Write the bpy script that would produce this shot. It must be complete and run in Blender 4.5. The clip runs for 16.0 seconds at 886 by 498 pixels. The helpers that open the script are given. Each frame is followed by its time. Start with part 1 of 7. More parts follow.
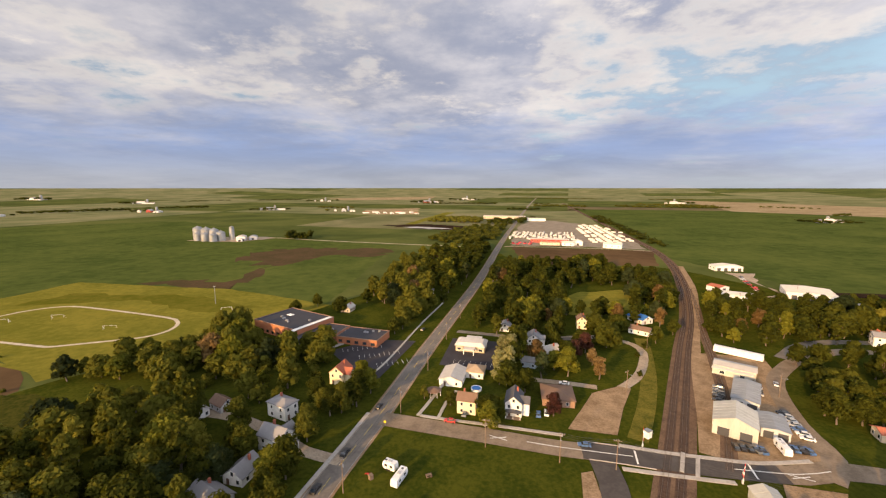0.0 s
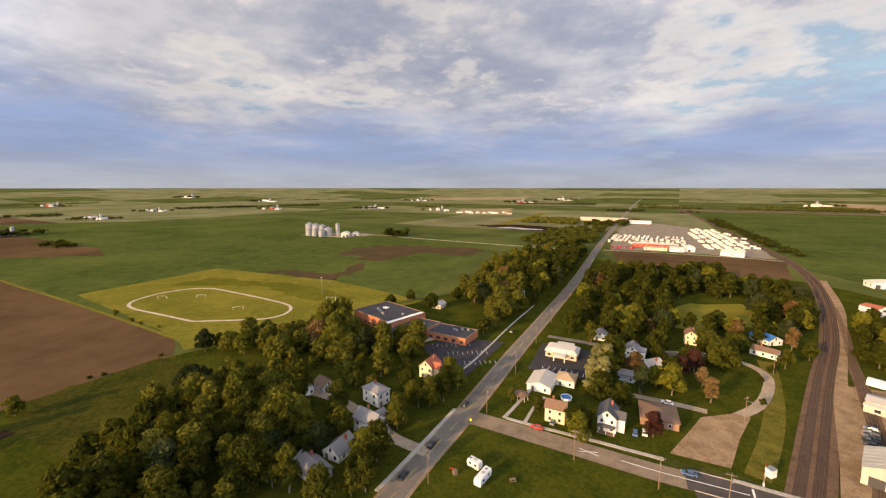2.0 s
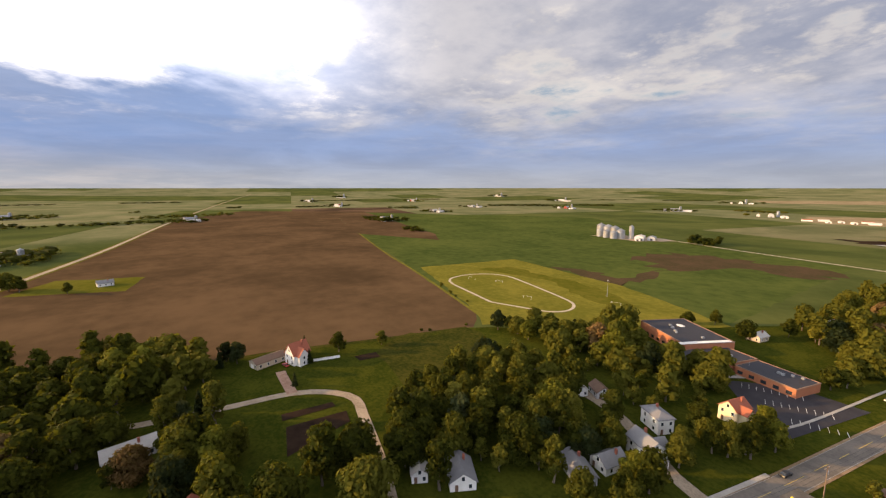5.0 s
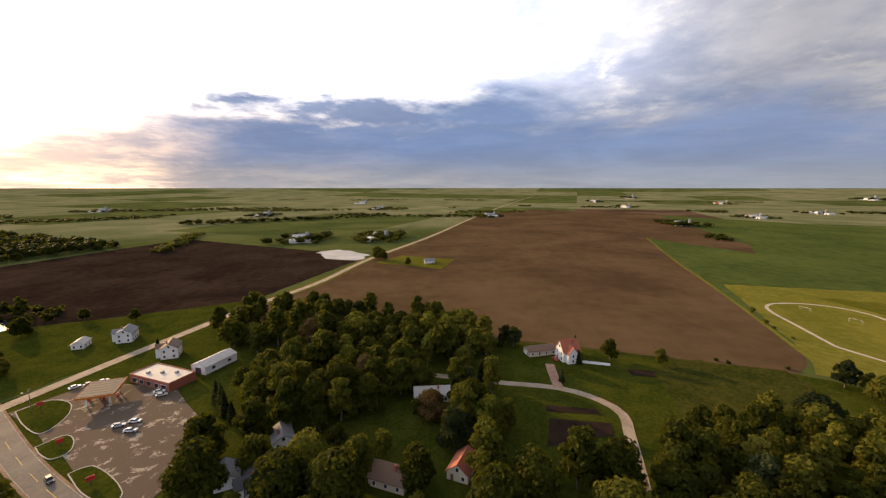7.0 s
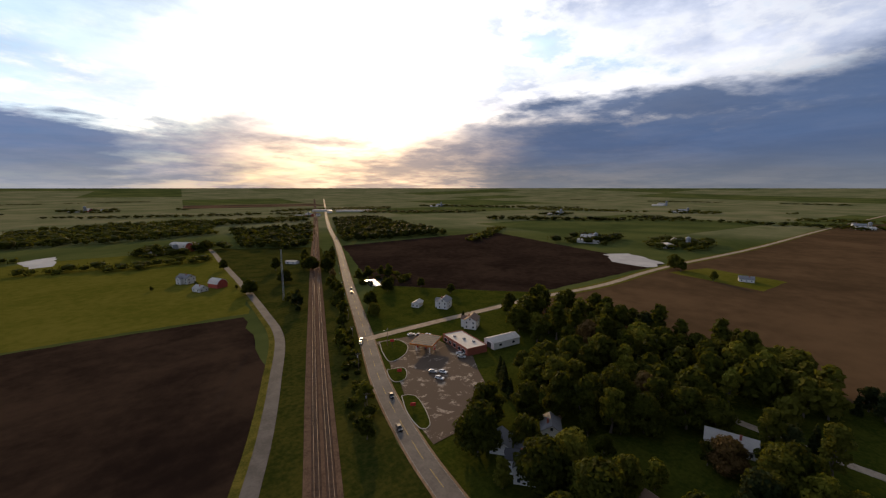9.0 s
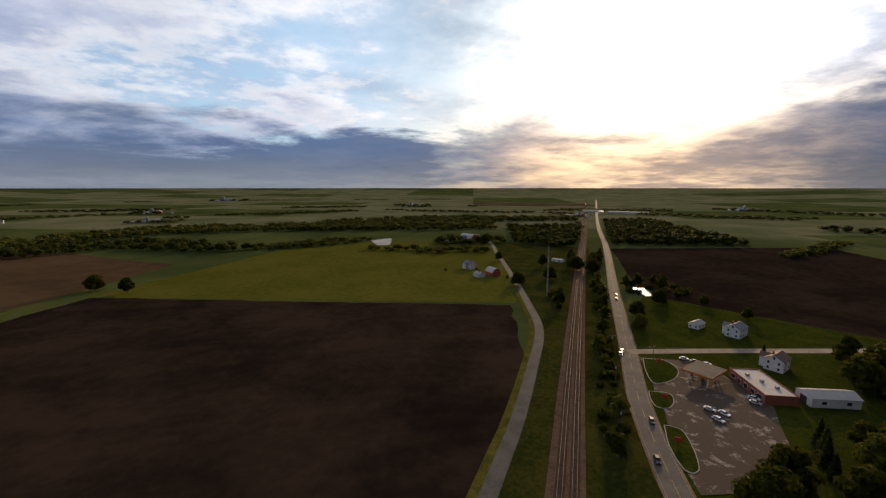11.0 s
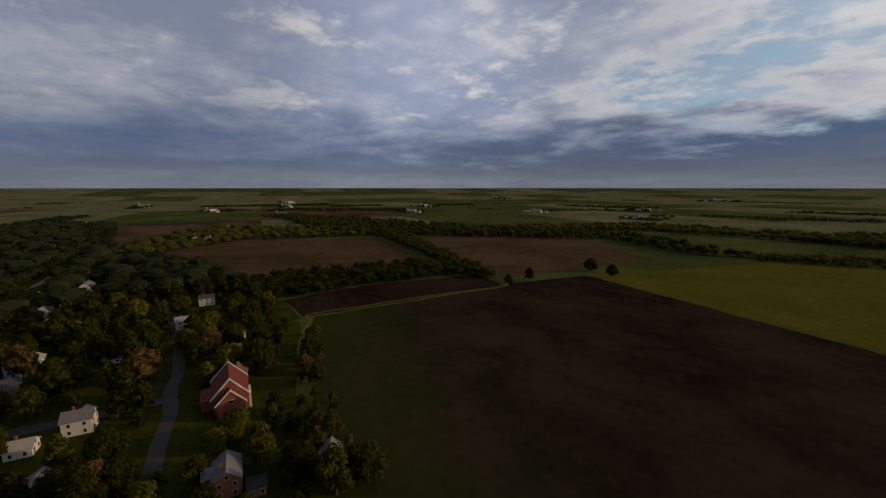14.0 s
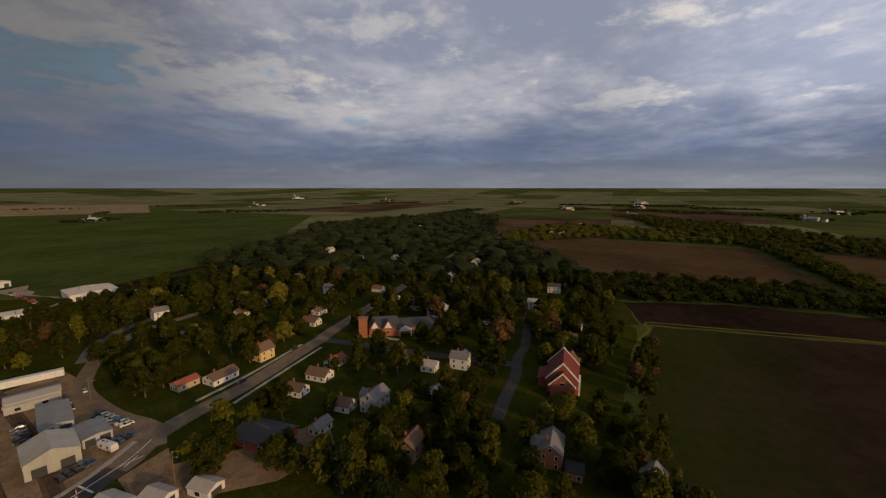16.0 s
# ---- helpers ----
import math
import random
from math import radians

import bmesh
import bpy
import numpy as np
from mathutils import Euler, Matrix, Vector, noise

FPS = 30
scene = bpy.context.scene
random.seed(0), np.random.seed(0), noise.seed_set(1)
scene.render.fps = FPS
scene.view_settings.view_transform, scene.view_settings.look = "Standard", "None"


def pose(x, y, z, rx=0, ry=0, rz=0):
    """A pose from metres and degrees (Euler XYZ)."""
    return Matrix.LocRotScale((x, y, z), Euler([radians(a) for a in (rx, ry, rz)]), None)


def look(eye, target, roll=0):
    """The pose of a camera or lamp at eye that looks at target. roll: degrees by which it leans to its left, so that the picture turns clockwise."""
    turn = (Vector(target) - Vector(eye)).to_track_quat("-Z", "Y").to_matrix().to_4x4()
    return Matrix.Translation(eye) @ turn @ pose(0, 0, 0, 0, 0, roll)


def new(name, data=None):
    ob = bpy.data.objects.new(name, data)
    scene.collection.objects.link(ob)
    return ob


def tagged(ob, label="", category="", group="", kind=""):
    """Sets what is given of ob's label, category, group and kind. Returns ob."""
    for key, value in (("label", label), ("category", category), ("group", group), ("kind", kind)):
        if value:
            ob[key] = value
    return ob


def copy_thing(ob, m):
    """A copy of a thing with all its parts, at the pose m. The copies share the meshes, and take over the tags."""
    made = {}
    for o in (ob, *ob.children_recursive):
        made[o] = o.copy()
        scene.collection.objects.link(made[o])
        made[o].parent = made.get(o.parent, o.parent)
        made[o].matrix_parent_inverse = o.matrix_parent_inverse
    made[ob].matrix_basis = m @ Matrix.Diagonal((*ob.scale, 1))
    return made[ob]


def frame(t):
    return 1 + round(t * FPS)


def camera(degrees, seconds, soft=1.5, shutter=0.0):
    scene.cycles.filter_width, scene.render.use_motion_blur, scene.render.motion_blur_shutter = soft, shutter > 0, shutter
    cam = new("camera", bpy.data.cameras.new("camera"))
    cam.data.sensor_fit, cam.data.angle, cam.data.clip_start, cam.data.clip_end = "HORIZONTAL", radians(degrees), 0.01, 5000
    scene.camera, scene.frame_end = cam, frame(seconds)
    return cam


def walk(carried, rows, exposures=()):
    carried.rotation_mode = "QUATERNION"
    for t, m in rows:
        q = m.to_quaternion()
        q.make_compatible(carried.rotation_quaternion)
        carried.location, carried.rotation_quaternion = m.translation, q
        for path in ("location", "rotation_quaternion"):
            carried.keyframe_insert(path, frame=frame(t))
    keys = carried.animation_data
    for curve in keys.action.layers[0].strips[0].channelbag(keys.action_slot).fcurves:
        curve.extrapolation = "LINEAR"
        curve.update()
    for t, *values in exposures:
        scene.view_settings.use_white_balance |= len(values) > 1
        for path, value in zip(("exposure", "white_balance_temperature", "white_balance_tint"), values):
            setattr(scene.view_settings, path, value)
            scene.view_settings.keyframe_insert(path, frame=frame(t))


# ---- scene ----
cam = camera(95.0, 16.0, soft=1.25)
EYE = 90.0
PATH = [
    (0, pose(0, 0, EYE, 81.4, 0, 0.00)),
    (0.5, pose(0, 0, EYE, 81.4, 0, 3.04)),
    (1, pose(0, 0, EYE, 81.4, 0, 6.10)),
    (1.5, pose(0, 0, EYE, 81.4, 0, 9.38)),
    (2, pose(0, 0, EYE, 81.4, 0, 13.00)),
    (2.5, pose(0, 0, EYE, 81.4, 0, 16.86)),
    (3, pose(0, 0, EYE, 81.4, 0, 22.01)),
    (3.2, pose(0, 0, EYE, 81.4, 0, 24.41)),
    (5.3, pose(0, 0, EYE, 81.4, 0, 58.34)),
    (5.5, pose(0, 0, EYE, 81.4, 0, 62.26)),
    (6, pose(0, 0, EYE, 81.4, 0, 71.75)),
    (6.5, pose(0, 0, EYE, 81.4, 0, 81.53)),
    (7, pose(0, 0, EYE, 81.4, 0, 91.13)),
    (7.5, pose(0, 0, EYE, 81.4, 0, 101.14)),
    (8, pose(0, 0, EYE, 81.4, 0, 110.89)),
    (8.5, pose(0, 0, EYE, 81.4, 0, 120.60)),
    (9, pose(0, 0, EYE, 81.4, 0, 130.46)),
    (9.2, pose(0, 0, EYE, 81.4, 0, 134.25)),
    (11.3, pose(0, 0, EYE, 81.4, 0, 172.55)),
    (11.5, pose(0, 0, EYE, 81.4, 0, 176.09)),
    (12, pose(0, 0, EYE, 81.4, 0, 185.53)),
    (12.5, pose(0, 0, EYE, 81.4, 0, 195.61)),
    (13, pose(0, 0, EYE, 81.4, 0, 205.79)),
    (13.5, pose(0, 0, EYE, 81.4, 0, 216.87)),
    (14, pose(0, 0, EYE, 81.4, 0, 228.90)),
    (14.5, pose(0, 0, EYE, 81.4, 0, 240.95)),
    (15, pose(0, 0, EYE, 81.4, 0, 252.96)),
    (15.5, pose(0, 0, EYE, 81.4, 0, 264.45)),
    (16, pose(0, 0, EYE, 81.4, 0, 275.53)),
]
EXPOSURES = [(0.0, 0.66, 7400, 11), (3.0, 0.64, 7400, 11), (5.5, 0.64, 7300, 11), (6.5, 0.58, 7200, 11), (7.0, 0.28, 7100, 10.5), (8.0, -0.42, 6600, 9), (9.0, -0.76, 6300, 8.5), (11.5, -1.14, 6400, 8.5), (12.5, -1.42, 6500, 8.5), (14.5, -1.74, 6700, 9), (16.0, -1.38, 7100, 10)]
walk(cam, PATH, EXPOSURES)

# ---------------------------------------------------------------- node helpers
def put(sock, value):
    if isinstance(value, bpy.types.NodeSocket):
        sock.id_data.links.new(value, sock)
    else:
        sock.default_value = value


class Nodes:
    """Short names for the few shader nodes that are used."""

    def __init__(self, tree):
        self.tree = tree
        tree.nodes.clear()

    def add(self, kind):
        return self.tree.nodes.new(kind)

    def math(self, op, a, b=0.0, c=0.0, clamp=False):
        n = self.add("ShaderNodeMath")
        n.operation, n.use_clamp = op, clamp
        put(n.inputs[0], a), put(n.inputs[1], b), put(n.inputs[2], c)
        return n.outputs[0]

    def vec(self, op, a, b=(0, 0, 0)):
        n = self.add("ShaderNodeVectorMath")
        n.operation = op
        put(n.inputs[0], a), put(n.inputs[1], b)
        return n.outputs["Value"] if op in ("DOT_PRODUCT", "LENGTH") else n.outputs["Vector"]

    def scale(self, a, k):
        n = self.add("ShaderNodeVectorMath")
        n.operation = "SCALE"
        put(n.inputs[0], a), put(n.inputs["Scale"], k)
        return n.outputs["Vector"]

    def split(self, v):
        n = self.add("ShaderNodeSeparateXYZ")
        put(n.inputs[0], v)
        return n.outputs

    def join(self, x, y, z):
        n = self.add("ShaderNodeCombineXYZ")
        put(n.inputs[0], x), put(n.inputs[1], y), put(n.inputs[2], z)
        return n.outputs[0]

    def mix(self, f, a, b, blend="MIX"):
        n = self.add("ShaderNodeMix")
        n.data_type, n.blend_type = "RGBA", blend
        put(n.inputs[0], f)
        for s, v in ((n.inputs[6], a), (n.inputs[7], b)):
            put(s, v if isinstance(v, bpy.types.NodeSocket) else (*v[:3], 1.0))
        return n.outputs[2]

    def noise(self, v, scale, detail=4.0, rough=0.55, distort=0.0):
        n = self.add("ShaderNodeTexNoise")
        put(n.inputs["Vector"], v), put(n.inputs["Scale"], scale), put(n.inputs["Detail"], detail)
        put(n.inputs["Roughness"], rough), put(n.inputs["Distortion"], distort)
        return n.outputs[0]

    def step(self, v, a, b, lo=0.0, hi=1.0):
        n = self.add("ShaderNodeMapRange")
        n.interpolation_type = "SMOOTHSTEP"
        put(n.inputs[0], v), put(n.inputs[1], a), put(n.inputs[2], b), put(n.inputs[3], lo), put(n.inputs[4], hi)
        return n.outputs[0]


# ---------------------------------------------------------------- sky and sun
SUN_TURN, SUN_UP = 142.0, 14.0
SUN_WAY = Vector((-math.sin(radians(SUN_TURN)) * math.cos(radians(SUN_UP)), math.cos(radians(SUN_TURN)) * math.cos(radians(SUN_UP)), math.sin(radians(SUN_UP))))


def make_world():
    w = bpy.data.worlds.new("evening_sky")
    scene.world = w
    w.use_nodes = True
    n = Nodes(w.node_tree)
    d = n.vec("NORMALIZE", n.add("ShaderNodeTexCoord").outputs["Generated"])
    x, y, z = n.split(d)
    up = n.math("MAXIMUM", z, 0.0)
    k = n.math("DIVIDE", 1.0, n.math("ADD", up, 0.14))
    flat = n.join(n.math("MULTIPLY", x, k), n.math("MULTIPLY", y, k), 0.0)
    level = n.vec("NORMALIZE", n.join(x, y, 0.0))

    def towards(turn, a, b, lo, hi):
        """A value that changes with the compass direction."""
        return n.step(n.vec("DOT_PRODUCT", level, (-math.sin(radians(turn)), math.cos(radians(turn)), 0.0)), a, b, lo, hi)
    sky = n.add("ShaderNodeTexSky")
    sky.sky_type, sky.sun_disc = "NISHITA", False
    sky.sun_elevation, sky.sun_rotation = radians(SUN_UP), radians(360 - SUN_TURN)
    blue = n.mix(0.6, n.scale(sky.outputs[0], 0.10), (0.38, 0.58, 0.82))
    near_sun = n.math("MAXIMUM", n.vec("DOT_PRODUCT", d, tuple(SUN_WAY)), 0.0)
    # cloud deck: large banks, broken edges, small lumps
    big = n.noise(flat, 0.62, 5.0, 0.55, 0.1)
    lump = n.noise(n.vec("ADD", flat, (7.3, 2.2, 0.0)), 2.0, 8.0, 0.60, 0.08)
    small = n.noise(n.vec("ADD", flat, (2.6, 9.1, 0.0)), 4.6, 8.0, 0.64, 0.1)
    gaps = n.math("ADD", towards(-36, 0.86, 0.99, -0.035, 0.02), towards(178, 0.82, 0.98, 0.0, 0.085))
    mass = n.math("SUBTRACT", n.math("ADD", n.math("MULTIPLY", big, 0.55), n.math("ADD", n.math("MULTIPLY", lump, 0.3), n.math("MULTIPLY", small, 0.15))), gaps)
    cover = n.step(mass, 0.37, 0.49)
    puff = n.math("ADD", n.math("MULTIPLY", n.noise(n.vec("ADD", flat, (3.1, 1.7, 0.4)), 1.0, 7.0, 0.58, 0.1), 0.6), n.math("ADD", n.math("MULTIPLY", lump, 0.22), n.math("MULTIPLY", small, 0.18)))
    shade = n.step(puff, 0.42, 0.63)
    cloud = n.mix(shade, (0.31, 0.36, 0.51), (0.60, 0.62, 0.72))
    # lit rims and tufts, cream where the sun catches them
    tuft = n.step(n.math("ADD", n.math("MULTIPLY", n.noise(n.vec("ADD", flat, (1.9, 5.4, 0.0)), 1.5, 8.0, 0.64, 0.12), 0.7), n.math("MULTIPLY", small, 0.3)), 0.54, 0.68)
    rim = n.math("MULTIPLY", n.step(mass, 0.41, 0.45), n.step(mass, 0.47, 0.53, 1.0, 0.0))
    crisp = n.math("MULTIPLY", n.math("MAXIMUM", tuft, n.math("MULTIPLY", rim, 0.7)), n.step(z, 0.07, 0.20, 0.0, 0.58))
    cloud = n.mix(crisp, cloud, (1.0, 0.95, 0.89))
    body = n.mix(cover, blue, cloud)
    # dark cloud added overhead, out of view, to weaken the skylight on the ground
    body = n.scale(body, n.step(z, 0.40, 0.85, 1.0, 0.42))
    # thinner, brighter cloud towards the south and east, heavier cloud in the north-west
    thin = n.math("ADD", n.math("ADD", towards(204, 0.62, 0.985, 1.0, 3.1), n.math("MULTIPLY", towards(110, 0.50, 0.99, 0.0, 1.8), n.step(z, 0.10, 0.28))), towards(264, 0.58, 0.98, 0.0, 1.6))
    heavy = n.math("MULTIPLY", towards(30, 0.74, 0.98, 1.0, 0.84), towards(-28, 0.80, 0.99, 1.0, 0.95))
    body = n.scale(body, n.math("MULTIPLY", thin, heavy))
    # low bank of slate-blue cloud round the horizon, with a ragged upper edge
    ragged = n.math("ADD", n.math("MULTIPLY", n.noise(flat, 0.8, 6.0, 0.6, 0.3), 0.7), n.math("MULTIPLY", lump, 0.3))
    edge = n.math("ADD", n.math("ADD", 0.125, towards(92, 0.75, 0.97, 0.0, 0.055)), n.math("MULTIPLY", n.math("SUBTRACT", ragged, 0.5), 0.42))
    away = n.step(near_sun, 0.0, 0.9)
    soft = n.math("SUBTRACT", 0.085, n.math("MULTIPLY", away, 0.062))
    over = n.math("DIVIDE", n.math("SUBTRACT", z, edge), soft)
    opening = n.math("MINIMUM", 1.0, n.math("ADD", towards(SUN_TURN + 2, 0.87, 0.995, 1.0, 0.12), n.math("MULTIPLY", n.step(ragged, 0.42, 0.62), 0.35)))
    low = n.math("MULTIPLY", n.math("MULTIPLY", n.step(over, -1.0, 1.0, 1.0, 0.0), n.step(z, 0.0, 0.05, 0.8, 0.95)), opening)
    haze = n.step(z, 0.0, 0.10)
    slate = n.mix(haze, n.mix(away, (0.325, 0.365, 0.45), (0.33, 0.365, 0.43)), n.mix(away, (0.225, 0.32, 0.565), (0.16, 0.265, 0.52)))
    streaks = n.noise(n.join(n.math("MULTIPLY", x, 2.0), n.math("MULTIPLY", y, 2.0), n.math("MULTIPLY", z, 15.0)), 1.6, 6.0, 0.58, 0.5)
    slate = n.scale(slate, n.step(streaks, 0.3, 0.7, 0.92, 1.12))
    slate = n.scale(slate, n.math("ADD", towards(205, 0.45, 0.95, 1.0, 1.35), towards(275, 0.55, 0.98, 0.0, 0.5)))
    body = n.mix(low, body, slate)
    # glow of the sun behind thin cloud
    veil = n.math("MULTIPLY", n.math("SUBTRACT", 1.0, n.math("MULTIPLY", low, 0.84)), n.math("ADD", 0.40, n.math("MULTIPLY", n.math("MAXIMUM", shade, crisp), 1.0)))
    broad = n.math("MULTIPLY", n.math("POWER", near_sun, 3.4), 0.72)
    tight = n.math("MULTIPLY", n.math("POWER", near_sun, 30.0), 5.2)
    ridge = n.math("MULTIPLY", n.math("MULTIPLY", n.step(over, 0.2, 1.2), n.step(over, 1.4, 3.4, 1.0, 0.0)), n.math("POWER", near_sun, 5.0))
    glow = n.math("ADD", n.math("MULTIPLY", n.math("ADD", broad, tight), veil), n.math("MULTIPLY", ridge, 0.9))
    warm = n.mix(n.step(z, 0.03, 0.26), (1.0, 0.60, 0.26), (1.0, 0.95, 0.88))
    total = n.vec("ADD", body, n.scale(warm, glow))
    bg = n.add("ShaderNodeBackground")
    put(bg.inputs[0], total)
    bg.inputs[1].default_value = 0.78
    out = n.add("ShaderNodeOutputWorld")
    put(out.inputs[0], bg.outputs[0])


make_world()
sun = new("sun", bpy.data.lights.new("sun", "SUN"))
sun.data.energy, sun.data.angle, sun.data.color = 5.0, radians(0.6), (1.0, 0.63, 0.29)
sun.matrix_world = look(tuple(SUN_WAY * 300), (0, 0, 0))


# ---------------------------------------------------------------- materials
def material(name, a, b, size=1.0, rough=0.85, grain=0.3, bump=0.0, spec=0.3, metal=0.0, streak=(1, 1, 1), per_object=0.0, per_island=0.0, lo=0.35, hi=0.65):
    """Two colours mixed by noise at two scales; size is the larger patch in metres."""
    m = bpy.data.materials.new(name)
    m.use_nodes = True
    n = Nodes(m.node_tree)
    at = n.vec("MULTIPLY", n.add("ShaderNodeTexCoord").outputs["Object"], streak)
    large = n.noise(at, 1.0 / size, 4.0, 0.6, 0.3)
    fine = n.noise(at, 9.0 / size, 3.0, 0.65)
    f = n.math("ADD", n.math("MULTIPLY", large, 1.0 - grain), n.math("MULTIPLY", fine, grain))
    col = n.mix(n.step(f, lo, hi), a, b)
    if per_object or per_island:
        r = n.add("ShaderNodeObjectInfo").outputs["Random"] if per_object else n.add("ShaderNodeNewGeometry").outputs["Random Per Island"]
        k = per_object or per_island
        col = n.mix(1.0, col, n.join(*[n.math("ADD", 1.0 - k * 0.5 * q, n.math("MULTIPLY", r, k * q)) for q in (1.0, 0.85, 0.6)]), "MULTIPLY")
    p = n.add("ShaderNodeBsdfPrincipled")
    put(p.inputs["Base Color"], col), put(p.inputs["Metallic"], metal), put(p.inputs["Specular IOR Level"], spec)
    put(p.inputs["Roughness"], n.math("ADD", rough - 0.06, n.math("MULTIPLY", fine, 0.12), clamp=True))
    if bump:
        bn = n.add("ShaderNodeBump")
        bn.inputs["Distance"].default_value = bump
        put(bn.inputs["Height"], fine)
        put(p.inputs["Normal"], bn.outputs[0])
    put(n.add("ShaderNodeOutputMaterial").inputs[0], p.outputs[0])
    return m

M = {
    "soil": material("ploughed_soil", (0.060, 0.039, 0.021), (0.116, 0.073, 0.039), 150, 0.95, 0.3, 0.1, 0.0, lo=0.32, hi=0.68),
    "soil_dark": material("dark_wet_soil", (0.017, 0.011, 0.0085), (0.040, 0.026, 0.018), 70, 0.9, 0.4, 0.1, 0.0),
    "crop": material("young_crop", (0.042, 0.062, 0.016), (0.082, 0.100, 0.026), 120, 0.9, 0.45, 0.1, 0.0),
    "crop_soil": material("bare_patch", (0.055, 0.045, 0.022), (0.085, 0.055, 0.032), 30, 0.95, 0.5, 0.1, 0.0),
    "yellow": material("dry_meadow", (0.105, 0.106, 0.017), (0.180, 0.156, 0.028), 45, 0.95, 0.45, 0.1, 0.0),
    # both grass tones are lowered, standing in for shadow over the near ground
    "lawn": material("mown_lawn", (0.024, 0.034, 0.005), (0.058, 0.062, 0.009), 14, 0.95, 0.5, 0.05, 0.0),
    "rough": material("rough_grass", (0.022, 0.029, 0.006), (0.062, 0.058, 0.012), 18, 0.95, 0.5, 0.1, 0.0),
    "pasture": material("bright_pasture", (0.080, 0.082, 0.011), (0.122, 0.112, 0.019), 60, 0.95, 0.5, 0.05, 0.0),
    "asphalt": material("worn_asphalt", (0.120, 0.106, 0.093), (0.178, 0.157, 0.136), 9, 0.85, 0.4, 0.01, 0.12),
    "asphalt_new_or_shaded": material("new_or_shaded_asphalt", (0.046, 0.040, 0.037), (0.072, 0.063, 0.057), 8, 0.85, 0.4, 0.01, 0.3),
    "concrete": material("pale_concrete", (0.27, 0.25, 0.22), (0.40, 0.37, 0.33), 6, 0.85, 0.5, 0.01, 0.3),
    "gravel": material("gravel", (0.23, 0.178, 0.125), (0.38, 0.305, 0.225), 7, 0.95, 0.5, 0.04, 0.2),
    "ballast": material("rusty_ballast", (0.086, 0.056, 0.038), (0.165, 0.108, 0.072), 5, 0.95, 0.55, 0.05, 0.0),
    "white_line": material("road_paint", (0.55, 0.54, 0.50), (0.75, 0.74, 0.70), 2, 0.8, 0.5),
    "yellow_line": material("yellow_road_paint", (0.45, 0.33, 0.08), (0.55, 0.42, 0.12), 2, 0.8, 0.5),
    "thin": material("thin_growth", (0.016, 0.013, 0.008), (0.034, 0.038, 0.010), 40, 0.95, 0.4, 0.05, 0.0),
    "lane": material("old_lane_asphalt", (0.075, 0.070, 0.064), (0.120, 0.110, 0.100), 8, 0.9, 0.4, 0.01, 0.2),
    "dry_verge": material("dry_verge", (0.060, 0.062, 0.012), (0.15, 0.125, 0.026), 6, 0.95, 0.5, 0.05, 0.0),
    "tan_road": material("worn_concrete_street", (0.150, 0.114, 0.080), (0.24, 0.186, 0.135), 6, 0.9, 0.45, 0.01, 0.1),
    "stubble": material("dry_stubble", (0.20, 0.15, 0.085), (0.32, 0.25, 0.15), 80, 0.95, 0.4, 0.05, 0.0),
    "lot_asphalt": material("car_park_asphalt", (0.024, 0.022, 0.027), (0.040, 0.037, 0.042), 8, 0.85, 0.4, 0.01, 0.3),
    "clay": material("clay_drive", (0.24, 0.13, 0.09), (0.36, 0.24, 0.18), 4, 0.95, 0.5, 0.02, 0.2),
    "clay_lot": material("dusty_gravel", (0.175, 0.118, 0.070), (0.32, 0.225, 0.140), 6, 0.95, 0.5, 0.03, 0.0),
    "broken_lot": material("broken_concrete", (0.105, 0.078, 0.058), (0.33, 0.275, 0.215), 7, 0.9, 0.25, 0.03, 0.05, lo=0.54, hi=0.61),
    "track_stone": material("cinder_track", (0.36, 0.30, 0.21), (0.50, 0.43, 0.32), 5, 0.95, 0.5, 0.02, 0.2),
    "track_ballast": material("oily_track_ballast", (0.055, 0.037, 0.029), (0.105, 0.070, 0.053), 3, 0.95, 0.55, 0.05, 0.0),
    "yard_gravel": material("yard_gravel", (0.15, 0.125, 0.095), (0.27, 0.225, 0.17), 14, 0.95, 0.5, 0.04, 0.1),
    "rail": material("worn_rail_steel", (0.14, 0.10, 0.08), (0.22, 0.18, 0.15), 2, 0.62, 0.5, 0.0, 0.5, metal=0.7),
    "sleeper": material("creosoted_timber", (0.045, 0.032, 0.026), (0.085, 0.062, 0.050), 2, 0.9, 0.5, 0.0, 0.2, per_island=0.5),
    "puddle": material("silt_and_sky_water", (0.30, 0.29, 0.27), (0.42, 0.40, 0.37), 30, 0.6, 0.3, 0.0, 0.25),
    "water": material("still_water", (0.02, 0.025, 0.025), (0.03, 0.035, 0.03), 20, 0.12, 0.3, 0.0, 0.5),
}


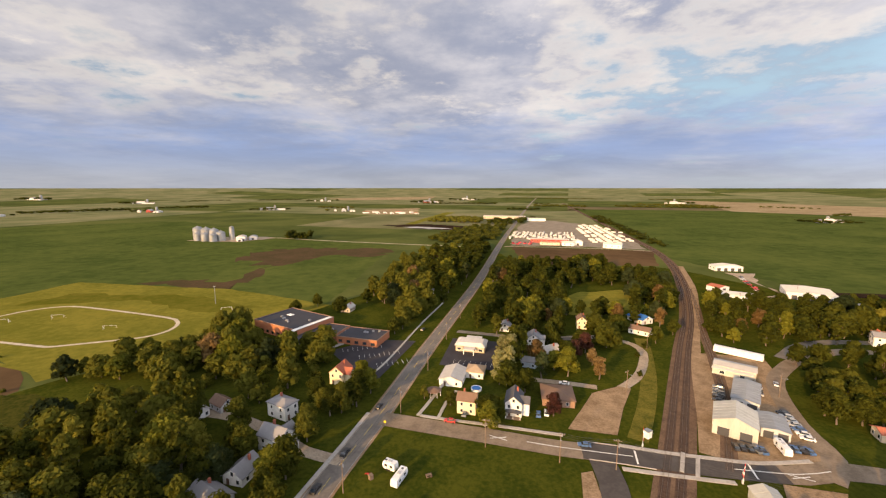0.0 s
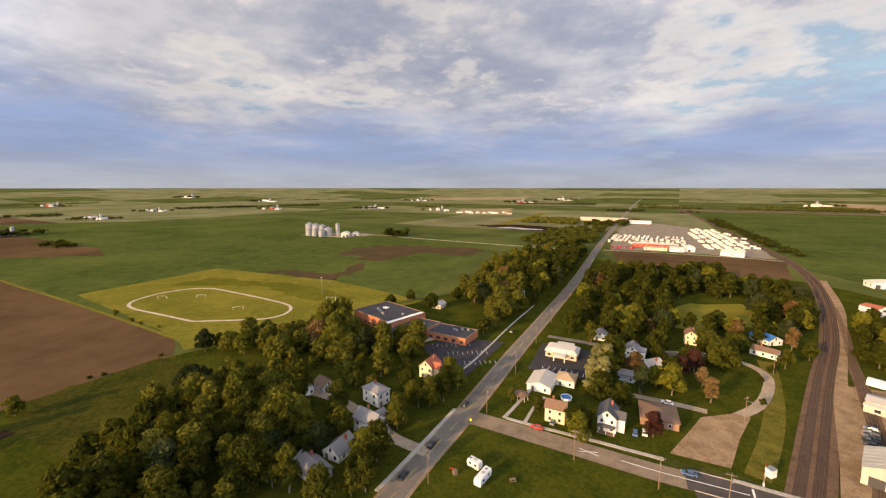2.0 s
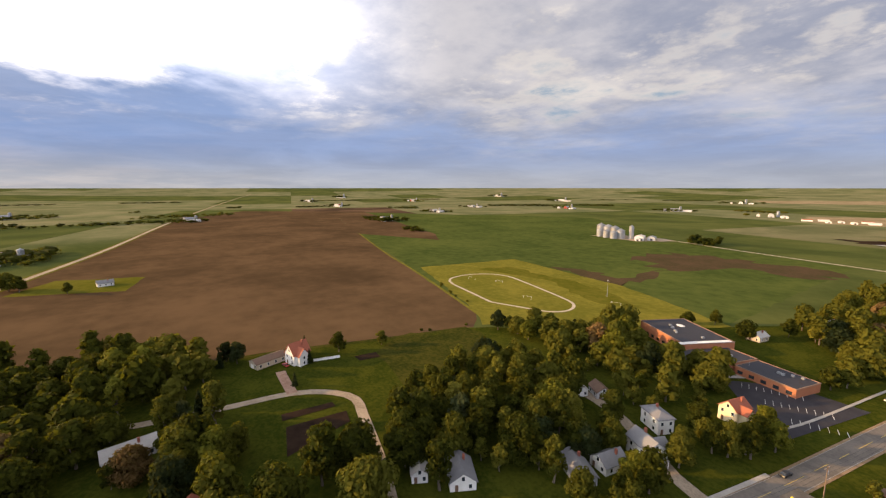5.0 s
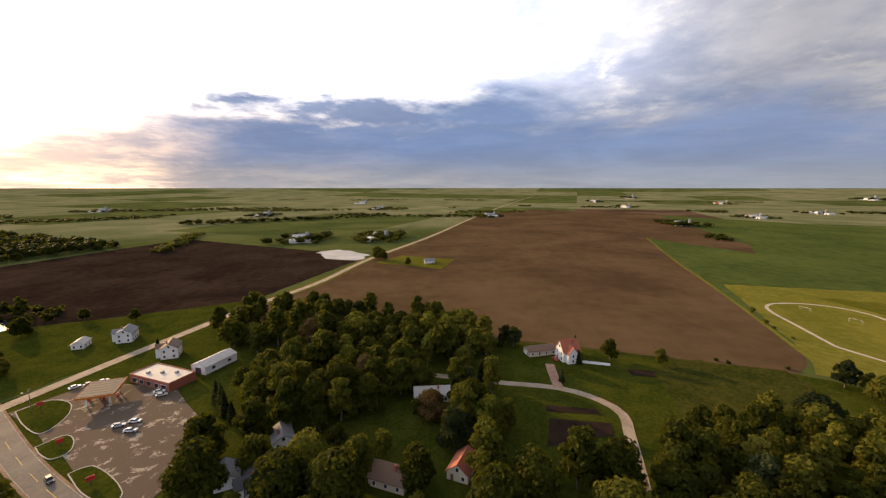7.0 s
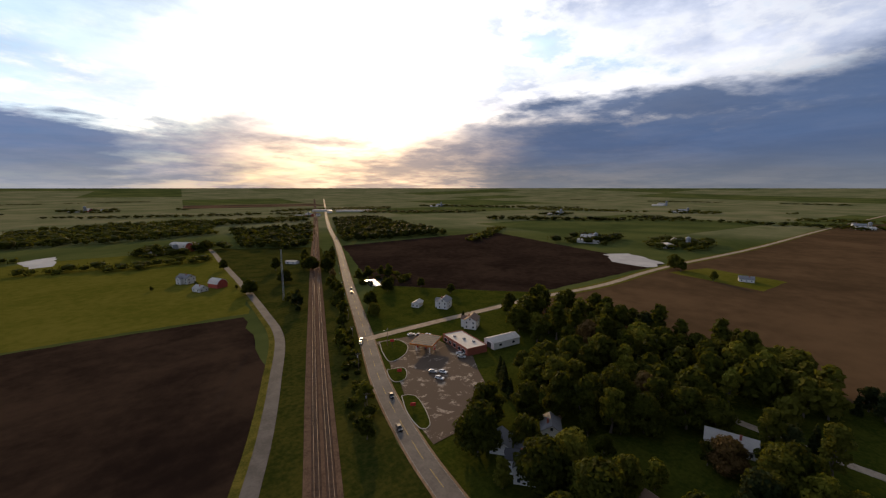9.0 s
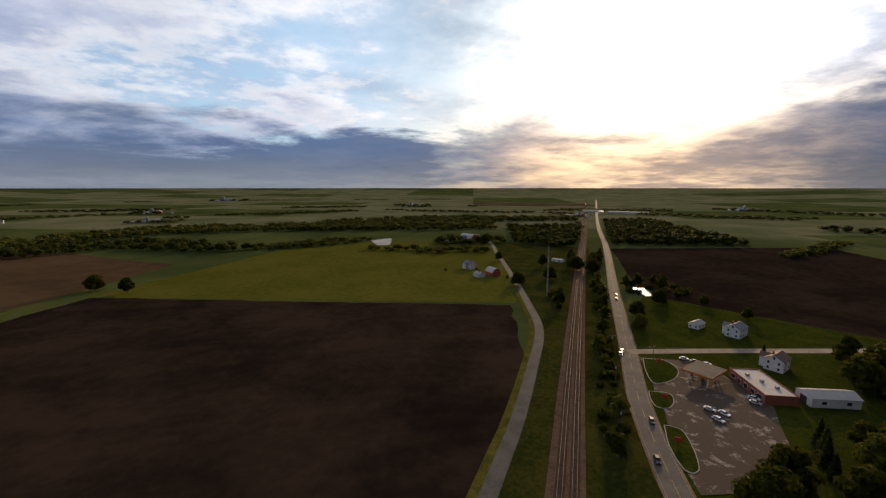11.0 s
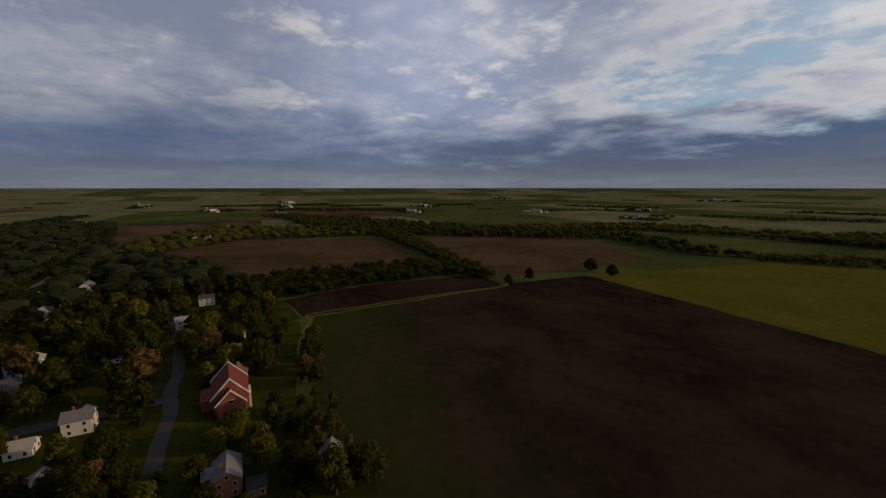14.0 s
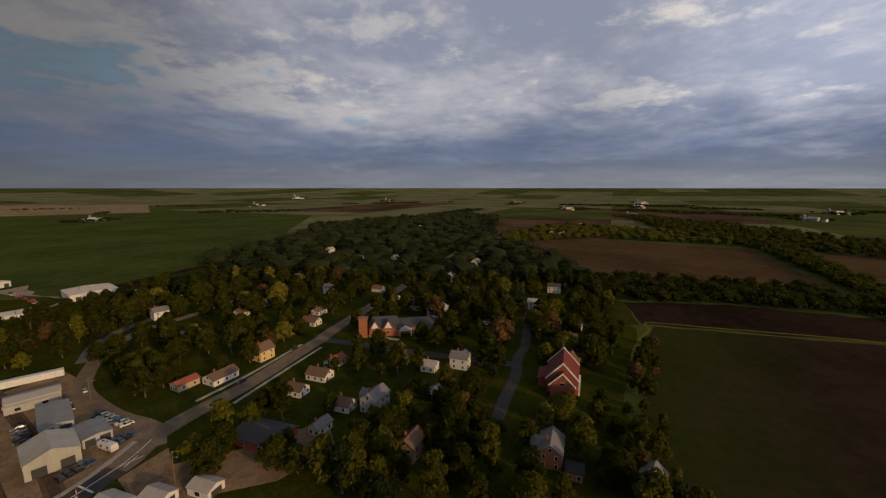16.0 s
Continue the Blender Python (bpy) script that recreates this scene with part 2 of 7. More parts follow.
def tinged_soil():
    """Dark bare soil on which thin green growth fades in towards the town's edge."""
    m = bpy.data.materials.new("tinged_soil")
    m.use_nodes = True
    n = Nodes(m.node_tree)
    at = n.add("ShaderNodeTexCoord").outputs["Object"]
    broad, fine = n.noise(at, 1 / 70, 5.0, 0.6, 0.4), n.noise(at, 1 / 6, 4.0, 0.65)
    rows = n.noise(n.vec("MULTIPLY", at, (0.012, 0.05, 1.0)), 1.0, 3.0, 0.5, 0.8)
    soil = n.mix(n.step(n.math("ADD", n.math("MULTIPLY", broad, 0.6), n.math("ADD", n.math("MULTIPLY", fine, 0.2), n.math("MULTIPLY", rows, 0.2))), 0.36, 0.62), (0.015, 0.010, 0.008), (0.046, 0.030, 0.020))
    inward = n.vec("DOT_PRODUCT", n.vec("SUBTRACT", at, (165, -66, 0)), (-0.45, -0.89, 0.0))
    green = n.step(n.math("ADD", inward, n.math("MULTIPLY", n.math("SUBTRACT", broad, 0.5), 110.0)), -10.0, 100.0, 0.75, 0.0)
    col = n.mix(green, soil, n.mix(fine, (0.021, 0.032, 0.006), (0.050, 0.060, 0.012)))
    p = n.add("ShaderNodeBsdfPrincipled")
    put(p.inputs["Base Color"], col)
    p.inputs["Roughness"].default_value, p.inputs["Specular IOR Level"].default_value = 0.95, 0.0
    put(n.add("ShaderNodeOutputMaterial").inputs[0], p.outputs[0])
    return m


M["south_soil"] = tinged_soil()

# ---------------------------------------------------------------- the ground
FAR_IN, FAR_OUT = 2500.0, 4950.0


def rise(r):
    """Height of the land r metres away: level, then bent up to fit the camera's horizon."""
    if r <= FAR_IN:
        return 0.0
    inv = 1 / FAR_IN * (1 - (r - FAR_IN) / (FAR_OUT - FAR_IN) * 0.965)
    return EYE - r * EYE * inv


def on_land(x, y):
    """A place on the map, drawn in beyond the level land to fit the camera's view; with its height."""
    d = math.hypot(x, y)
    if d <= FAR_IN:
        return x, y, 0.0
    r = FAR_IN + (1 - FAR_IN / d) / 0.965 * (FAR_OUT - FAR_IN)
    r = min(r, FAR_OUT - 5)
    return x * r / d, y * r / d, rise(r)


def mesh_object(name, verts, faces, mat, parent=None, smooth=False):
    me = bpy.data.meshes.new(name)
    me.from_pydata(verts, [], faces)
    me.update()
    for m in (mat if isinstance(mat, (list, tuple)) else [mat]):
        me.materials.append(m)
    if smooth:
        me.shade_smooth()
    ob = new(name, me)
    if parent:
        ob.parent = parent
    return ob


def land_material():
    """Distant farmland: rectangular fields of different crops, each with its own tone; far ones paler in place of haze.
    """
    m = bpy.data.materials.new("farmland")
    m.use_nodes = True
    n = Nodes(m.node_tree)
    at = n.add("ShaderNodeTexCoord").outputs["Object"]
    x, y, z = n.split(at)
    turn = radians(17)
    u = n.math("ADD", n.math("MULTIPLY", x, math.cos(turn)), n.math("MULTIPLY", y, -math.sin(turn)))
    v = n.math("ADD", n.math("MULTIPLY", x, math.sin(turn)), n.math("MULTIPLY", y, math.cos(turn)))
    cell = n.join(n.math("FLOOR", n.math("DIVIDE", u, 620.0)), n.math("FLOOR", n.math("DIVIDE", v, 410.0)), 0.0)
    white = n.add("ShaderNodeTexWhiteNoise")
    white.noise_dimensions = "2D"
    put(white.inputs["Vector"], cell)
    pick = white.outputs["Value"]
    patch = n.noise(at, 0.006, 5.0, 0.6, 0.4)
    fine = n.noise(at, 0.12, 4.0, 0.7)
    green = n.mix(n.step(patch, 0.35, 0.65), (0.050, 0.066, 0.020), (0.092, 0.104, 0.032))
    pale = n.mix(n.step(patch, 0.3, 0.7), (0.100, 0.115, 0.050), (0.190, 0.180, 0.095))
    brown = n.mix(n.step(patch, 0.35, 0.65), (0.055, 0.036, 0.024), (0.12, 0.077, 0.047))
    # far cells turn pale and lose their browns: haze put into the base colour
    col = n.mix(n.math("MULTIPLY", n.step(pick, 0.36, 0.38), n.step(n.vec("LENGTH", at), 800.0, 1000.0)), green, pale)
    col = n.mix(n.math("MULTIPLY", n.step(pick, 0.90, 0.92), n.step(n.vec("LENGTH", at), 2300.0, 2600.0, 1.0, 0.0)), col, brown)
    col = n.mix(1.0, col, n.join(*[n.math("ADD", 0.8, n.math("MULTIPLY", fine, 0.4))] * 3), "MULTIPLY")
    p = n.add("ShaderNodeBsdfPrincipled")
    put(p.inputs["Base Color"], col)
    p.inputs["Roughness"].default_value, p.inputs["Specular IOR Level"].default_value = 0.95, 0.0
    put(n.add("ShaderNodeOutputMaterial").inputs[0], p.outputs[0])
    return m


def make_ground():
    rings = [0, 60, 120, 200, 300, 450, 650, 900, 1200, 1600, 2000, 2500] + [2500 + 122.5 * i for i in range(1, 21)]
    seg = 180
    verts, faces = [(0, 0, 0)], []
    for r in rings[1:]:
        for s in range(seg):
            a = 2 * math.pi * s / seg
            verts.append((r * math.cos(a), r * math.sin(a), rise(r)))
    for s in range(seg):
        faces.append((0, 1 + s, 1 + (s + 1) % seg))
    for i in range(len(rings) - 2):
        for s in range(seg):
            a, b = 1 + i * seg + s, 1 + i * seg + (s + 1) % seg
            faces.append((a, a + seg, b + seg, b))
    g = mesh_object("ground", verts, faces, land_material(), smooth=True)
    tagged(g, "flat green farmland reaching to the hazy horizon", "ground", kind="structure")
    return g


make_ground()


LAYER = [0.0]      # each sheet lies a hair above the one before


def lift():
    LAYER[0] += 0.0006
    return LAYER[0]


def patch(name, corners, mat, z, label, category="field", wobble=1.5, step=12.0, seed=1):
    """A field or paved area laid on the ground, its edges slightly uneven."""
    rnd = random.Random(seed)
    z += lift()
    pts = []
    for i, a in enumerate(corners):
        a, b = Vector(a), Vector(corners[(i + 1) % len(corners)])
        count = max(1, min(60, int((b - a).length / step)))
        for j in range(count):
            p = a.lerp(b, j / count)
            if j and wobble:
                p = p + Vector((rnd.uniform(-wobble, wobble), rnd.uniform(-wobble, wobble)))
            pts.append(p)
    bm = bmesh.new()
    bm.faces.new([bm.verts.new((*on_land(p.x, p.y)[:2], on_land(p.x, p.y)[2] + z)) for p in pts])
    bmesh.ops.triangulate(bm, faces=bm.faces[:])
    for f in bm.faces:
        if f.normal.z < 0:
            f.normal_flip()
    me = bpy.data.meshes.new(name)
    bm.to_mesh(me)
    bm.free()
    me.materials.append(M[mat])
    return tagged(new(name, me), label, category, kind="structure")


def smooth_line(points, step=6.0):
    """A curve through the points (Catmull-Rom), as a list of 2D vectors about step metres apart."""
    p = [Vector(q[:2]) for q in points]
    p = [p[0] * 2 - p[1]] + p + [p[-1] * 2 - p[-2]]
    out = []
    for i in range(1, len(p) - 2):
        a, b, c, d = p[i - 1], p[i], p[i + 1], p[i + 2]
        count = max(2, min(80, int((c - b).length / step)))
        for j in range(count):
            t = j / count
            out.append(0.5 * ((2 * b) + (c - a) * t + (2 * a - 5 * b + 4 * c - d) * t * t + (3 * b - a - 3 * c + d) * t ** 3))
    return out + [p[-2]]


def side_of(line, i):
    a, b = line[max(0, i - 1)], line[min(len(line) - 1, i + 1)]
    d = (b - a).normalized()
    return Vector((d.y, -d.x))


def strip(name, points, width, mat, z, label, category="road", off=0.0, thick=0.0, kind="structure", step=6.0, parent=None, dash=None):
    """A ribbon along a line: road, kerb, painted line. off moves it to the right; dash: (on, gap) in metres."""
    line = smooth_line(points, step)
    z += lift()
    verts, faces, run = [], [], 0.0
    for i, p in enumerate(line):
        s = side_of(line, i)
        for o in (off - width / 2, off + width / 2):
            q = p + s * o
            x, y, h = on_land(q.x, q.y)
            verts.append((x, y, h + z))
        if i:
            run += (p - line[i - 1]).length
            if not dash or run % (dash[0] + dash[1]) < dash[0]:
                faces.append((2 * i - 2, 2 * i - 1, 2 * i + 1, 2 * i))
    if thick:
        k = len(verts)
        verts += [(v[0], v[1], v[2] - thick) for v in verts]
        n = len(line)
        for i in range(1, n):
            faces.append((2 * i - 2, 2 * i, k + 2 * i, k + 2 * i - 2))
            faces.append((2 * i + 1, 2 * i - 1, k + 2 * i - 1, k + 2 * i + 1))
        faces.append((0, k, k + 1, 1)), faces.append((2 * n - 1, k + 2 * n - 1, k + 2 * n - 2, 2 * n - 2))
    ob = mesh_object(name, verts, faces, M[mat], parent)
    return tagged(ob, label, category, kind=kind) if not parent else ob


# ---------------------------------------------------------------- fields
patch("crop_field", [(-735, 355), (-212, 194), (-90, 308), (-75, 640), (-100, 655), (-300, 735), (-700, 1100), (-1450, 620)], "crop", 0.03, "broad green field of young crops")
patch("ploughed_field", [(-262, -165), (-225, 60), (-190, 170), (-212, 192), (-735, 352), (-1490, 600), (-1715, 335), (-1340, 92), (-780, -33), (-518, -103), (-378, -128)], "soil", 0.05, "wide bare ploughed brown field")
patch("ploughed_strip", [(-735, 352), (-1490, 600), (-1420, 700), (-640, 470), (-560, 420)], "soil", 0.06, "brown ploughed strip beyond the crop field")
patch("dark_field", [(-376, -529), (-700, -466), (-532, -108), (-312, -160), (-275, -224), (-240, -290)], "soil_dark", 0.05, "dark wet ploughed field beside the gravel road")
patch("south_field", [(-50, -124), (-90, -195), (-118, -285), (212, -382), (240, -300), (236, -282), (268, -113), (245, -100), (160, -66), (100, -48), (40, -50), (-25, -90)], "south_soil", 0.05, "dark bare field with a faint green tinge")

patch("pasture", [(-124, -290), (-165, -395), (-230, -640), (-45, -690), (98, -626), (214, -384)], "pasture", 0.06, "bright green pasture catching the light")
patch("east_crop_field", [(330, 340), (290, 520), (330, 640), (360, 900), (560, 1700), (1600, 1500), (1300, 560), (480, 300)], "crop", 0.03, "large green crop field beyond the railway")
patch("east_dark_field", [(318, 345), (420, 330), (470, 290), (395, 262), (330, 290)], "soil_dark", 0.06, "dark bare field beside the long white building")
patch("east_tan_field", [(1103, 1548), (1380, 1212), (2058, 1814), (1670, 2876)], "stubble", 0.06, "pale tan stubble field near the horizon")
patch("far_tan_field", [(-322, 1669), (-107, 1823), (-90, 1376), (-250, 1390)], "stubble", 0.06, "pale tan field with small barns", wobble=8)
patch("far_tan_field", [(-948, 3390), (-75, 4155), (-100, 3189), (-718, 2920)], "stubble", 0.5, "pale tan field near the skyline", wobble=8, step=60)
patch("town_lawn", [(-190, 168), (-226, 55), (-262, -160), (-150, -190), (-95, -100), (-80, -60), (35, -45), (165, -60), (262, -100), (420, -60), (700, 100), (560, 300), (300, 330), (262, 440), (245, 455), (96, 470), (60, 630), (40, 625), (-45, 500), (-70, 330), (-90, 300)], "lawn", 0.07, "mown grass between the houses of the town", "grass", seed=4)
patch("north_soil", [(95, 470), (250, 462), (300, 575), (105, 615)], "soil", 0.09, "narrow brown field in front of the yard")
patch("dry_meadow", [(-377, 256), (-349, 381), (-188, 353), (-88, 305), (-92, 296), (-190, 178), (-212, 193)], "yellow", 0.09, "yellow-green playing field of dry grass", "grass")
patch("meadow_strip", [(-330, 300), (-318, 340), (-200, 330), (-140, 300), (-170, 285), (-250, 318)], "pasture", 0.12, "darker rough grass strip across the meadow", "grass", wobble=4)
patch("sports_green", [(-300, 250), (-298, 283), (-272, 292), (-195, 268), (-178, 252), (-192, 238), (-222, 232)], "yellow", 0.12, "mown sports pitch inside the running track", "grass", wobble=1)
patch("crop_bare_patch", [(-262, 505), (-255, 592), (-177, 606), (-75, 587), (-93, 526), (-163, 532), (-200, 461)], "crop_soil", 0.07, "brown bare patch where the crop failed", wobble=14, seed=3)
patch("crop_bare_patch", [(-291, 376), (-248, 388), (-210, 381), (-207, 448), (-197, 461), (-190, 400), (-186, 345), (-226, 353)], "crop_soil", 0.07, "brown bare patch where the crop failed", wobble=9, seed=5)
patch("clearing", [(86, 282), (92, 318), (120, 345), (158, 352), (166, 330), (140, 292), (110, 278)], "yellow", 0.11, "sunlit clearing of dry grass among trees", "grass", wobble=4)
patch("rough_meadow", [(-190, 166), (-150, 160), (-118, 120), (-150, 92), (-190, 95), (-205, 120)], "rough", 0.10, "rough meadow beside the ploughed field", "grass", wobble=5)
patch("far_ploughed_field", [(600, -450), (524, -677), (392, -661), (204, -527), (236, -394), (262, -312), (396, -365)], "soil", 0.06, "bare brown field behind the trees")
patch("strip_field", [(325, -112), (325, -187), (290, -300), (244, -287), (256, -195), (272, -107)], "soil_dark", 0.06, "dark narrow field edged with bushes")
patch("town_field", [(573, -25), (695, -115), (730, -211), (630, -392), (370, -312), (386, -212), (430, -49)], "soil", 0.065, "brown bare field behind the town")
patch("north_grass", [(270, -105), (325, -112), (430, -49), (573, -25), (560, 60), (380, 60), (262, -60)], "rough", 0.055, "rough grass behind the last houses of the town", "grass")
patch("roadside_lawn", [(-315, -160), (-275, -222), (-240, -290), (-170, -215), (-158, -192), (-205, -176)], "lawn", 0.08, "lawn around the white farmhouse", "grass")
patch("farm_lawn", [(-482, -93), (-536, -66), (-505, 5), (-445, -11)], "pasture", 0.09, "green lawn round a lone house", "grass")
patch("rail_ground", [(-25, -80), (-60, -137), (-118, -235), (-160, -390), (-232, -640), (-345, -540), (-150, -195), (-90, -98), (-72, -50), (0, -40)], "rough", 0.04, "rough grass between the lane and the highway", "grass")
patch("rail_verge", [(-60, -112), (-92, -165), (-155, -262), (-304, -500), (-200, -520), (-165, -390), (-138, -290), (-118, -235), (-86, -182), (-64, -142)], "rough", 0.10, "grassy verge beside the railway", "grass")
strip("rail_green", [(70, 134), (84, 156), (98, 182), (112, 214), (119, 234)], 7.0, "dry_verge", 0.12, "mown strip beside the railway", "grass")
patch("corner_lawn", [(-30, 108), (-20, 141), (-14, 143), (16, 131), (44, 121), (40, 100), (10, 92)], "lawn", 0.13, "mown corner lot with two parked campers", "grass", wobble=0.5)
patch("pond", [(-555, -188), (-587, -164), (-535, -108), (-497, -118), (-504, -147)], "puddle", 0.11, "shallow silty pool flooding the dark field", "water", wobble=6, seed=7)
patch("pond", [(-246, -312), (-268, -300), (-250, -282), (-233, -286)], "water", 0.14, "small bright pond among bushes", "water", wobble=2, seed=7)
# this pond's bright sky reflection is painted as a pale base colour
patch("pond", [(-34, -706), (-70, -726), (-64, -690), (-58, -640), (-38, -640)], "puddle", 0.14, "pale farm pond in the pasture", "water", wobble=3, seed=7)
patch("wet_ground", [(-150, 980), (-60, 900), (40, 860), (60, 940), (-40, 1010)], "soil_dark", 0.08, "dark wet field with standing water", wobble=10)
patch("puddle", [(-95, 930), (-40, 900), (20, 890), (0, 915), (-60, 945)], "puddle", 0.12, "long puddle on the wet field", "water", wobble=7)
patch("grass_runway", [(-95, 1010), (10, 1500), (45, 1490), (-70, 1000)], "yellow", 0.10, "pale mown grass landing strip", "grass", wobble=2)

# ---------------------------------------------------------------- roads
HIGHWAY = [(-1800, -2740), (-688, -1037), (-389, -560), (-233, -320), (-156, -199), (-118, -140), (-96, -98.5), (-83, -68), (-64, -15), (-50, 48), (-37, 108), (-26, 148), (-8, 221), (11.3, 295), (40, 410), (95, 658), (178, 1008), (484, 2268), (900, 3900)]
STREET_B = [(-24, 148), (15, 137), (41, 129.5), (60, 126), (85, 120), (112, 116), (125, 118), (142, 114.5), (163, 107.5), (195, 101), (224, 95.5), (256, 91), (420, 60), (640, 20)]
TRACK = [(-1800, -2872), (-667, -1062), (-304, -488.5), (-155, -251), (-93, -151.5), (-59.5, -97), (10, 15), (80, 127.5), (104, 166.5), (135, 216.5), (173, 276.5), (217, 357), (264, 458), (305, 580), (345, 760), (440, 1200), (700, 2400)]
GRAVEL_ROAD = [(-147, -186), (-200, -175), (-252, -163), (-299, -152), (-380, -126), (-518, -101), (-780, -31), (-1347, 95), (-2693, 430), (-6000, 1300)]
SIDE_ROAD = [(-30, -92), (-44.5, -113), (-61, -137), (-85, -176), (-115, -229), (-133, -285), (-160, -384), (-194, -518), (-225, -640), (-240, -760)]
SHED_STREET = [(120, 113), (131, 124), (137, 145), (152, 174), (168, 190), (192, 205), (226, 214), (260, 205), (330, 190)]
STREET_C = [(224, 97), (220, 75), (213, 46), (205, 10), (200, -18)]
CHURCH_ROAD = [(149, -7), (164, -10.5), (189, -17.5), (209, -20), (242, -28), (358, -36), (741, -24), (1643, -7)]
LOOP_DRIVE = [(-192, -26), (-187, -14.5), (-179, 19), (-173.5, 49), (-163, 64), (-152, 69), (-140, 66.3), (-110, 58), (-80, 48), (-52, 44)]
OVAL = [(-226, 220.3), (-262, 228), (-292, 234.5), (-306, 242), (-313, 253), (-314, 270), (-309, 285), (-300, 295), (-289, 299.5), (-275, 299), (-232, 286.5), (-192, 273), (-181, 266), (-175.5, 257), (-174.5, 247), (-178, 239.5), (-185, 234), (-205, 227), (-221, 221.5), (-226, 220.3)]

strip("road", HIGHWAY, 7.9, "asphalt", 0.16, "worn grey two-lane highway with pale shoulders")
strip("shoulder", HIGHWAY, 0.9, "clay_lot", 0.155, "pale gravel shoulder of the highway", "road", off=4.3)
strip("shoulder", HIGHWAY, 0.9, "clay_lot", 0.155, "pale gravel shoulder of the highway", "road", off=-4.3)
strip("lane_line", HIGHWAY, 0.16, "yellow_line", 0.20, "faded yellow centre line", "road marking", step=3, dash=(9, 6))
strip("lane_line", HIGHWAY, 0.13, "concrete", 0.20, "faded white edge line", "road marking", off=3.75)
strip("lane_line", HIGHWAY, 0.13, "concrete", 0.20, "faded white edge line", "road marking", off=-3.75)
strip("road", STREET_B, 9.0, "tan_road", 0.21, "grey street crossing the railway")
strip("road", [(48, 128.5), (60, 126), (85, 120), (108, 116.4)], 9.4, "asphalt_new_or_shaded", 0.25, "dark new asphalt beside the railway crossing")
strip("road", [(53, 124), (52, 112), (48, 96), (40, 70)], 8.5, "asphalt_new_or_shaded", 0.23, "dark new asphalt side street")
strip("road", GRAVEL_ROAD, 6.4, "gravel", 0.18, "pale straight gravel country road")
strip("verge", GRAVEL_ROAD[3:], 3.5, "pasture", 0.14, "green grass verge along the gravel road", "grass", off=-5.2)
strip("verge", GRAVEL_ROAD[3:], 3.5, "pasture", 0.14, "green grass verge along the gravel road", "grass", off=5.2)
strip("road", SIDE_ROAD, 5.6, "lane", 0.17, "narrow pale country lane along the field")
strip("verge", SIDE_ROAD[:7], 3.4, "dry_verge", 0.15, "yellow grass edge of the lane", "grass", off=-4.3)
strip("verge", SIDE_ROAD[:7], 1.6, "rough", 0.15, "yellow grass edge of the lane", "grass", off=4.6)
strip("road", SHED_STREET, 7.0, "tan_road", 0.18, "worn street curving behind the sheds")
# the next two streets take a darker asphalt in place of the shade there
strip("road", STREET_C, 6.5, "asphalt_new_or_shaded", 0.18, "shaded residential street")
strip("road", CHURCH_ROAD, 5.4, "asphalt_new_or_shaded", 0.18, "grey residential street running out of town")
strip("road", LOOP_DRIVE, 4.2, "gravel", 0.17, "curved pale gravel driveway")
strip("road", [(-199, 51), (-188, 50), (-173.5, 49)], 4.5, "clay", 0.19, "reddish clay driveway to the white house")
strip("running_track", OVAL, 2.4, "track_stone", 0.17, "pale cinder running track", "running track")
strip("farm_track", [(-300, 729), (-200, 690), (-62, 646), (70, 610)], 4.0, "track_stone", 0.12, "pale farm track to the grain silos", "road")
strip("field_margin", [(-258, -150), (-240, -40), (-228, 45), (-208, 110), (-192, 166)], 3.6, "rough", 0.125, "rank dark grass at the end of the ploughed field", "grass")
strip("farm_track", [(-735, 353), (-500, 278), (-380, 244), (-300, 220), (-205, 190)], 2.6, "yellow", 0.13, "grassy track dividing the fields", "grass")
strip("field_path", [(240, -93), (262, -108), (275, -111), (268, -150), (255, -220), (238, -272), (242, -292), (258, -301)], 1.9, "yellow", 0.13, "pale grassy path round the field", "grass")
strip("field_path", [(258, -301), (245, -350), (232, -398), (180, -450)], 1.2, "yellow", 0.13, "pale grassy path along the field", "grass")
strip("yard_road", [(95, 622), (180, 610), (260, 590), (300, 572)], 5.0, "gravel", 0.15, "gravel access road of the trailer yard", "road")
strip("lane", [(-96, 152), (-80, 148), (-62, 138), (-48, 128), (-34, 123)], 5.0, "gravel", 0.16, "gravel lane between the houses", "road")
strip("lane", [(38, 183), (45, 180), (58, 177), (70, 173)], 4.0, "gravel", 0.17, "gravel lane behind the houses", "road")
strip("lane", [(78, 170), (92, 182), (102, 196), (110, 212), (110, 223), (104, 231), (90, 237), (58, 233), (36, 236)], 4.4, "gravel", 0.17, "curving gravel lane behind the houses", "road")
strip("lane", [(9, 246), (30, 240), (60, 232), (92, 236)], 4.5, "asphalt", 0.17, "side street with pale edges", "road")
strip("lane", [(180, 205), (205, 222), (232, 228), (262, 226), (300, 240)], 6.5, "asphalt", 0.17, "street by the white houses", "road")

# railway
strip("railway_bed", TRACK, 11.6, "ballast", 0.19, "rust-brown railway ballast", "railway", off=0.4)
for _o in (-2.15, 2.15):
    strip("track_bed", TRACK, 3.1, "track_ballast", 0.205, "dark oily stone between the rails", "railway", off=_o)
strip("service_road", [(90, 126), (104, 150), (121, 181), (143, 219), (181, 281), (226, 358), (274, 460)], 5.0, "clay_lot", 0.20, "dusty tan service track beside the railway", "road")
strip("railway_siding_bed", [(92, 118), (118, 158), (141, 200), (165, 248), (196, 305), (224, 360)], 5.0, "ballast", 0.17, "rust-brown gravel of the siding", "railway")


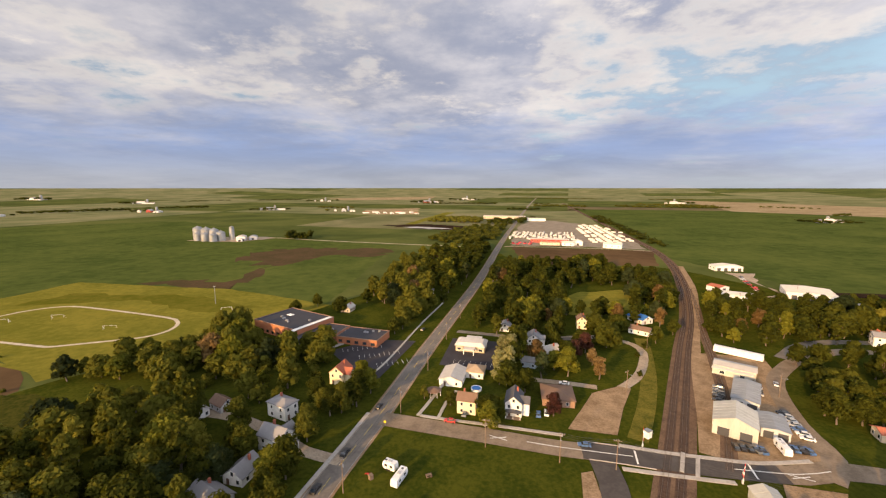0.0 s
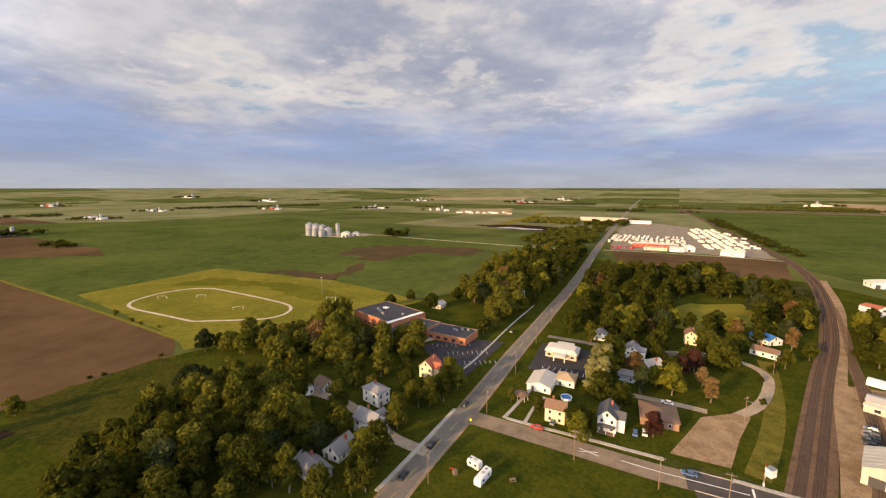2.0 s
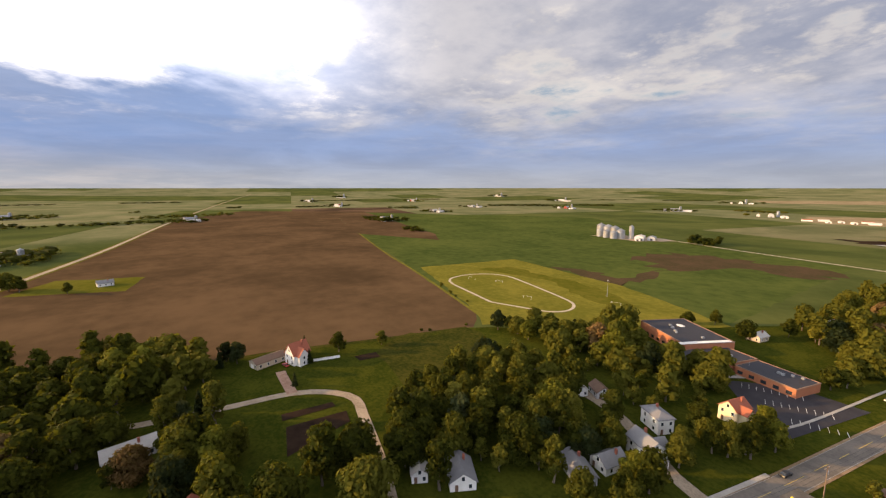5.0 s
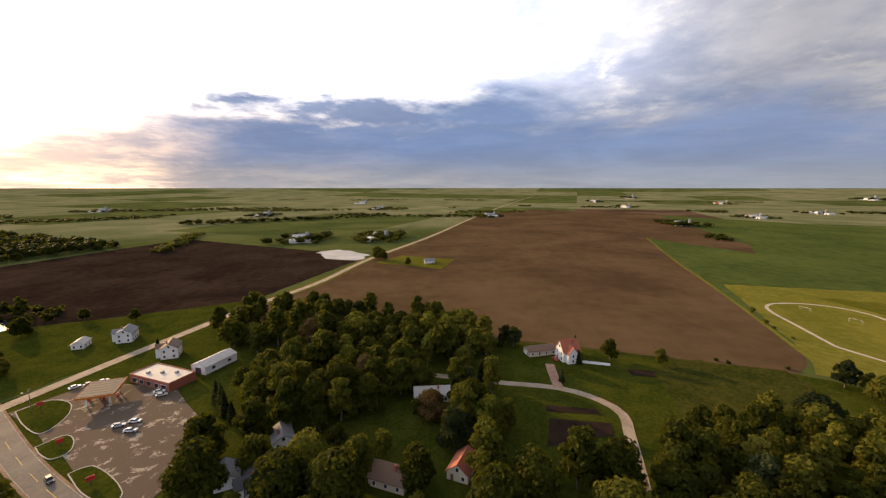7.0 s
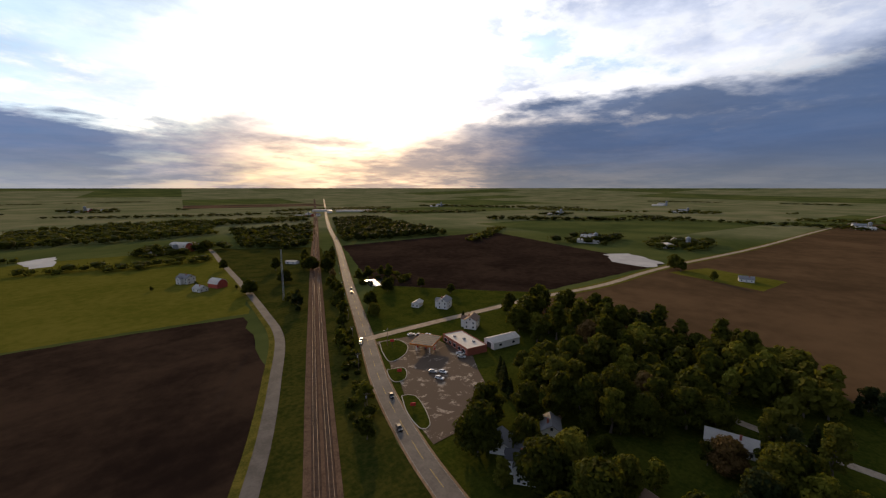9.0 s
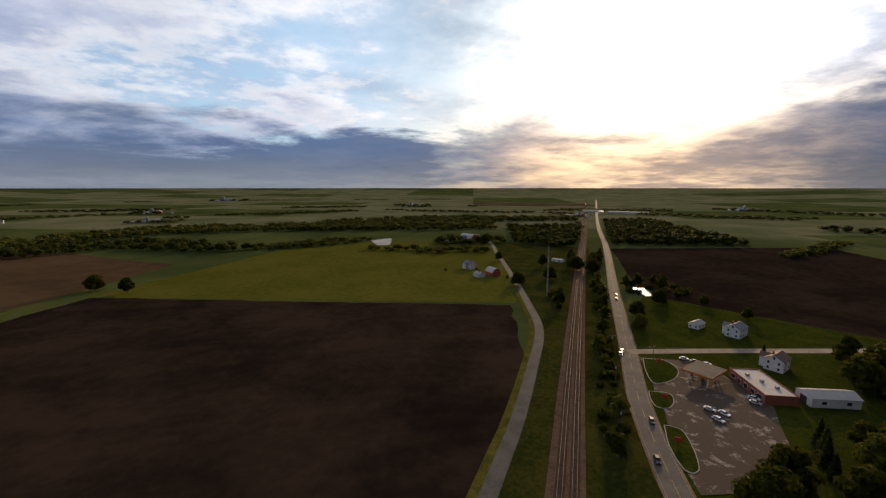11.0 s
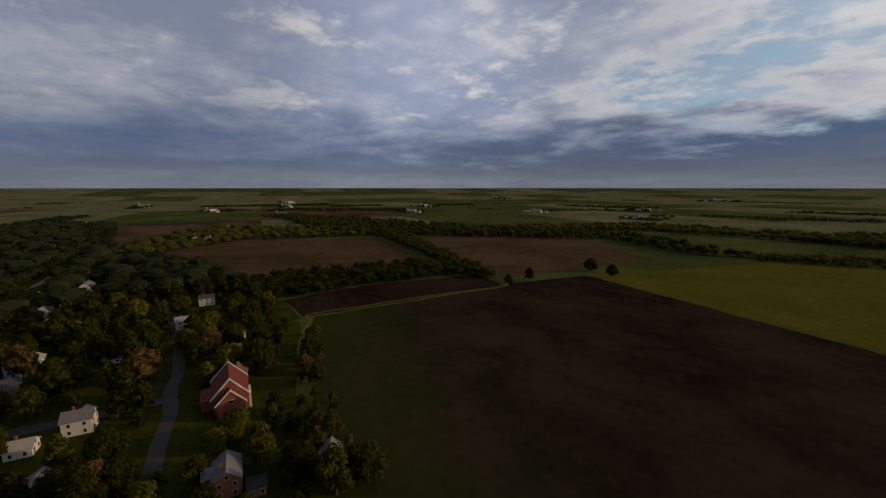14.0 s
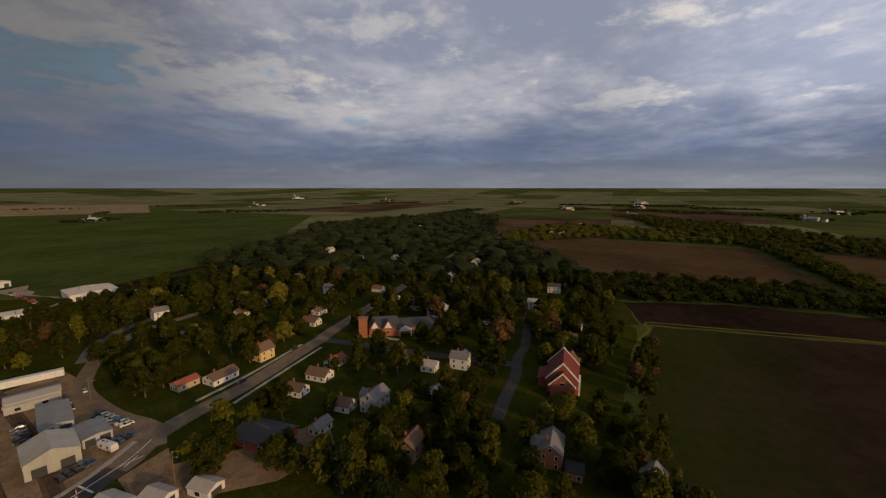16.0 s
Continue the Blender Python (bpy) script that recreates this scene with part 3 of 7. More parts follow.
def railway(name, line, gauge_off):
    top = tagged(new(name), "pair of worn steel rails on timber sleepers", "railway track", kind="structure")
    for side in (-0.72, 0.72):
        strip("rail", line, 0.10, "rail", 0.46, "", off=gauge_off + side, thick=0.2, parent=top)
    pts = smooth_line(line, 0.62)
    verts, faces = [], []
    for i, p in enumerate(pts):
        if p.length > 420:
            continue
        s = side_of(pts, i)
        f = Vector((-s.y, s.x))
        c = p + s * gauge_off
        k = len(verts)
        for z in (0.19, 0.30):
            for a, b in ((-1.3, -0.12), (1.3, -0.12), (1.3, 0.12), (-1.3, 0.12)):
                q = c + s * a + f * b
                verts.append((q.x, q.y, z))
        faces += [(k + 4, k + 5, k + 6, k + 7), (k, k + 1, k + 5, k + 4), (k + 1, k + 2, k + 6, k + 5), (k + 2, k + 3, k + 7, k + 6), (k + 3, k, k + 4, k + 7)]
    mesh_object("sleepers", verts, faces, M["sleeper"], top)["kind"] = "stuff"


railway("railway_track", TRACK, -2.15)
railway("railway_track", TRACK, 2.15)
railway("railway_track", [(92, 118), (118, 158), (141, 200), (165, 248), (196, 305), (224, 360)], 0.0)

# paved areas
patch("school_lot", [(-63, 215), (-40, 232), (-16, 229.5), (-31.5, 179), (-45, 190)], "lot_asphalt", 0.16, "dark school car park with white bays", "car park", wobble=0)
patch("school_plaza", [(-78, 222), (-62, 238), (-50, 233), (-62, 219)], "concrete", 0.18, "pale concrete forecourt of the school", "pavement", wobble=0)
patch("school_path", [(-128, 246), (-118, 238), (-104, 226), (-96, 218), (-102, 216), (-126, 236)], "concrete", 0.15, "pale concrete path beside the school", "pavement", wobble=0)
patch("clinic_lot", [(-2, 197), (6, 234), (33, 228), (27, 190)], "lot_asphalt", 0.16, "dark car park round a low clinic", "car park", wobble=0)
patch("gravel_lot", [(47, 141), (57, 155), (66, 168), (80, 174), (85, 172), (74, 155), (64, 137)], "clay_lot", 0.16, "worn gravel lot with pale tracks", "car park", wobble=1)
patch("shed_yard", [(91, 122), (114, 168), (138, 212), (172, 208), (164, 190), (150, 166), (136, 140), (130, 122)], "clay_lot", 0.15, "dusty gravel yard round the sheds", "car park", wobble=1)
patch("station_lot", [(-148, -178), (-176, -166), (-170, -124), (-158, -112), (-142, -94), (-122, -82), (-98, -88), (-104, -102), (-122, -130), (-136, -154)], "broken_lot", 0.17, "broken concrete forecourt of a filling station", "car park", wobble=1)
for _ring in ([(-149, -176), (-158, -171), (-156, -160), (-146, -152), (-135, -151), (-140, -163)], [(-127, -145), (-134, -141), (-131, -135), (-125, -131), (-121, -133), (-123, -139)], [(-114, -121), (-118, -117), (-113, -106), (-106, -97), (-102, -98), (-106, -109)]):
    _loop = smooth_line(_ring + _ring[:1], 2.0)
    patch("station_island", [tuple(p) for p in _loop[:-1]], "lawn", 0.30, "grass island at the filling station", "grass", wobble=0)
    strip("kerb", [tuple(p) for p in _loop], 0.35, "concrete", 0.34, "pale concrete kerb round a grass island", "kerb", thick=0.2, step=3.0)
patch("dark_garden", [(-159, 40), (-156, 60), (-152, 60), (-154, 39)], "soil_dark", 0.16, "narrow dug garden bed with dark rows", "garden", wobble=0.5)
patch("dark_garden", [(-194, 88), (-192, 100), (-185, 99), (-187, 88)], "soil_dark", 0.16, "black dug garden bed beside the field", "garden", wobble=0.5)
patch("dark_garden", [(-149, 39), (-146, 62), (-138, 60), (-131, 34)], "soil_dark", 0.16, "dug vegetable garden with dark rows", "garden", wobble=0.5)
patch("white_yard", [(292, 335), (300, 425), (330, 420), (300, 380), (296, 350), (270, 320), (255, 325)], "gravel", 0.12, "gravel yard between white sheds", "car park", wobble=2)
patch("white_yard", [(300, 306), (322, 312), (345, 285), (318, 280)], "concrete", 0.14, "pale concrete apron of the long shed", "car park", wobble=0)
patch("trailer_yard", [(105, 630), (180, 625), (300, 590), (350, 790), (360, 960), (270, 1180), (180, 960), (140, 780)], "yard_gravel", 0.12, "gravel yard crowded with white trailers", "car park", wobble=4)
patch("brown_yard", [(94, 96), (100, 80), (108, 62), (126, 50), (140, 58), (136, 66), (122, 82), (112, 100), (120, 108), (104, 112)], "clay_lot", 0.16, "bare brown earth yard", "car park", wobble=1)
patch("bare_corner", [(40, 103), (44, 117), (48, 118), (46, 101)], "clay_lot", 0.17, "bare gravel corner beside the new street", "car park", wobble=1)
patch("farm_yard", [(-440, 690), (-340, 675), (-300, 728), (-330, 745), (-420, 740)], "gravel", 0.12, "pale gravel yard round grain silos", "car park", wobble=3)
patch("station_walk", [(236, 74), (229, 48), (226, 49), (233, 75)], "concrete", 0.2, "concrete walk before the brick church", "pavement", wobble=0)

# pavements and kerbs
for _line, _w in (([(-38, 178), (-31, 196), (-24, 222), (-14, 262), (0, 310)], 1.1), ([(-44, 102), (-36, 130), (-30, 152)], 1.5), ([(-9, 150), (0, 147.5), (20, 143), (44, 137)], 1.6), ([(-10, 150), (-6, 160), (0, 176)], 1.4),
                  ([(-2, 148), (2, 162), (6, 170)], 1.3), ([(62, 131), (76, 127), (90, 124), (104, 121.5), (122, 122.5)], 1.8), ([(58, 119), (74, 115.5), (90, 112.5)], 1.8), ([(150, 120), (175, 112), (215, 103)], 1.5), ([(150, 103), (180, 97), (212, 90)], 1.4)):
    strip("pavement", _line, _w, "concrete", 0.30, "pale concrete footpath", "pavement", thick=0.2)
for _off in (-4.9, 4.9):
    strip("kerb", [(50, 128.3), (60, 126), (70, 123.3)], 0.3, "concrete", 0.36, "pale concrete kerb", "kerb", off=_off, thick=0.2)
strip("stop_line", [(64, 121), (66, 128)], 0.6, "white_line", 0.29, "white stop line before the railway", "road marking")
strip("stop_line", [(98, 114), (100, 121)], 0.6, "white_line", 0.29, "white stop line before the railway", "road marking")
strip("lane_line", [(30, 133), (41, 129.9), (64, 125)], 0.35, "white_line", 0.29, "white centre line", "road marking")
strip("lane_line", [(94, 118.7), (112, 116.2), (124, 117.5)], 0.35, "white_line", 0.29, "white centre line", "road marking")
for _c in ((20, 135.2), (112, 114.6)):
    strip("crossing_mark", [(_c[0] - 3, _c[1] + 1.6), (_c[0] + 3, _c[1] - 1.6)], 0.35, "white_line", 0.30, "white crossed lines on the road", "road marking")
    strip("crossing_mark", [(_c[0] - 3, _c[1] - 0.2), (_c[0] + 3, _c[1] + 0.4)], 0.35, "white_line", 0.305, "white crossed lines on the road", "road marking")
for _i in range(9):
    for _k, (_x, _y) in enumerate(((-55, 213), (-44, 204), (-33, 194))):
        _p = Vector((_x + _i * 1.05 * 2.4, _y + _i * 0.33 * 2.6))
        if _k == 2 and _i > 6:
            continue
        strip("bay_line", [_p, _p + Vector((-1.4, 4.6))], 0.14, "white_line", 0.20, "white parking bay line", "road marking")
for _i in range(8):
    _p = Vector((5 + _i * 2.7, 198.5 - _i * 0.7))
    strip("bay_line", [_p, _p + Vector((1.3, 4.6))], 0.14, "white_line", 0.20, "white parking bay line", "road marking")


# ---------------------------------------------------------------- building kit
class Geo:
    """Collects simple solids into one mesh."""

    def __init__(self):
        self.v, self.f = [], []

    def solid(self, ring_list, close=True):
        """Lofts rings of equal length; caps both ends."""
        k, n = len(self.v), len(ring_list[0])
        for r in ring_list:
            self.v += [tuple(p) for p in r]
        for i in range(len(ring_list) - 1):
            for j in range(n):
                a, b = k + i * n + j, k + i * n + (j + 1) % n
                self.f.append((a, b, b + n, a + n))
        if close:
            self.f.append(tuple(k + j for j in reversed(range(n))))
            self.f.append(tuple(k + (len(ring_list) - 1) * n + j for j in range(n)))
        return self

    def box(self, x0, x1, y0, y1, z0, z1, taper=0.0):
        t = taper
        return self.solid([[(x0, y0, z0), (x1, y0, z0), (x1, y1, z0), (x0, y1, z0)], [(x0 + t, y0 + t, z1), (x1 - t, y0 + t, z1), (x1 - t, y1 - t, z1), (x0 + t, y1 - t, z1)]])

    def extrude_y(self, profile, y0, y1):
        """profile: (x, z) pairs, extruded along y."""
        return self.solid([[(x, y1, z) for x, z in profile], [(x, y0, z) for x, z in profile]])

    def tube(self, a, b, r0, r1, n=8):
        a, b = Vector(a), Vector(b)
        q = (b - a).to_track_quat("Z", "Y")
        rings = []
        for p, r in ((a, r0), (b, r1)):
            rings.append([p + q @ Vector((r * math.cos(2 * math.pi * i / n), r * math.sin(2 * math.pi * i / n), 0)) for i in range(n)])
        return self.solid(rings)

    def lathe(self, profile, n=16, x=0.0, y=0.0):
        """profile: (radius, z) pairs from bottom to top."""
        return self.solid([[(x + r * math.cos(2 * math.pi * i / n), y + r * math.sin(2 * math.pi * i / n), z) for i in range(n)] for r, z in profile])

    def make(self, name, mat, parent, label=""):
        ob = mesh_object(name, self.v, self.f, M[mat] if isinstance(mat, str) else mat, parent)
        if label:
            ob["label"] = label
        return ob


KEEP = []          # circles kept clear of trees: x, y, radius


def thing(name, x, y, turn, label, category, group="", z=0.0, keep=0.0):
    px, py, pz = on_land(x, y)
    e = new(name)
    e.matrix_world = pose(px, py, pz + z, 0, 0, turn)
    e.empty_display_size = 0.5
    if keep:
        KEEP.append((x, y, keep))
    return tagged(e, label, category, group)


def paint(name, r, g, b, **k):
    M[name] = material(name, (r * 0.86, g * 0.85, b * 0.84), (min(1, r * 1.08), min(1, g * 1.08), min(1, b * 1.08)), k.pop("size", 3.0), k.pop("rough", 0.75), **k)


for _n, _r, _g, _b in (("white_siding", 0.66, 0.65, 0.62), ("cream_siding", 0.62, 0.54, 0.38), ("tan_siding", 0.46, 0.38, 0.28), ("grey_siding", 0.40, 0.41, 0.42), ("blue_siding", 0.34, 0.40, 0.46),
                       ("yellow_siding", 0.62, 0.46, 0.20), ("red_paint", 0.36, 0.07, 0.05), ("orange_brick", 0.34, 0.13, 0.065), ("red_brick", 0.30, 0.095, 0.06), ("brown_brick", 0.26, 0.16, 0.11), ("trim_white", 0.75, 0.74, 0.71),
                       ("grey_shingle", 0.20, 0.20, 0.21), ("dark_shingle", 0.075, 0.075, 0.082), ("brown_shingle", 0.17, 0.105, 0.072), ("tan_shingle", 0.33, 0.25, 0.17), ("church_red", 0.17, 0.035, 0.026), ("red_shingle", 0.34, 0.105, 0.06), ("pale_shingle", 0.42, 0.40, 0.37),
                       ("flat_roof", 0.036, 0.037, 0.046), ("white_roof", 0.56, 0.52, 0.47), ("blue_tarp", 0.03, 0.14, 0.40), ("door_brown", 0.14, 0.08, 0.05), ("concrete_block", 0.42, 0.40, 0.36), ("post_wood", 0.17, 0.12, 0.085),
                       ("tyre", 0.02, 0.02, 0.021), ("sign_red", 0.50, 0.03, 0.03), ("sign_yellow", 0.65, 0.50, 0.04), ("sign_orange", 0.50, 0.16, 0.03), ("dark_frame", 0.05, 0.05, 0.055)):
    paint(_n, _r, _g, _b, grain=0.5, spec=0.3, lo=0.3, hi=0.7)
for _n, _r, _g, _b in (("car_white", 0.70, 0.70, 0.69), ("car_black", 0.02, 0.02, 0.022), ("car_blue", 0.05, 0.11, 0.24), ("car_red", 0.42, 0.03, 0.025), ("car_silver", 0.40, 0.41, 0.42), ("car_grey", 0.12, 0.13, 0.14)):
    paint(_n, _r, _g, _b, grain=0.3, spec=0.6, rough=0.3, size=2.0)
paint("sheet_metal", 0.27, 0.285, 0.30, grain=0.4, spec=0.5, rough=0.42, metal=0.35, size=4.0, streak=(1, 1, 0.15))
paint("tan_metal", 0.40, 0.395, 0.355, grain=0.4, spec=0.4, rough=0.5, size=5.0, streak=(1, 1, 0.2))
paint("glass_dark", 0.025, 0.032, 0.040, grain=0.3, spec=0.8, rough=0.12, size=1.0)


def plain_mesh(g, name, mat):
    me = bpy.data.meshes.new(name)
    me.from_pydata(g.v, [], g.f)
    me.update()
    me.materials.append(M[mat])
    return me


WINDOW = {}
for _key, _w, _h in (("small", 0.95, 1.3), ("wide", 1.9, 1.3), ("shop", 2.6, 1.9)):
    WINDOW[_key] = (plain_mesh(Geo().box(-_w / 2 - 0.1, _w / 2 + 0.1, -0.07, 0.05, -_h / 2 - 0.1, _h / 2 + 0.1), "window", "trim_white"), plain_mesh(Geo().box(-_w / 2, _w / 2, -0.09, 0.0, -_h / 2, _h / 2), "pane", "glass_dark"))
DOOR_MESH = plain_mesh(Geo().box(-0.5, 0.5, -0.08, 0.05, 0.0, 2.05), "door", "door_brown")
GARAGE_MESH = plain_mesh(Geo().box(-1.35, 1.35, -0.08, 0.05, 0.0, 2.2), "garage_door", "trim_white")


def window(parent, x, y, z, turn, key="small"):
    """A window on a wall whose outside faces -y before the turn."""
    w = new("window", WINDOW[key][0])
    w.parent = parent
    w.matrix_basis = pose(x, y, z, 0, 0, turn)
    p = new("pane", WINDOW[key][1])
    p.parent = w


def fit_on(parent, mesh, name, x, y, z, turn):
    o = new(name, mesh)
    o.parent = parent
    o.matrix_basis = pose(x, y, z, 0, 0, turn)


def house(x, y, turn, w, l, wall, top, storeys=1, pitch=0.6, roof="gable", chimney=True, porch=False, garage=False, label="", category="house", name="house", keep=None, windows=True):
    """A detached house: gable ends face -y and +y before the turn; roof with overhang, windows, door, chimney, porch."""
    h = 2.75 * storeys + 0.35
    e = thing(name, x, y, turn, label, category, keep=keep if keep is not None else max(w, l) * 0.42)
    a, b = w / 2, l / 2
    up = a * pitch
    g = Geo()
    if roof == "gable":
        g.extrude_y([(-a, 0), (a, 0), (a, h), (0, h + up), (-a, h)], -b, b)
    else:
        g.box(-a, a, -b, b, 0, h)
    g.make("wall", wall, e)
    o, t = 0.45, 0.22
    g = Geo()
    if roof == "gable":
        dz = o * pitch
        g.extrude_y([(-a - o, h - dz), (0, h + up), (a + o, h - dz), (a + o, h - dz + t), (0, h + up + t), (-a - o, h - dz + t)], -b - o, b + o)
    else:
        r = max(0.2, b - a)
        g.solid([[(-a - o, -b - o, h), (a + o, -b - o, h), (a + o, b + o, h), (-a - o, b + o, h)], [(-a - o, -b - o, h + t), (a + o, -b - o, h + t), (a + o, b + o, h + t), (-a - o, b + o, h + t)],
                 [(-0.15, -r, h + up), (0.15, -r, h + up), (0.15, r, h + up), (-0.15, r, h + up)]])
    g.make("roof", top, e)
    if storeys == 2 and roof == "gable" and l >= 8.5 and windows:
        # cross wing, a little lower than the main roof
        q, c, wu = w * 0.34, -b * 0.15, w * 0.34 * pitch
        hw = h - 0.5
        Geo().solid([[(a + 2.8, c + yy, zz) for yy, zz in ((-q, 0), (q, 0), (q, hw), (0, hw + wu), (-q, hw))], [(-0.2, c + yy, zz) for yy, zz in ((-q, 0), (q, 0), (q, hw), (0, hw + wu), (-q, hw))]]).make("wing", wall, e)
        ring = ((-q - 0.35, hw - 0.35 * pitch), (0, hw + wu), (q + 0.35, hw - 0.35 * pitch), (q + 0.35, hw - 0.35 * pitch + 0.2), (0, hw + wu + 0.2), (-q - 0.35, hw - 0.35 * pitch + 0.2))
        Geo().solid([[(a + 3.15, c + yy, zz) for yy, zz in ring], [(0.0, c + yy, zz) for yy, zz in ring]]).make("wing_roof", top, e)
        for zz in (1.55, 4.2):
            window(e, a + 2.8, c, zz, 90)
    if windows:
        for s in range(storeys):
            z = 1.55 + 2.75 * s
            n = max(1, int(l / 3.4))
            for i in range(n):
                yy = -b + (i + 0.5) * l / n
                window(e, a, yy, z, 90), window(e, -a, yy, z, -90)
            for sx in (-0.27, 0.27):
                if s or sx > 0:
                    window(e, sx * w, -b, z, 0)
                window(e, sx * w, b, z, 180)
        if roof == "gable" and up > 1.8:
            window(e, 0, -b, h + up * 0.35, 0), window(e, 0, b, h + up * 0.35, 180)
    if garage:
        fit_on(e, GARAGE_MESH, "garage_door", -0.12 * w, -b, 0, 0)
    else:
        fit_on(e, DOOR_MESH, "door", -0.25 * w, -b, 0.15, 0)
    if chimney:
        Geo().box(a * 0.25, a * 0.25 + 0.7, b * 0.3, b * 0.3 + 0.7, h + up * 0.5, h + up + 1.0).make("chimney", "red_brick", e)
    if porch:
        Geo().extrude_y([(-a * 0.95, 2.75), (a * 0.95, 2.75), (a * 0.95, 2.95), (0, 3.35), (-a * 0.95, 2.95)], -b - 2.2, -b - 0.02).make("porch_roof", top, e)
        for px in (-a * 0.85, 0, a * 0.85):
            Geo().box(px - 0.09, px + 0.09, -b - 2.05, -b - 1.87, 0.25, 2.75).make("post", "trim_white", e)
        Geo().box(-a * 0.95, a * 0.95, -b - 2.2, -b - 0.02, 0, 0.25).make("porch_floor", "post_wood", e)
    return e


def shed(x, y, turn, w, l, h, wall, top, rise_by=1.2, doors=1, label="", name="shed", category="shed", flat=False, keep=None, ribs=True, windows=True):
    """A long metal or block building: walls, low gable or flat roof, big doors, vents."""
    e = thing(name, x, y, turn, label, category, keep=keep if keep is not None else max(w, l) * 0.6)
    a, b = w / 2, l / 2
    if flat:
        Geo().box(-a, a, -b, b, 0, h).make("wall", wall, e)
        Geo().box(-a + 0.3, a - 0.3, -b + 0.3, b - 0.3, h, h + 0.06).make("roof", top, e)
        g = Geo()
        for q in ((-a, a, -b, -b + 0.28), (-a, a, b - 0.28, b), (-a, -a + 0.28, -b + 0.28, b - 0.28), (a - 0.28, a, -b + 0.28, b - 0.28)):
            g.box(*q, h, h + 0.45)
        g.make("parapet", wall, e)
        for i in range(3):
            Geo().box(-a * 0.5 + i * a * 0.4, -a * 0.5 + i * a * 0.4 + 1.4, b * (0.4 - 0.45 * i), b * (0.4 - 0.45 * i) + 1.2, h + 0.06, h + 1.1).make("roof_vent", "sheet_metal", e)
    else:
        Geo().extrude_y([(-a, 0), (a, 0), (a, h), (0, h + rise_by), (-a, h)], -b, b).make("wall", wall, e)
        k = rise_by / a * 0.3
        Geo().extrude_y([(-a - 0.3, h - k), (0, h + rise_by), (a + 0.3, h - k), (a + 0.3, h - k + 0.15), (0, h + rise_by + 0.15), (-a - 0.3, h - k + 0.15)], -b - 0.3, b + 0.3).make("roof", top, e)
        if ribs:
            n = int(l / 2.4)
            g = Geo()
            for i in range(1, n):
                yy = -b + i * l / n
                g.extrude_y([(-a - 0.3, h - k + 0.15), (0, h + rise_by + 0.15), (a + 0.3, h - k + 0.15), (a + 0.3, h - k + 0.22), (0, h + rise_by + 0.22), (-a - 0.3, h - k + 0.22)], yy - 0.07, yy + 0.07)
            g.make("roof_ribs", top, e)
    for i in range(doors):
        xx = -a + (i + 0.5) * w / doors
        Geo().box(xx - min(1.8, w / doors * 0.35), xx + min(1.8, w / doors * 0.35), -b - 0.06, -b + 0.04, 0, min(3.4, h * 0.8)).make("door", "dark_frame", e)
    n = max(1, int(l / 7))
    for i in range(n if windows else 0):
        window(e, a, -b + (i + 0.5) * l / n, h * 0.55, 90, "wide"), window(e, -a, -b + (i + 0.5) * l / n, h * 0.55, -90, "wide")
    return e


# ---------------------------------------------------------------- vehicles and posts
def wheel_set(e, w, ys, r=0.33):
    for yy in ys:
        for s in (-1, 1):
            Geo().tube((s * (w / 2 - 0.22), yy, r), (s * (w / 2 + 0.02), yy, r), r, r, 10).make("wheel", "tyre", e)


def make_car(x, y, turn, colour, kind="car"):
    words = {"car_white": "white", "car_black": "black", "car_blue": "blue", "car_red": "red", "car_silver": "silver", "car_grey": "dark grey"}[colour]
    e = thing(kind, x, y, turn, words + (" pickup truck" if kind == "pickup_truck" else " saloon car") + " with dark windows standing on the ground", "car", z=0.24)
    top = 0.95 if kind == "car" else 1.1
    g = Geo()
    g.solid([[(-0.86, -2.2, 0.28), (0.86, -2.2, 0.28), (0.86, 2.2, 0.28), (-0.86, 2.2, 0.28)], [(-0.9, -2.28, 0.55), (0.9, -2.28, 0.55), (0.9, 2.28, 0.55), (-0.9, 2.28, 0.55)], [(-0.84, -2.15, top), (0.84, -2.15, top), (0.84, 2.2, top - 0.12), (-0.84, 2.2, top - 0.12)]])
    g.make("body", colour, e)
    y0, y1 = (-1.75, 1.05) if kind == "car" else (-0.3, 1.3)
    Geo().solid([[(-0.82, y0, top - 0.05), (0.82, y0, top - 0.05), (0.82, y1, top - 0.05), (-0.82, y1, top - 0.05)], [(-0.64, y0 + 0.5, top + 0.48), (0.64, y0 + 0.5, top + 0.48), (0.64, y1 - 0.6, top + 0.48), (-0.64, y1 - 0.6, top + 0.48)]]).make("cabin_glass", "glass_dark", e)
    Geo().box(-0.66, 0.66, y0 + 0.48, y1 - 0.58, top + 0.47, top + 0.54, 0.05).make("roof", colour, e)
    if kind == "pickup_truck":
        Geo().box(-0.7, 0.7, -2.1, -0.5, top - 0.02, top + 0.02).make("load_bed", "dark_frame", e)
    for s in (-0.6, 0.6):
        Geo().box(s - 0.16, s + 0.16, 2.2, 2.3, 0.58, 0.74).make("headlight", "trim_white", e)
    wheel_set(e, 1.8, (-1.4, 1.4))
    return e


CARS = {}


def car(x, y, turn, colour, kind="car"):
    if (colour, kind) in CARS:
        return copy_thing(CARS[colour, kind], pose(x, y, 0.24, 0, 0, turn))
    CARS[colour, kind] = make_car(x, y, turn, colour, kind)


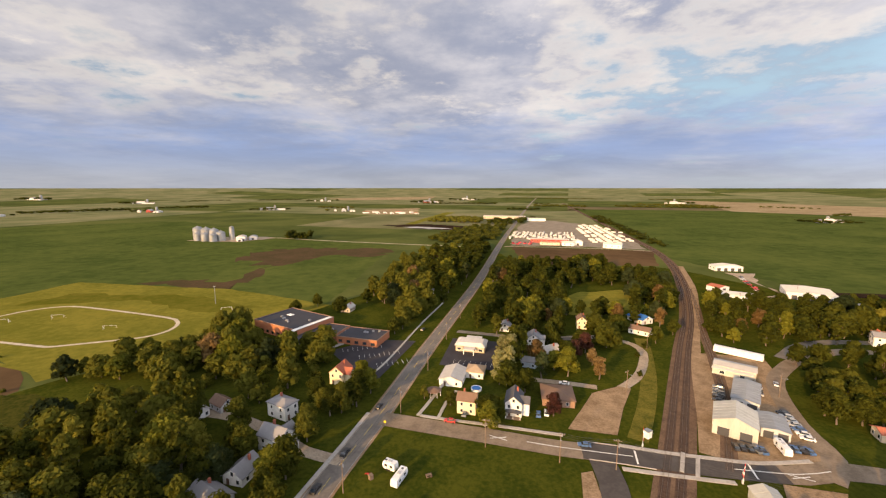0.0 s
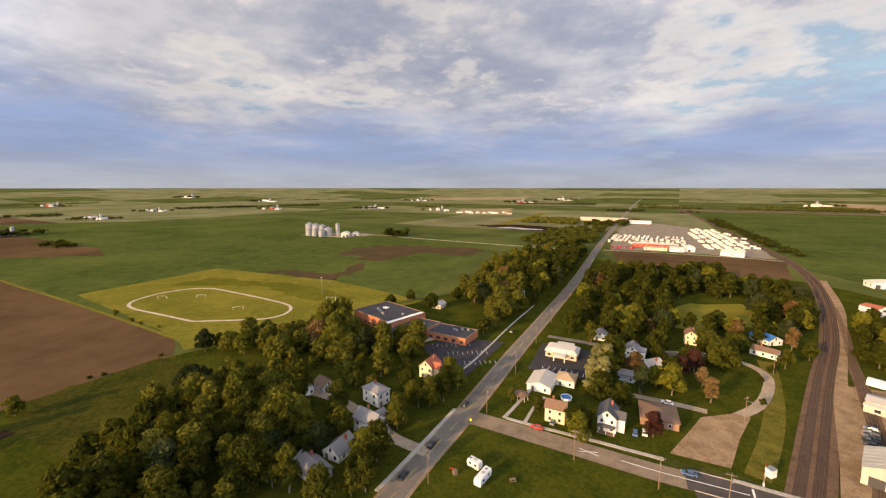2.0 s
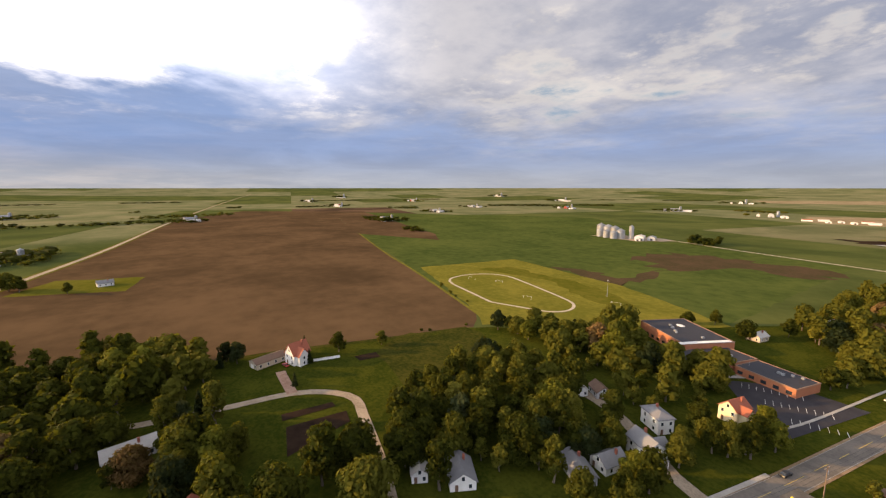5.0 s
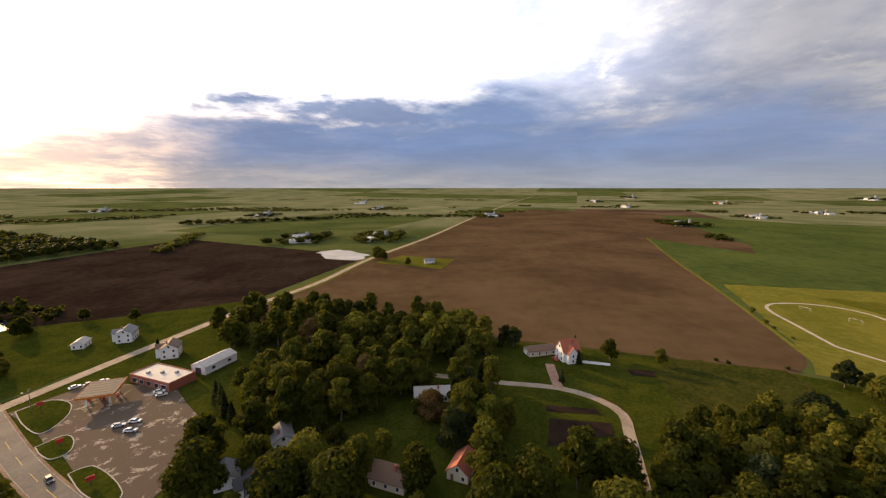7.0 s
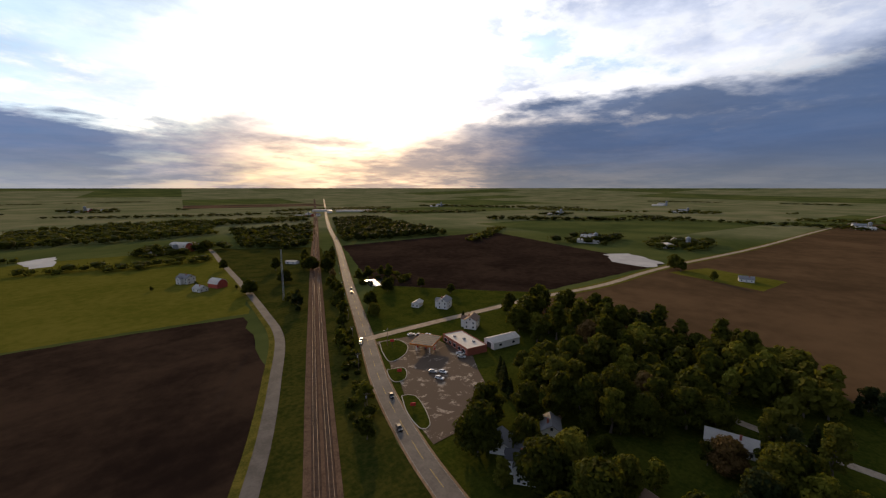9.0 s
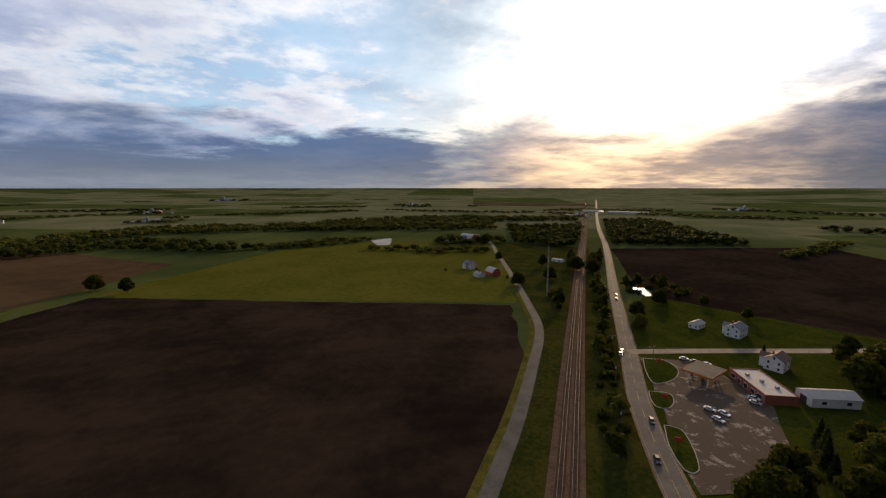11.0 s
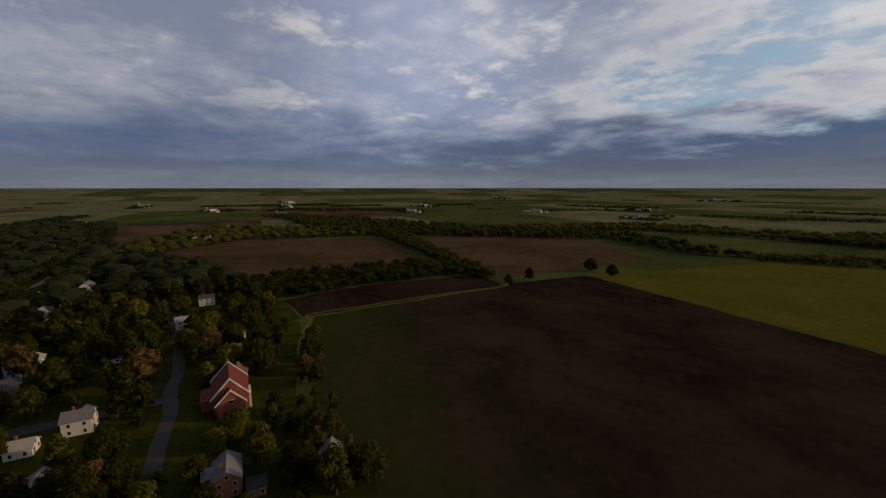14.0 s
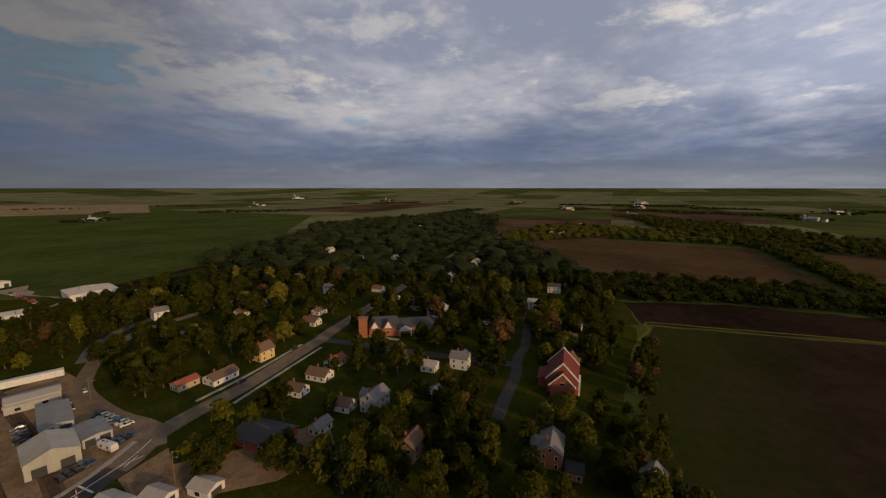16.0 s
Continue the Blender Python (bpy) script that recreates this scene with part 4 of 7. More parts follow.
def camper(x, y, turn, l, label, motor=False):
    e = thing("motorhome" if motor else "camper_trailer", x, y, turn, label, "camper", z=0.13)
    Geo().solid([[(-1.15, -l / 2, 0.55), (1.15, -l / 2, 0.55), (1.15, l / 2 - 0.5, 0.55), (-1.15, l / 2 - 0.5, 0.55)], [(-1.2, -l / 2 - 0.1, 1.6), (1.2, -l / 2 - 0.1, 1.6), (1.2, l / 2, 1.6), (-1.2, l / 2, 1.6)], [(-1.1, -l / 2 + 0.1, 2.85), (1.1, -l / 2 + 0.1, 2.85), (1.1, l / 2 - 0.3, 2.85), (-1.1, l / 2 - 0.3, 2.85)]]).make("body", "car_white", e)
    for s in (-1, 1):
        for yy in (-l * 0.25, l * 0.2):
            Geo().box(s * 1.19 - 0.04, s * 1.19 + 0.04, yy - 0.5, yy + 0.5, 1.5, 2.2).make("window", "glass_dark", e)
        Geo().box(s * 1.205 - 0.03, s * 1.205 + 0.03, -l / 2 + 0.3, l / 2 - 0.4, 1.05, 1.2).make("stripe", "blue_siding", e)
    Geo().box(-0.45, 0.45, -0.6, 0.5, 2.85, 3.1).make("roof_unit", "grey_siding", e)
    Geo().box(-0.35, 0.35, l * 0.25, l * 0.25 + 0.7, 2.85, 2.95).make("roof_hatch", "dark_frame", e)
    wheel_set(e, 2.3, (-l * 0.28, l * 0.3) if motor else (-0.5, 0.5), 0.4)
    if not motor:
        Geo().tube((0, l / 2 - 0.5, 0.5), (0, l / 2 + 1.0, 0.45), 0.07, 0.07, 6).make("tow_bar", "dark_frame", e)
    return e


def utility_pole(x, y, turn, h=11.0, lamp=False):
    e = thing("utility_pole", x, y, turn, "weathered wooden utility pole with crossarm beside the road", "utility pole", "utility poles")
    Geo().tube((0, 0, 0), (0, 0, h), 0.17, 0.11, 8).make("post", "post_wood", e)
    Geo().box(-1.3, 1.3, 0.1, 0.24, h - 0.9, h - 0.74).make("crossarm", "post_wood", e)
    for s in (-1.15, -0.45, 0.45, 1.15):
        Geo().tube((s, 0.17, h - 0.74), (s, 0.17, h - 0.48), 0.06, 0.04, 6).make("insulator", "grey_siding", e)
    if lamp:
        Geo().tube((0, 0, h - 2), (0, -1.8, h - 1.5), 0.05, 0.05, 6).make("lamp_arm", "sheet_metal", e)
        Geo().box(-0.18, 0.18, -2.3, -1.7, h - 1.6, h - 1.42, 0.03).make("lamp_head", "sheet_metal", e)
    else:
        Geo().tube((0.35, 0, h - 2.6), (0.35, 0, h - 1.6), 0.24, 0.24, 8).make("transformer", "grey_siding", e)


def wire_run(points, h=10.3):
    """Sagging wires from pole to pole."""
    for (ax, ay), (bx, by) in zip(points, points[1:]):
        e = thing("power_line", ax, ay, 0, "thin dark power lines hung between poles", "power line")
        d = Vector((bx - ax, by - ay)).normalized()
        for off in (-1.1, 0.0, 1.1):
            rings = []
            for i in range(9):
                t = i / 8
                px, py, pz = (bx - ax) * t + d.y * off, (by - ay) * t - d.x * off, h - 3.6 * t * (1 - t)
                rings.append([(px + d.y * q * 0.022, py - d.x * q * 0.022, pz + w * 0.022) for q, w in ((-1, -0.6), (1, -0.6), (0, 1.1))])
            Geo().solid(rings).make("wire", "dark_frame", e)


# ---------------------------------------------------------------- trees
def leaf_material(name, a, b, c, vary=0.55):
    m = bpy.data.materials.new(name)
    m.use_nodes = True
    n = Nodes(m.node_tree)
    at = n.add("ShaderNodeTexCoord").outputs["Object"]
    isl = n.add("ShaderNodeNewGeometry").outputs["Random Per Island"]
    own = n.add("ShaderNodeObjectInfo").outputs["Random"]
    col = n.mix(n.step(n.math("ADD", n.math("MULTIPLY", isl, 0.6), n.math("MULTIPLY", n.noise(at, 0.35, 3.0), 0.5)), 0.2, 0.9), a, b)
    col = n.mix(n.math("MULTIPLY", n.math("POWER", own, 3.0), 0.8), col, c)
    k = n.math("ADD", 1.0 - vary * 0.5, n.math("MULTIPLY", own, vary))
    col = n.mix(1.0, col, n.join(k, k, k), "MULTIPLY")
    p = n.add("ShaderNodeBsdfPrincipled")
    put(p.inputs["Base Color"], col)
    p.inputs["Roughness"].default_value, p.inputs["Specular IOR Level"].default_value = 0.8, 0.05
    t = n.add("ShaderNodeBsdfTranslucent")
    put(t.inputs["Color"], n.mix(0.5, col, (0.12, 0.125, 0.006)))
    mx = n.add("ShaderNodeMixShader")
    mx.inputs[0].default_value = 0.40
    put(mx.inputs[1], p.outputs[0]), put(mx.inputs[2], t.outputs[0])
    put(n.add("ShaderNodeOutputMaterial").inputs[0], mx.outputs[0])
    return m


M["leaf"] = leaf_material("green_leaves", (0.019, 0.025, 0.004), (0.062, 0.068, 0.009), (0.092, 0.088, 0.013))
M["leaf_light"] = leaf_material("yellow_green_leaves", (0.080, 0.090, 0.010), (0.165, 0.160, 0.020), (0.19, 0.16, 0.03))
M["leaf_blossom"] = leaf_material("pale_leaves", (0.13, 0.14, 0.05), (0.28, 0.26, 0.12), (0.24, 0.22, 0.08))
M["leaf_dark"] = leaf_material("dark_needles_shaded_leaves", (0.014, 0.023, 0.009), (0.034, 0.046, 0.016), (0.042, 0.050, 0.020))
M["leaf_red"] = leaf_material("purple_leaves", (0.040, 0.016, 0.016), (0.085, 0.032, 0.026), (0.07, 0.03, 0.02))
M["leaf_dry"] = leaf_material("russet_leaves", (0.10, 0.060, 0.022), (0.19, 0.115, 0.045), (0.16, 0.11, 0.05))
paint("bark", 0.12, 0.095, 0.075, grain=0.6, rough=0.95, size=1.0, streak=(1, 1, 0.2))
ICO = [Vector(v).normalized() for v in ((0, 0, 1), (0.894, 0, 0.447), (0.276, 0.851, 0.447), (-0.724, 0.526, 0.447), (-0.724, -0.526, 0.447), (0.276, -0.851, 0.447), (0.724, 0.526, -0.447), (-0.276, 0.851, -0.447), (-0.894, 0, -0.447), (-0.276, -0.851, -0.447), (0.724, -0.526, -0.447), (0, 0, -1))]
ICO_F = [(0, 1, 2), (0, 2, 3), (0, 3, 4), (0, 4, 5), (0, 5, 1), (1, 6, 2), (2, 7, 3), (3, 8, 4), (4, 9, 5), (5, 10, 1), (6, 7, 2), (7, 8, 3), (8, 9, 4), (9, 10, 5), (10, 6, 1), (6, 11, 7), (7, 11, 8), (8, 11, 9), (9, 11, 10), (10, 11, 6)]


def leaves(v, f, rnd, centre, radius, count, size):
    """Leaf sprays over a lump of foliage, round a rough core."""
    k = len(v)
    for q in ICO:
        v.append(tuple(Vector(centre) + Vector((q.x * radius[0], q.y * radius[1], q.z * radius[2])) * rnd.uniform(0.55, 0.8)))
    f += [(k + a, k + b, k + c) for a, b, c in ICO_F]
    for _ in range(count):
        z = rnd.uniform(-0.75, 1.0)
        a = rnd.uniform(0, 2 * math.pi)
        r = math.sqrt(1 - z * z)
        out = Vector((r * math.cos(a), r * math.sin(a), z))
        p = Vector(centre) + Vector((out.x * radius[0], out.y * radius[1], out.z * radius[2])) * rnd.uniform(0.75, 1.12)
        nrm = (out + Vector((rnd.uniform(-1, 1), rnd.uniform(-1, 1), rnd.uniform(-0.6, 1))) * 0.7).normalized()
        s = nrm.orthogonal().normalized()
        s = (s * math.cos(a * 7) + nrm.cross(s) * math.sin(a * 7))
        t = nrm.cross(s)
        w = size * rnd.uniform(0.6, 1.3)
        k = len(v)
        v += [tuple(p - s * w), tuple(p + t * w * 0.55 + nrm * w * 0.15), tuple(p + s * w), tuple(p - t * w * 0.55 - nrm * w * 0.2)]
        f.append((k, k + 1, k + 2, k + 3))


def grow(kind, seed, fine=True):
    """Meshes of a tree about 1 unit = 1 m: a trunk with limbs, and a crown. Returns (trunk, crown, height)."""
    rnd = random.Random(seed)
    v, f, g = [], [], Geo()
    q = 0.9 if fine else 0.3
    size = 0.64 if fine else 1.2
    if kind == "conifer":
        h = 13.0
        g.tube((0, 0, 0), (0, 0, h * 0.95), 0.25, 0.04, 7)
        for i in range(9):
            z = 1.2 + i * (h - 1.6) / 9
            r = 3.0 * (1 - i / 9.6) + 0.2
            for j in range(5):
                a = 2 * math.pi * (j + 0.5 * (i % 2)) / 5 + rnd.uniform(-0.3, 0.3)
                leaves(v, f, rnd, (math.cos(a) * r * 0.5, math.sin(a) * r * 0.5, z), (r * 0.55, r * 0.55, 0.7), int((6 + 10 * r) * q), size * 0.8)
        leaves(v, f, rnd, (0, 0, h - 0.4), (0.35, 0.35, 1.0), int(14 * q), size * 0.6)
    elif kind == "bush":
        h = 3.0
        for _ in range(5):
            a, r = rnd.uniform(0, 6.28), rnd.uniform(0, 1.6)
            leaves(v, f, rnd, (r * math.cos(a), r * math.sin(a), rnd.uniform(0.9, 1.7)), (1.4, 1.4, 1.15), int(50 * q), size * 0.8)
        for _ in range(4):
            a = rnd.uniform(0, 6.28)
            g.tube((0, 0, 0), (math.cos(a), math.sin(a), 1.6), 0.07, 0.03, 5)
    else:
        tall, wide = {"round": (14.0, 5.4), "tall": (17.0, 4.3), "small": (8.0, 3.3), "broad": (13.0, 7.0)}[kind]
        h = tall
        base = tall * 0.17
        lean = Vector((rnd.uniform(-0.5, 0.5), rnd.uniform(-0.5, 0.5), base))
        g.tube((0, 0, 0), lean, tall * 0.028, tall * 0.02, 8)
        lobes = {"round": 15, "tall": 15, "small": 9, "broad": 20}[kind]
        for i in range(lobes):
            t = (i + 0.5) / lobes
            z = base + (tall - base) * (0.10 + 0.80 * t)
            spread = wide * math.sin(math.pi * min(1, 0.22 + 0.75 * t)) ** 0.8 * 0.66
            a = i * 2.4 + rnd.uniform(-0.5, 0.5)
            r = spread * rnd.uniform(0.55, 1.1)
            c = Vector((math.cos(a) * r, math.sin(a) * r, z + rnd.uniform(-0.7, 0.7)))
            rad = wide * rnd.uniform(0.32, 0.5)
            leaves(v, f, rnd, c, (rad, rad, rad * rnd.uniform(0.62, 0.85)), int(rad * rad * 23 * q), size)
            if i % 2 == 0:
                g.tube(lean, c, tall * 0.012, 0.04, 5)
        g.tube(lean, (0, 0, tall * 0.85), tall * 0.018, 0.04, 6)
        leaves(v, f, rnd, (0, 0, base + (tall - base) * 0.55), (wide * 0.55, wide * 0.55, (tall - base) * 0.4), int(60 * q), size)
    return g, v, f, h


TREES = {}


def tree(x, y, size=1.0, kind="round", leaf="leaf", variant=0, fine=None):
    if fine is None:
        fine = math.hypot(x, y) < 235
    key = (kind, leaf, variant, fine)
    px, py, pz = on_land(x, y)
    rnd = random.Random(int(x * 31 + y * 17))
    m = pose(px, py, pz, 0, 0, rnd.uniform(0, 360))
    if key not in TREES:
        g, v, f, h = grow(kind, variant * 7 + len(kind), fine)
        words = {"leaf": "green", "leaf_light": "yellow-green", "leaf_blossom": "pale flowering", "leaf_dark": "dark green", "leaf_red": "purple-leaved", "leaf_dry": "russet half-bare"}[leaf]
        shape = {"round": "leafy tree with a rounded crown", "tall": "tall leafy tree", "small": "small leafy tree", "broad": "broad spreading leafy tree", "conifer": "pointed conifer tree", "bush": "low leafy bush"}[kind]
        e = new("tree" if kind != "bush" else "bush")
        tagged(e, words + " " + shape + " standing in grass", "tree" if kind != "bush" else "bush", "trees of the town" if kind != "bush" else "bushes")
        g.make("trunk", "bark", e)
        mesh_object("crown", v, f, M[leaf], e)
        TREES[key] = e
        e.matrix_basis = m
        e.scale = (size, size, size * rnd.uniform(0.9, 1.12))
        return e
    o = copy_thing(TREES[key], m)
    o.scale = (size, size, size * rnd.uniform(0.9, 1.12))
    return o


def inside(x, y, poly):
    hit = False
    for (ax, ay), (bx, by) in zip(poly, poly[1:] + poly[:1]):
        if (ay > y) != (by > y) and x < (bx - ax) * (y - ay) / (by - ay) + ax:
            hit = not hit
    return hit


ROAD_POINTS = []
for _line, _half in ((HIGHWAY, 7.5), (STREET_B, 6.5), (TRACK, 10), (GRAVEL_ROAD, 5), (SIDE_ROAD, 6.5), (SHED_STREET, 5.5), (STREET_C, 4.5), (CHURCH_ROAD[:5], 3.5), (CHURCH_ROAD[4:], 1.0), (LOOP_DRIVE, 4), (OVAL, 4)):
    ROAD_POINTS += [(p.x, p.y, _half) for p in smooth_line(_line, 5.0) if p.length < 1100]
ROAD_GRID = {}
for _p in ROAD_POINTS:
    ROAD_GRID.setdefault((int(_p[0] // 20), int(_p[1] // 20)), []).append(_p)


def clear_of(x, y, r):
    i, j = int(x // 20), int(y // 20)
    for a in (-1, 0, 1):
        for b in (-1, 0, 1):
            for px, py, w in ROAD_GRID.get((i + a, j + b), ()):
                if (px - x) ** 2 + (py - y) ** 2 < (w + r) ** 2:
                    return False
    return all((kx - x) ** 2 + (ky - y) ** 2 > (kr + r) ** 2 for kx, ky, kr in KEEP)


def scatter(poly, gap, seed, reach=1e9, nearest=0.0):
    """Places inside the outline at least gap apart and clear of roads and houses."""
    rnd = random.Random(seed)
    xs, ys = [p[0] for p in poly], [p[1] for p in poly]
    area = (max(xs) - min(xs)) * (max(ys) - min(ys))
    grid, out = {}, []
    for _ in range(int(area / gap / gap * 3)):
        x, y = rnd.uniform(min(xs), max(xs)), rnd.uniform(min(ys), max(ys))
        d = math.hypot(x, y)
        if not nearest <= d <= reach or not inside(x, y, poly):
            continue
        i, j = int(x // gap), int(y // gap)
        if any((q[0] - x) ** 2 + (q[1] - y) ** 2 < gap * gap for a in (-1, 0, 1) for b in (-1, 0, 1) for q in grid.get((i + a, j + b), ())):
            continue
        if not clear_of(x, y, gap * 0.28):
            continue
        grid.setdefault((i, j), []).append((x, y))
        out.append((x, y, rnd))
    return out


PLANTED = []       # every tree of the woods: distance, x, y, size, kind, leaf, variant


def wood(poly, gap, seed, low=0.75, high=1.1, reach=1e9, nearest=70.0, mix=("round", "round", "broad", "tall", "small")):
    for x, y, rnd in scatter(poly, gap, seed, reach, nearest):
        kind = rnd.choice(mix)
        leaf = rnd.choices(("leaf", "leaf_light", "leaf_dark", "leaf_dry"), (12, 1.6, 0.8, 0.4))[0]
        PLANTED.append((math.hypot(x, y), x, y, rnd.uniform(low, high), kind, leaf, rnd.randrange(2 if leaf == "leaf" else 1)))


def plant(single=235):
    """The nearest trees of the woods become trees of their own; the others are joined by sector."""
    PLANTED.sort()
    for _, x, y, size, kind, leaf, variant in PLANTED[:single]:
        tree(x, y, size, kind, leaf, variant, True)
    sectors, kinds = {}, {}
    for d, x, y, size, kind, leaf, variant in PLANTED[single:]:
        sectors.setdefault((int(math.atan2(y, x) // 0.8), leaf), []).append((x, y, size, kind, variant))
    for (_, leaf), rows in sectors.items():
        vs, fs, slots, base = [], [], [], 0
        for x, y, size, kind, variant in rows:
            if (kind, variant) not in kinds:
                g, v, f, h = grow(kind, variant * 7 + len(kind), False)
                kinds[kind, variant] = (np.array(v + [tuple(p) for p in g.v]), f, [tuple(len(v) + i for i in q) for q in g.f])
            v, f, trunk = kinds[kind, variant]
            rnd = random.Random(int(x * 31 + y * 17))
            a = rnd.uniform(0, 6.28)
            turn = np.array(((math.cos(a), math.sin(a), 0), (-math.sin(a), math.cos(a), 0), (0, 0, rnd.uniform(0.85, 1.12)))) * size
            vs.append(v @ turn + np.array((x, y, 0)))
            for q in f + trunk:
                fs.append(tuple(i + base for i in q))
            slots += [0] * len(f) + [1] * len(trunk)
            base += len(v)
        ob = mesh_object("woodland", np.concatenate(vs).tolist(), fs, [M[leaf], M["bark"]])
        ob.data.polygons.foreach_set("material_index", slots)
        tagged(ob, "dense leafy trees standing among houses and fields", "trees", kind="stuff")


def far_wood(poly, gap, seed, tall=11.0, label="distant dark belt of trees", name="woodland", nearest=0.0, leaf="leaf"):
    """Woods too far off to count: one mesh of many lumpy crowns with leaf sprays."""
    v, f = [], []
    for x, y, rnd in scatter(poly, gap, seed, nearest=nearest):
        far = math.hypot(x, y)
        if far > 1300 and noise.noise(Vector((x, y, seed)) * 0.0045) < -0.05:
            continue
        px, py, pz = on_land(x, y)
        k = rnd.uniform(0.6, 1.25)
        for i in range(3 if far < 1200 else 1):
            c = (px + rnd.uniform(-2, 2) * (i > 0), py + rnd.uniform(-2, 2) * (i > 0), pz + tall * k * (0.45 + 0.14 * i))
            leaves(v, f, rnd, c, (gap * 0.74 * k, gap * 0.74 * k, tall * 0.42 * k), 13 if far < 700 else 6, 1.5 if far < 700 else 2.3)
    if v:
        ob = mesh_object(name, v, f, M[leaf])
        tagged(ob, label, "trees", kind="stuff")

# ---------------------------------------------------------------- the school
def brick_block(e, x, y, turn, w, l, h, units=0, mat="orange_brick"):
    """One wing of the school: brick walls, flat dark roof with pale edging, window bands, roof units."""
    r = pose(x, y, 0, 0, 0, turn)

    def placed(g, name, m):
        g.v = [tuple(r @ Vector(p)) for p in g.v]
        return g.make(name, m, e)
    a, b = w / 2, l / 2
    placed(Geo().box(-a, a, -b, b, 0, h), "wall", mat)
    placed(Geo().box(-a + 0.35, a - 0.35, -b + 0.35, b - 0.35, h, h + 0.05), "roof", "flat_roof")
    g = Geo()
    for q in ((-a - 0.1, a + 0.1, -b - 0.1, -b + 0.3), (-a - 0.1, a + 0.1, b - 0.3, b + 0.1), (-a - 0.1, -a + 0.3, -b + 0.3, b - 0.3), (a - 0.3, a + 0.1, -b + 0.3, b - 0.3)):
        g.box(*q, h - 0.1, h + 0.3)
    placed(g, "parapet", "brown_brick")
    rnd = random.Random(int(w * 10 + l))
    for _ in range(units):
        ux, uy = rnd.uniform(-a * 0.7, a * 0.7), rnd.uniform(-b * 0.7, b * 0.7)
        placed(Geo().box(ux, ux + rnd.uniform(0.9, 1.8), uy, uy + rnd.uniform(0.9, 1.6), h + 0.05, h + 1.0), "roof_unit", "sheet_metal")
    for i in range(int(w / 5)):
        xx = -a + (i + 0.5) * w / int(w / 5)
        placed(Geo().box(xx - 1.2, xx + 1.2, -b - 0.05, -b + 0.1, 1.0, min(2.6, h - 0.8)), "window", "glass_dark")


_school = thing("school", -87, 241, -31, "low red-brick school with flat dark roofs", "school")
brick_block(_school, -12, 4, 0, 40, 29, 7.2, 5)
brick_block(_school, 17, -2, 12, 20, 36, 4.4, 6)
brick_block(_school, 39, 12, 14, 26, 17, 4.2, 4)
Geo().box(5.5, 8.0, -14, 17, 7.25, 7.75).make("roof_light", "trim_white", _school, "long pale roof light")
Geo().box(-22, -18, 6, 9, 7.25, 7.5).make("roof_hatch", "trim_white", _school)
for _p in ((-100, 250, 17), (-80, 240, 16), (-60, 245, 15), (-42, 256, 12)):
    KEEP.append(_p)
for _p in ((-50, 222, 14), (-40, 215, 14), (-32, 200, 12), (-28, 222, 12), (-36, 188, 9), (10, 220, 12), (20, 208, 14), (12, 200, 10), (56, 148, 7), (66, 158, 9), (75, 167, 8),
           (115, 150, 18), (130, 170, 18), (150, 195, 16), (-160, -150, 16), (-150, -130, 18), (-130, -112, 16), (-115, -100, 14), (-175, -145, 18), (-10, 118, 24), (20, 112, 22), (125, 325, 28), (140, 345, 22), (-150, 50, 14), (-186, 64, 14), (-180, 100, 26), (-170, 130, 22), (-195, 80, 10), (-170, 80, 14)):
    KEEP.append(_p)
for _p in ((-143, -26, 9), (-134, -13, 8), (-132, -85, 9), (-154, 34, 13), (-166, 54, 11), (-130, 32, 9), (-136, 46, 12), (-122, 22, 6), (-106, 4, 6), (-103, -20, 7), (-94, -48, 6), (-122, -56, 7), (-157, 108, 14), (-112, 160, 10), (-96, 163, 8), (100, 284, 11), (124, 290, 13), (142, 302, 12), (105, 300, 13), (118, 312, 14), (-82, 139, 7), (-52, 124, 5), (-54, 140, 5),
           (-50, -675, 32), (-46, -620, 22), (-247, -297, 13), (-237, -285, 8), (-165, -56, 5), (168, -58, 9), (184, -58, 8), (-142, 84, 7), (-52, 176, 5), (-42, 172, 5)):
    KEEP.append(_p)
_flag = thing("flagpole", -58, 232, 0, "slim metal flagpole before the school", "flagpole")
Geo().tube((0, 0, 0.15), (0, 0, 9), 0.07, 0.04, 6).make("pole", "sheet_metal", _flag)
Geo().lathe([(0.0, 9.0), (0.1, 9.08), (0.0, 9.16)], 6).make("finial", "sheet_metal", _flag)
_sign = thing("school_sign", -52, 236, -14, "white notice board on two posts by the school", "sign")
Geo().box(-1.3, 1.3, -0.1, 0.1, 1.3, 3.2).make("board", "trim_white", _sign)
for _s in (-1.1, 1.1):
    Geo().box(_s - 0.08, _s + 0.08, -0.08, 0.08, 0, 1.3).make("post", "dark_frame", _sign)
for _x, _y, _t in ((-268, 272, 15), (-214, 250, 15), (-160, 290, 20), (-296, 262, 15)):
    _goal = thing("football_goal", _x, _y, _t, "white metal football goal on the pitch", "goal", "football goals", z=0.12)
    for _a, _b in (((-3.6, 0, 0), (-3.6, 0, 2.4)), ((3.6, 0, 0), (3.6, 0, 2.4)), ((-3.6, 0, 2.4), (3.6, 0, 2.4)), ((-3.6, 0, 2.4), (-3.6, 1.6, 0)), ((3.6, 0, 2.4), (3.6, 1.6, 0))):
        Geo().tube(_a, _b, 0.06, 0.06, 6).make("bar", "trim_white", _goal)
_fp = thing("field_lamp_pole", -178, 308, 0, "tall pale lamp pole at the playing field", "pole")
Geo().tube((0, 0, 0), (0, 0, 14), 0.18, 0.1, 8).make("post", "sheet_metal", _fp)
